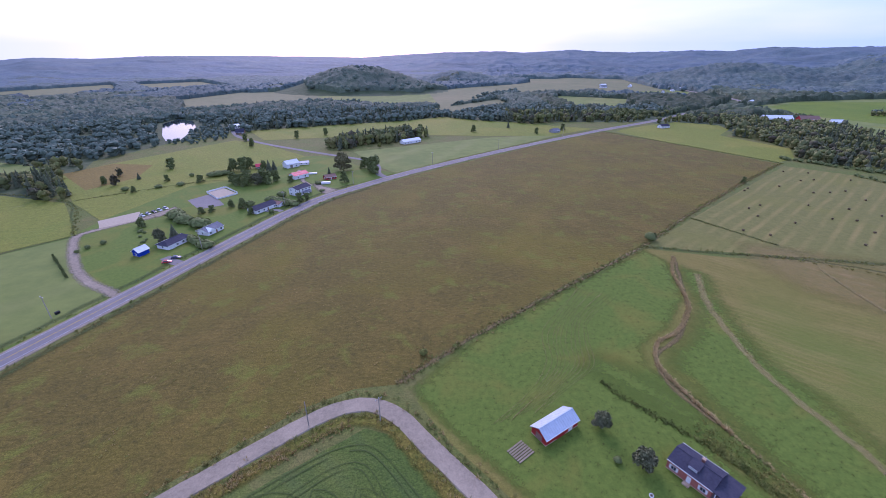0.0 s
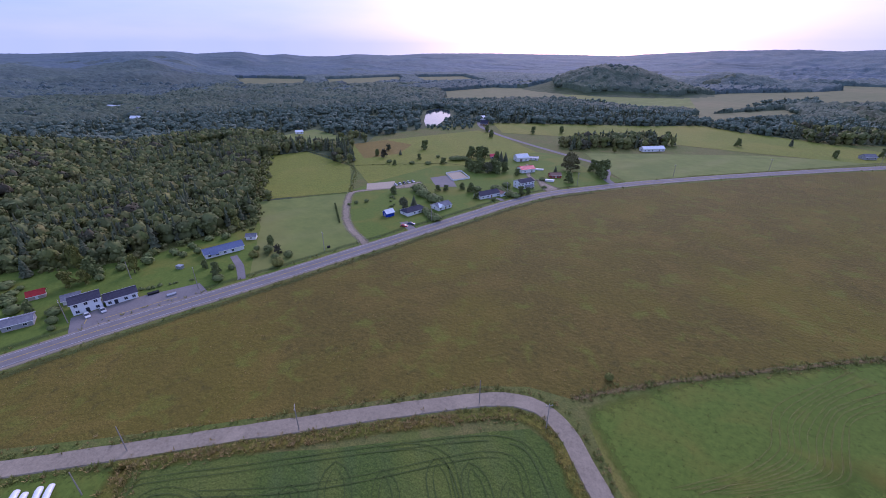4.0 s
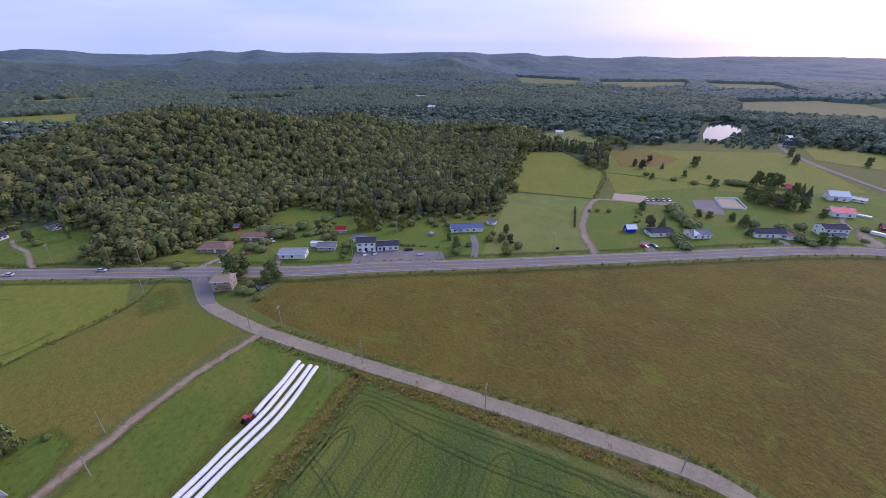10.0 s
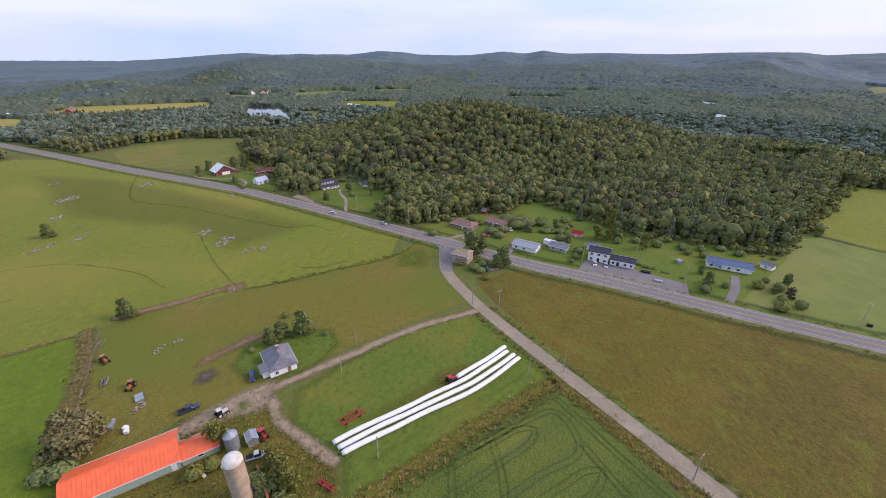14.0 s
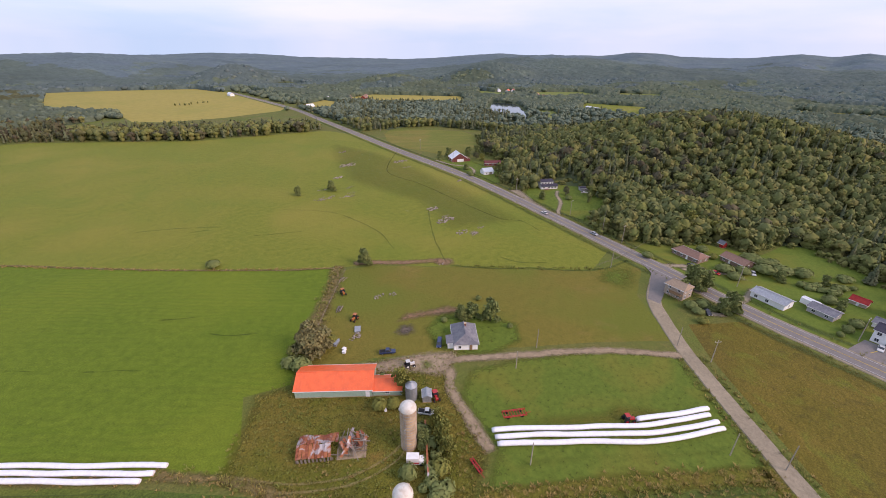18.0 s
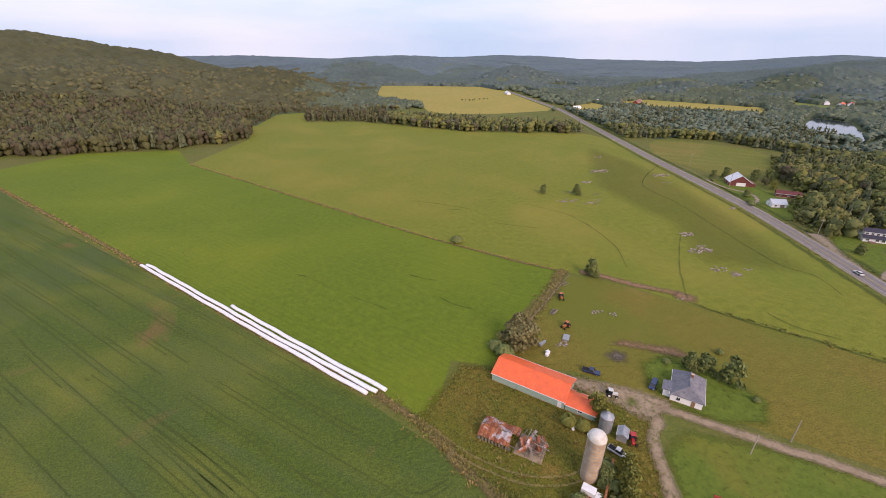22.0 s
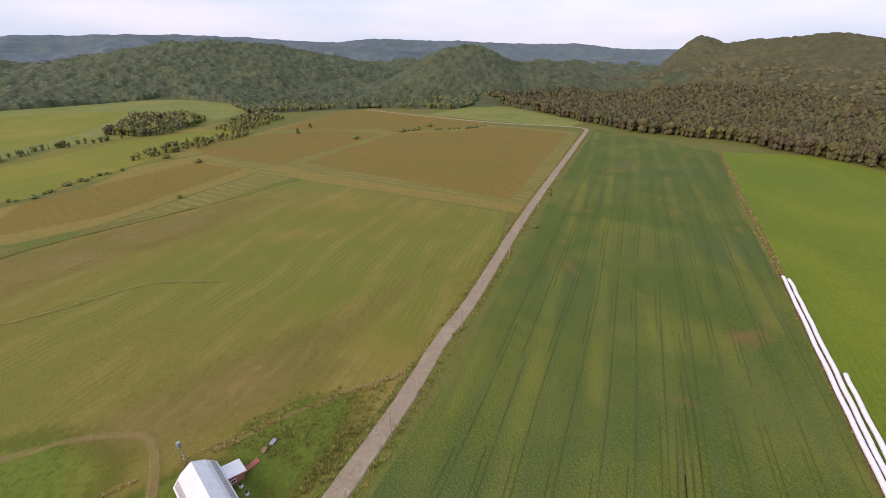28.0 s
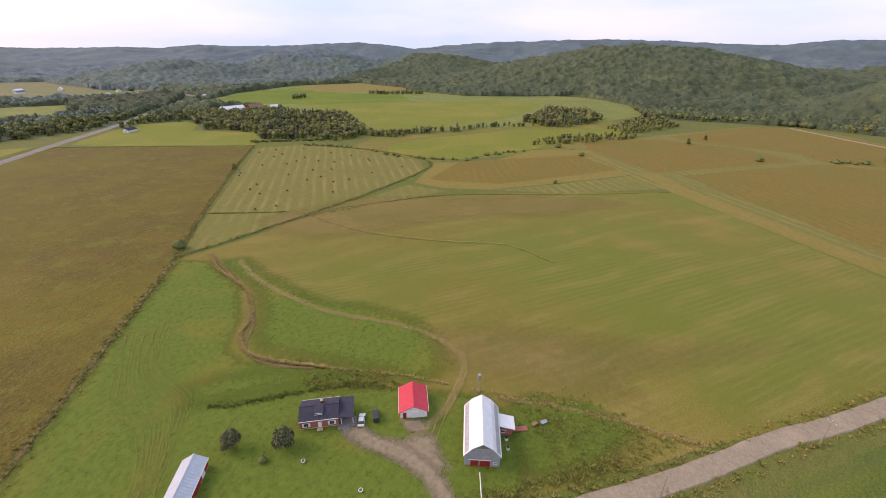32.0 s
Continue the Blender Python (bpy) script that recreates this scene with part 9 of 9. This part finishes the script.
def bale_at(x, y, turn):
    if "bale" not in TREE_KINDS:
        bm = bmesh.new()
        tube(bm, (-0.6, 0, 0.55), (0.6, 0, 0.55), 0.55, n=16)
        me = bpy.data.meshes.new("hay_bale")
        bm.to_mesh(me)
        bm.free()
        me.materials.append(M["bale"])
        TREE_KINDS["bale"] = me
    o = new("hay_bale", TREE_KINDS["bale"])
    o.matrix_world = pose(x, y, 0.12, 0, 0, turn)
    tagged(o, "round dark hay bale on the mown field", "hay bale", "hay bales on the mown field")


HAY = [p for nm, mk, lb, p in FIELDS if nm == "hay_field"][0]
hr = random.Random(3)
for i in range(9):
    for j in range(6):
        bx, by = 150 + 23 * i + hr.uniform(-10, 10), 205 + 30 * j + hr.uniform(-16, 16)
        if inside(HAY, np.array([bx]), np.array([by]))[0] and inside(HAY, np.array([bx + 6]), np.array([by - 8]))[0]:
            bale_at(bx, by, hr.uniform(0, 180))


def stones(x, y, r, n, label, size=0.5):
    s = thing("stone_pile", x, y, 0, label, "stones")
    sr = random.Random(int(x * 7 + y))
    for k in range(n):
        bm = bmesh.new()
        bmesh.ops.create_icosphere(bm, subdivisions=1, radius=1.0)
        for v in bm.verts:
            v.co *= sr.uniform(0.75, 1.2)
        bmesh.ops.scale(bm, verts=bm.verts[:], vec=(size * sr.uniform(0.5, 1.3), size * sr.uniform(0.5, 1.0), size * sr.uniform(0.25, 0.5)))
        bmesh.ops.rotate(bm, verts=bm.verts[:], matrix=Matrix.Rotation(sr.uniform(0, 6), 3, "Z"))
        a, d = sr.uniform(0, 6.28), r * math.sqrt(sr.random())
        bmesh.ops.translate(bm, verts=bm.verts[:], vec=(d * math.cos(a), d * math.sin(a) * 0.5, 0.18))
        part("stone", bm, M["stone"], s)


for sx, sy, sr_, n in ((-194, -172, 3, 12), (-190, -157, 4, 18), (-180, -127, 3, 18), (-190, -130, 3, 10), (-182, -152, 3, 14), (-262, -262, 6, 14), (-139, -117, 2, 8), (-98, -118, 3, 18), (-103, -114.5, 2.5, 12), (-74, -103.5, 3, 22), (-180, -240, 5, 14), (-170, -262, 4, 10)):
    stones(sx, sy, sr_, n, "grey stones heaped in the pasture grass")
for sx, sy, sr_, n in ((-231, -308, 11, 34), (-274, -283, 9, 28), (-200, -281, 5, 24), (-160, -244, 8, 22), (-172, -236, 4, 12), (-195, -173, 5, 22), (-185, -153, 7, 28), (-260, -201, 3, 10), (-177, -134, 5, 16), (-263, -356, 6, 14)):
    stones(sx, sy, sr_, n, "weathered pale boulders scattered in the pasture", 0.85)


def log_pile(x, y, turn, n, label):
    s = thing("log_pile", x, y, turn, label, "logs")
    lr = random.Random(int(x))
    for k in range(n):
        yy, a = lr.uniform(-1.4, 1.4), lr.uniform(-0.25, 0.25)
        part("log", tube(bmesh.new(), (-2.2, yy - a, 0.25 + 0.12 * (k % 3)), (lr.uniform(1.0, 2.6), yy + a, 0.25 + 0.12 * (k % 3)), lr.uniform(0.08, 0.14), n=6), M["wood_grey"], s)


log_pile(-81.0, -122.5, 40, 12, "loose grey timber poles in the grass")
log_pile(-97, -141, 20, 6, "old grey boards near the fence corner")


def crate(x, y, turn, s, mk, label, name="crate"):
    c = thing(name, x, y, turn, label, name.replace("_", " "))
    part("body", boxed((0, 0, 0.1 + s[2] / 2), s, bevel=min(s) * 0.08), M[mk], c)
    part("top", boxed((0, 0, 0.1 + s[2] + 0.03), (s[0] * 1.03, s[1] * 1.03, 0.06)), M[mk if mk in ("brick", "galvanised", "black_rubber", "wood_brown") else "trim"], c)


crate(-66.8, -105.6, 30, (3.4, 1.7, 1.0), "galvanised", "old metal trough in the paddock", "trough")
crate(-77.2, -106.2, 50, (3.4, 2.2, 0.5), "galvanised", "flat grey wagon bed in the paddock", "wagon_bed")
crate(-66.5, -100.4, 10, (1.2, 1.2, 1.0), "bag_plastic", "white wrapped bale in the paddock", "wrapped_bale")
crate(-65.6, -99.3, 30, (1.2, 1.1, 0.9), "bag_plastic", "white wrapped bale in the paddock", "wrapped_bale")
crate(83.6, 16.8, -60, (4.4, 1.5, 0.35), "brick", "red flat trailer beside the barn", "trailer")
crate(87.0, 13.4, -30, (1.8, 1.0, 0.6), "wood_brown", "small wooden cart in the weeds", "cart")
crate(88.8, 11.2, -40, (1.9, 1.1, 0.6), "galvanised", "small metal cart in the weeds", "cart")
crate(-200.0, 85.5, 20, (3.0, 2.2, 1.6), "galvanised", "round-topped metal tank shed", "tank")
crate(-155.5, 139.5, 70, (1.6, 1.0, 1.0), "black_rubber", "small dark garden tractor on the grass", "mower")
crate(-178.5, 70.0, 70, (3.4, 1.6, 0.7), "galvanised", "low grey utility trailer on the forecourt", "trailer")
crate(-186.5, 66.5, 70, (4.2, 1.7, 0.8), "black_rubber", "black flat trailer beside the inn", "trailer")
crate(-113.0, 352.0, 20, (7.0, 2.2, 1.0), "bag_plastic", "white boat on a trailer", "boat")
crate(-94.0, 322.0, 10, (7.0, 2.4, 1.6), "bag_plastic", "white camper trailer beside the village drive", "camper")
crate(-62.5, -53.6, 30, (1.4, 1.2, 0.8), "trim", "white bin among the bushes", "bin")
crate(-60.6, -66.4, 10, (1.2, 0.7, 0.7), "trim", "white scrap box in the weeds", "bin")
crate(-57.5, -69.6, 60, (1.2, 0.7, 0.5), "trim", "white scrap sheet in the weeds", "scrap")

# pale mowing lines curving over the lawn
mr = random.Random(8)
for k in range(11):
    o = 1.7 * k + mr.uniform(-0.4, 0.4)
    way("track", [(60 + o * 0.8 + mr.uniform(-2, 2), 160 - o * 0.5), (46 + o * 0.6, 140 - o * 0.4), (37 + o * 0.9, 126 - o * 0.5), (35 + o * 0.9, 110 - o * 0.1), (27 + o * 0.75, 97 + o * 0.1), (16 + o * 0.6 + mr.uniform(-3, 3), 84 + o * 0.3)], 0.38, "mown", 0.2380 + 0.0004 * k, "faint pale mowing line on the lawn", 0.3)
# garden bed by the shed, barrels and stands
gb = thing("garden_bed", 20.2, 75.4, 38, "dug garden bed with brown rows", "garden bed")
for k in range(7):
    part("soil_ridge", boxed((0, -2.1 + 0.7 * k, 0.2), (5.6, 0.5, 0.16), bevel=0.05), M["yard_soil"], gb)
tw = thing("feed_tower", 91.0, 32.0, 20, "slim grey lattice stand behind the barn", "tower")
for sx in (-0.6, 0.6):
    for sy in (-0.6, 0.6):
        part("leg", tube(bmesh.new(), (sx, sy, 0), (sx * 0.4, sy * 0.4, 6.0), 0.07, n=5), M["galvanised"], tw)
for z in (1.5, 3.0, 4.5):
    part("brace", boxed((0, 0, z), (1.3 - z * 0.12, 0.06, 0.06), (0, 0, 45)), M["galvanised"], tw)
part("tank", tube(bmesh.new(), (0, 0, 6.0), (0, 0, 7.6), 0.5, n=14), M["galvanised"], tw)
for bx, by in ((76.0, 17.6), (78.6, 18.9)):
    b = thing("barrel", bx, by, 0, "white plastic barrel against the barn wall", "barrel")
    part("body", tube(bmesh.new(), (0, 0, 0.1), (0, 0, 1.05), 0.45, n=16), M["bag_plastic"], b)
    part("lid", tube(bmesh.new(), (0, 0, 1.05), (0, 0, 1.11), 0.4, n=16), M["black_rubber"], b)
bp = thing("boom_pole", 66.0, 21.6, 0, "long pale pole leaning out from the barn door", "pole")
part("pole", tube(bmesh.new(), (0, 0, 0.7), (-9.0, -4.2, 0.9), 0.12, n=8), M["trim"], bp)
ac = thing("conveyor", -55.2, -51.2, 45, "long rusty feed conveyor on trestles", "conveyor")
part("trough", boxed((0, 0, 2.0), (17, 0.5, 0.35)), M["rusty_sheet"], ac)
for k in range(6):
    part("leg", boxed((-7.5 + 3 * k, 0, 1.0), (0.1, 0.5, 2.0)), M["wood_grey"], ac)
for lx, ly in ((49.0, 63.2), (49.2, 45.4)):
    o = thing("planter", lx, ly, 0, "round white lawn planter", "planter")
    part("rim", tube(bmesh.new(), (0, 0, 0.1), (0, 0, 0.55), 0.4, 0.55, 14), M["trim"], o)
    part("soil", tube(bmesh.new(), (0, 0, 0.5), (0, 0, 0.57), 0.42, 0.42, 14), M["mud"], o)
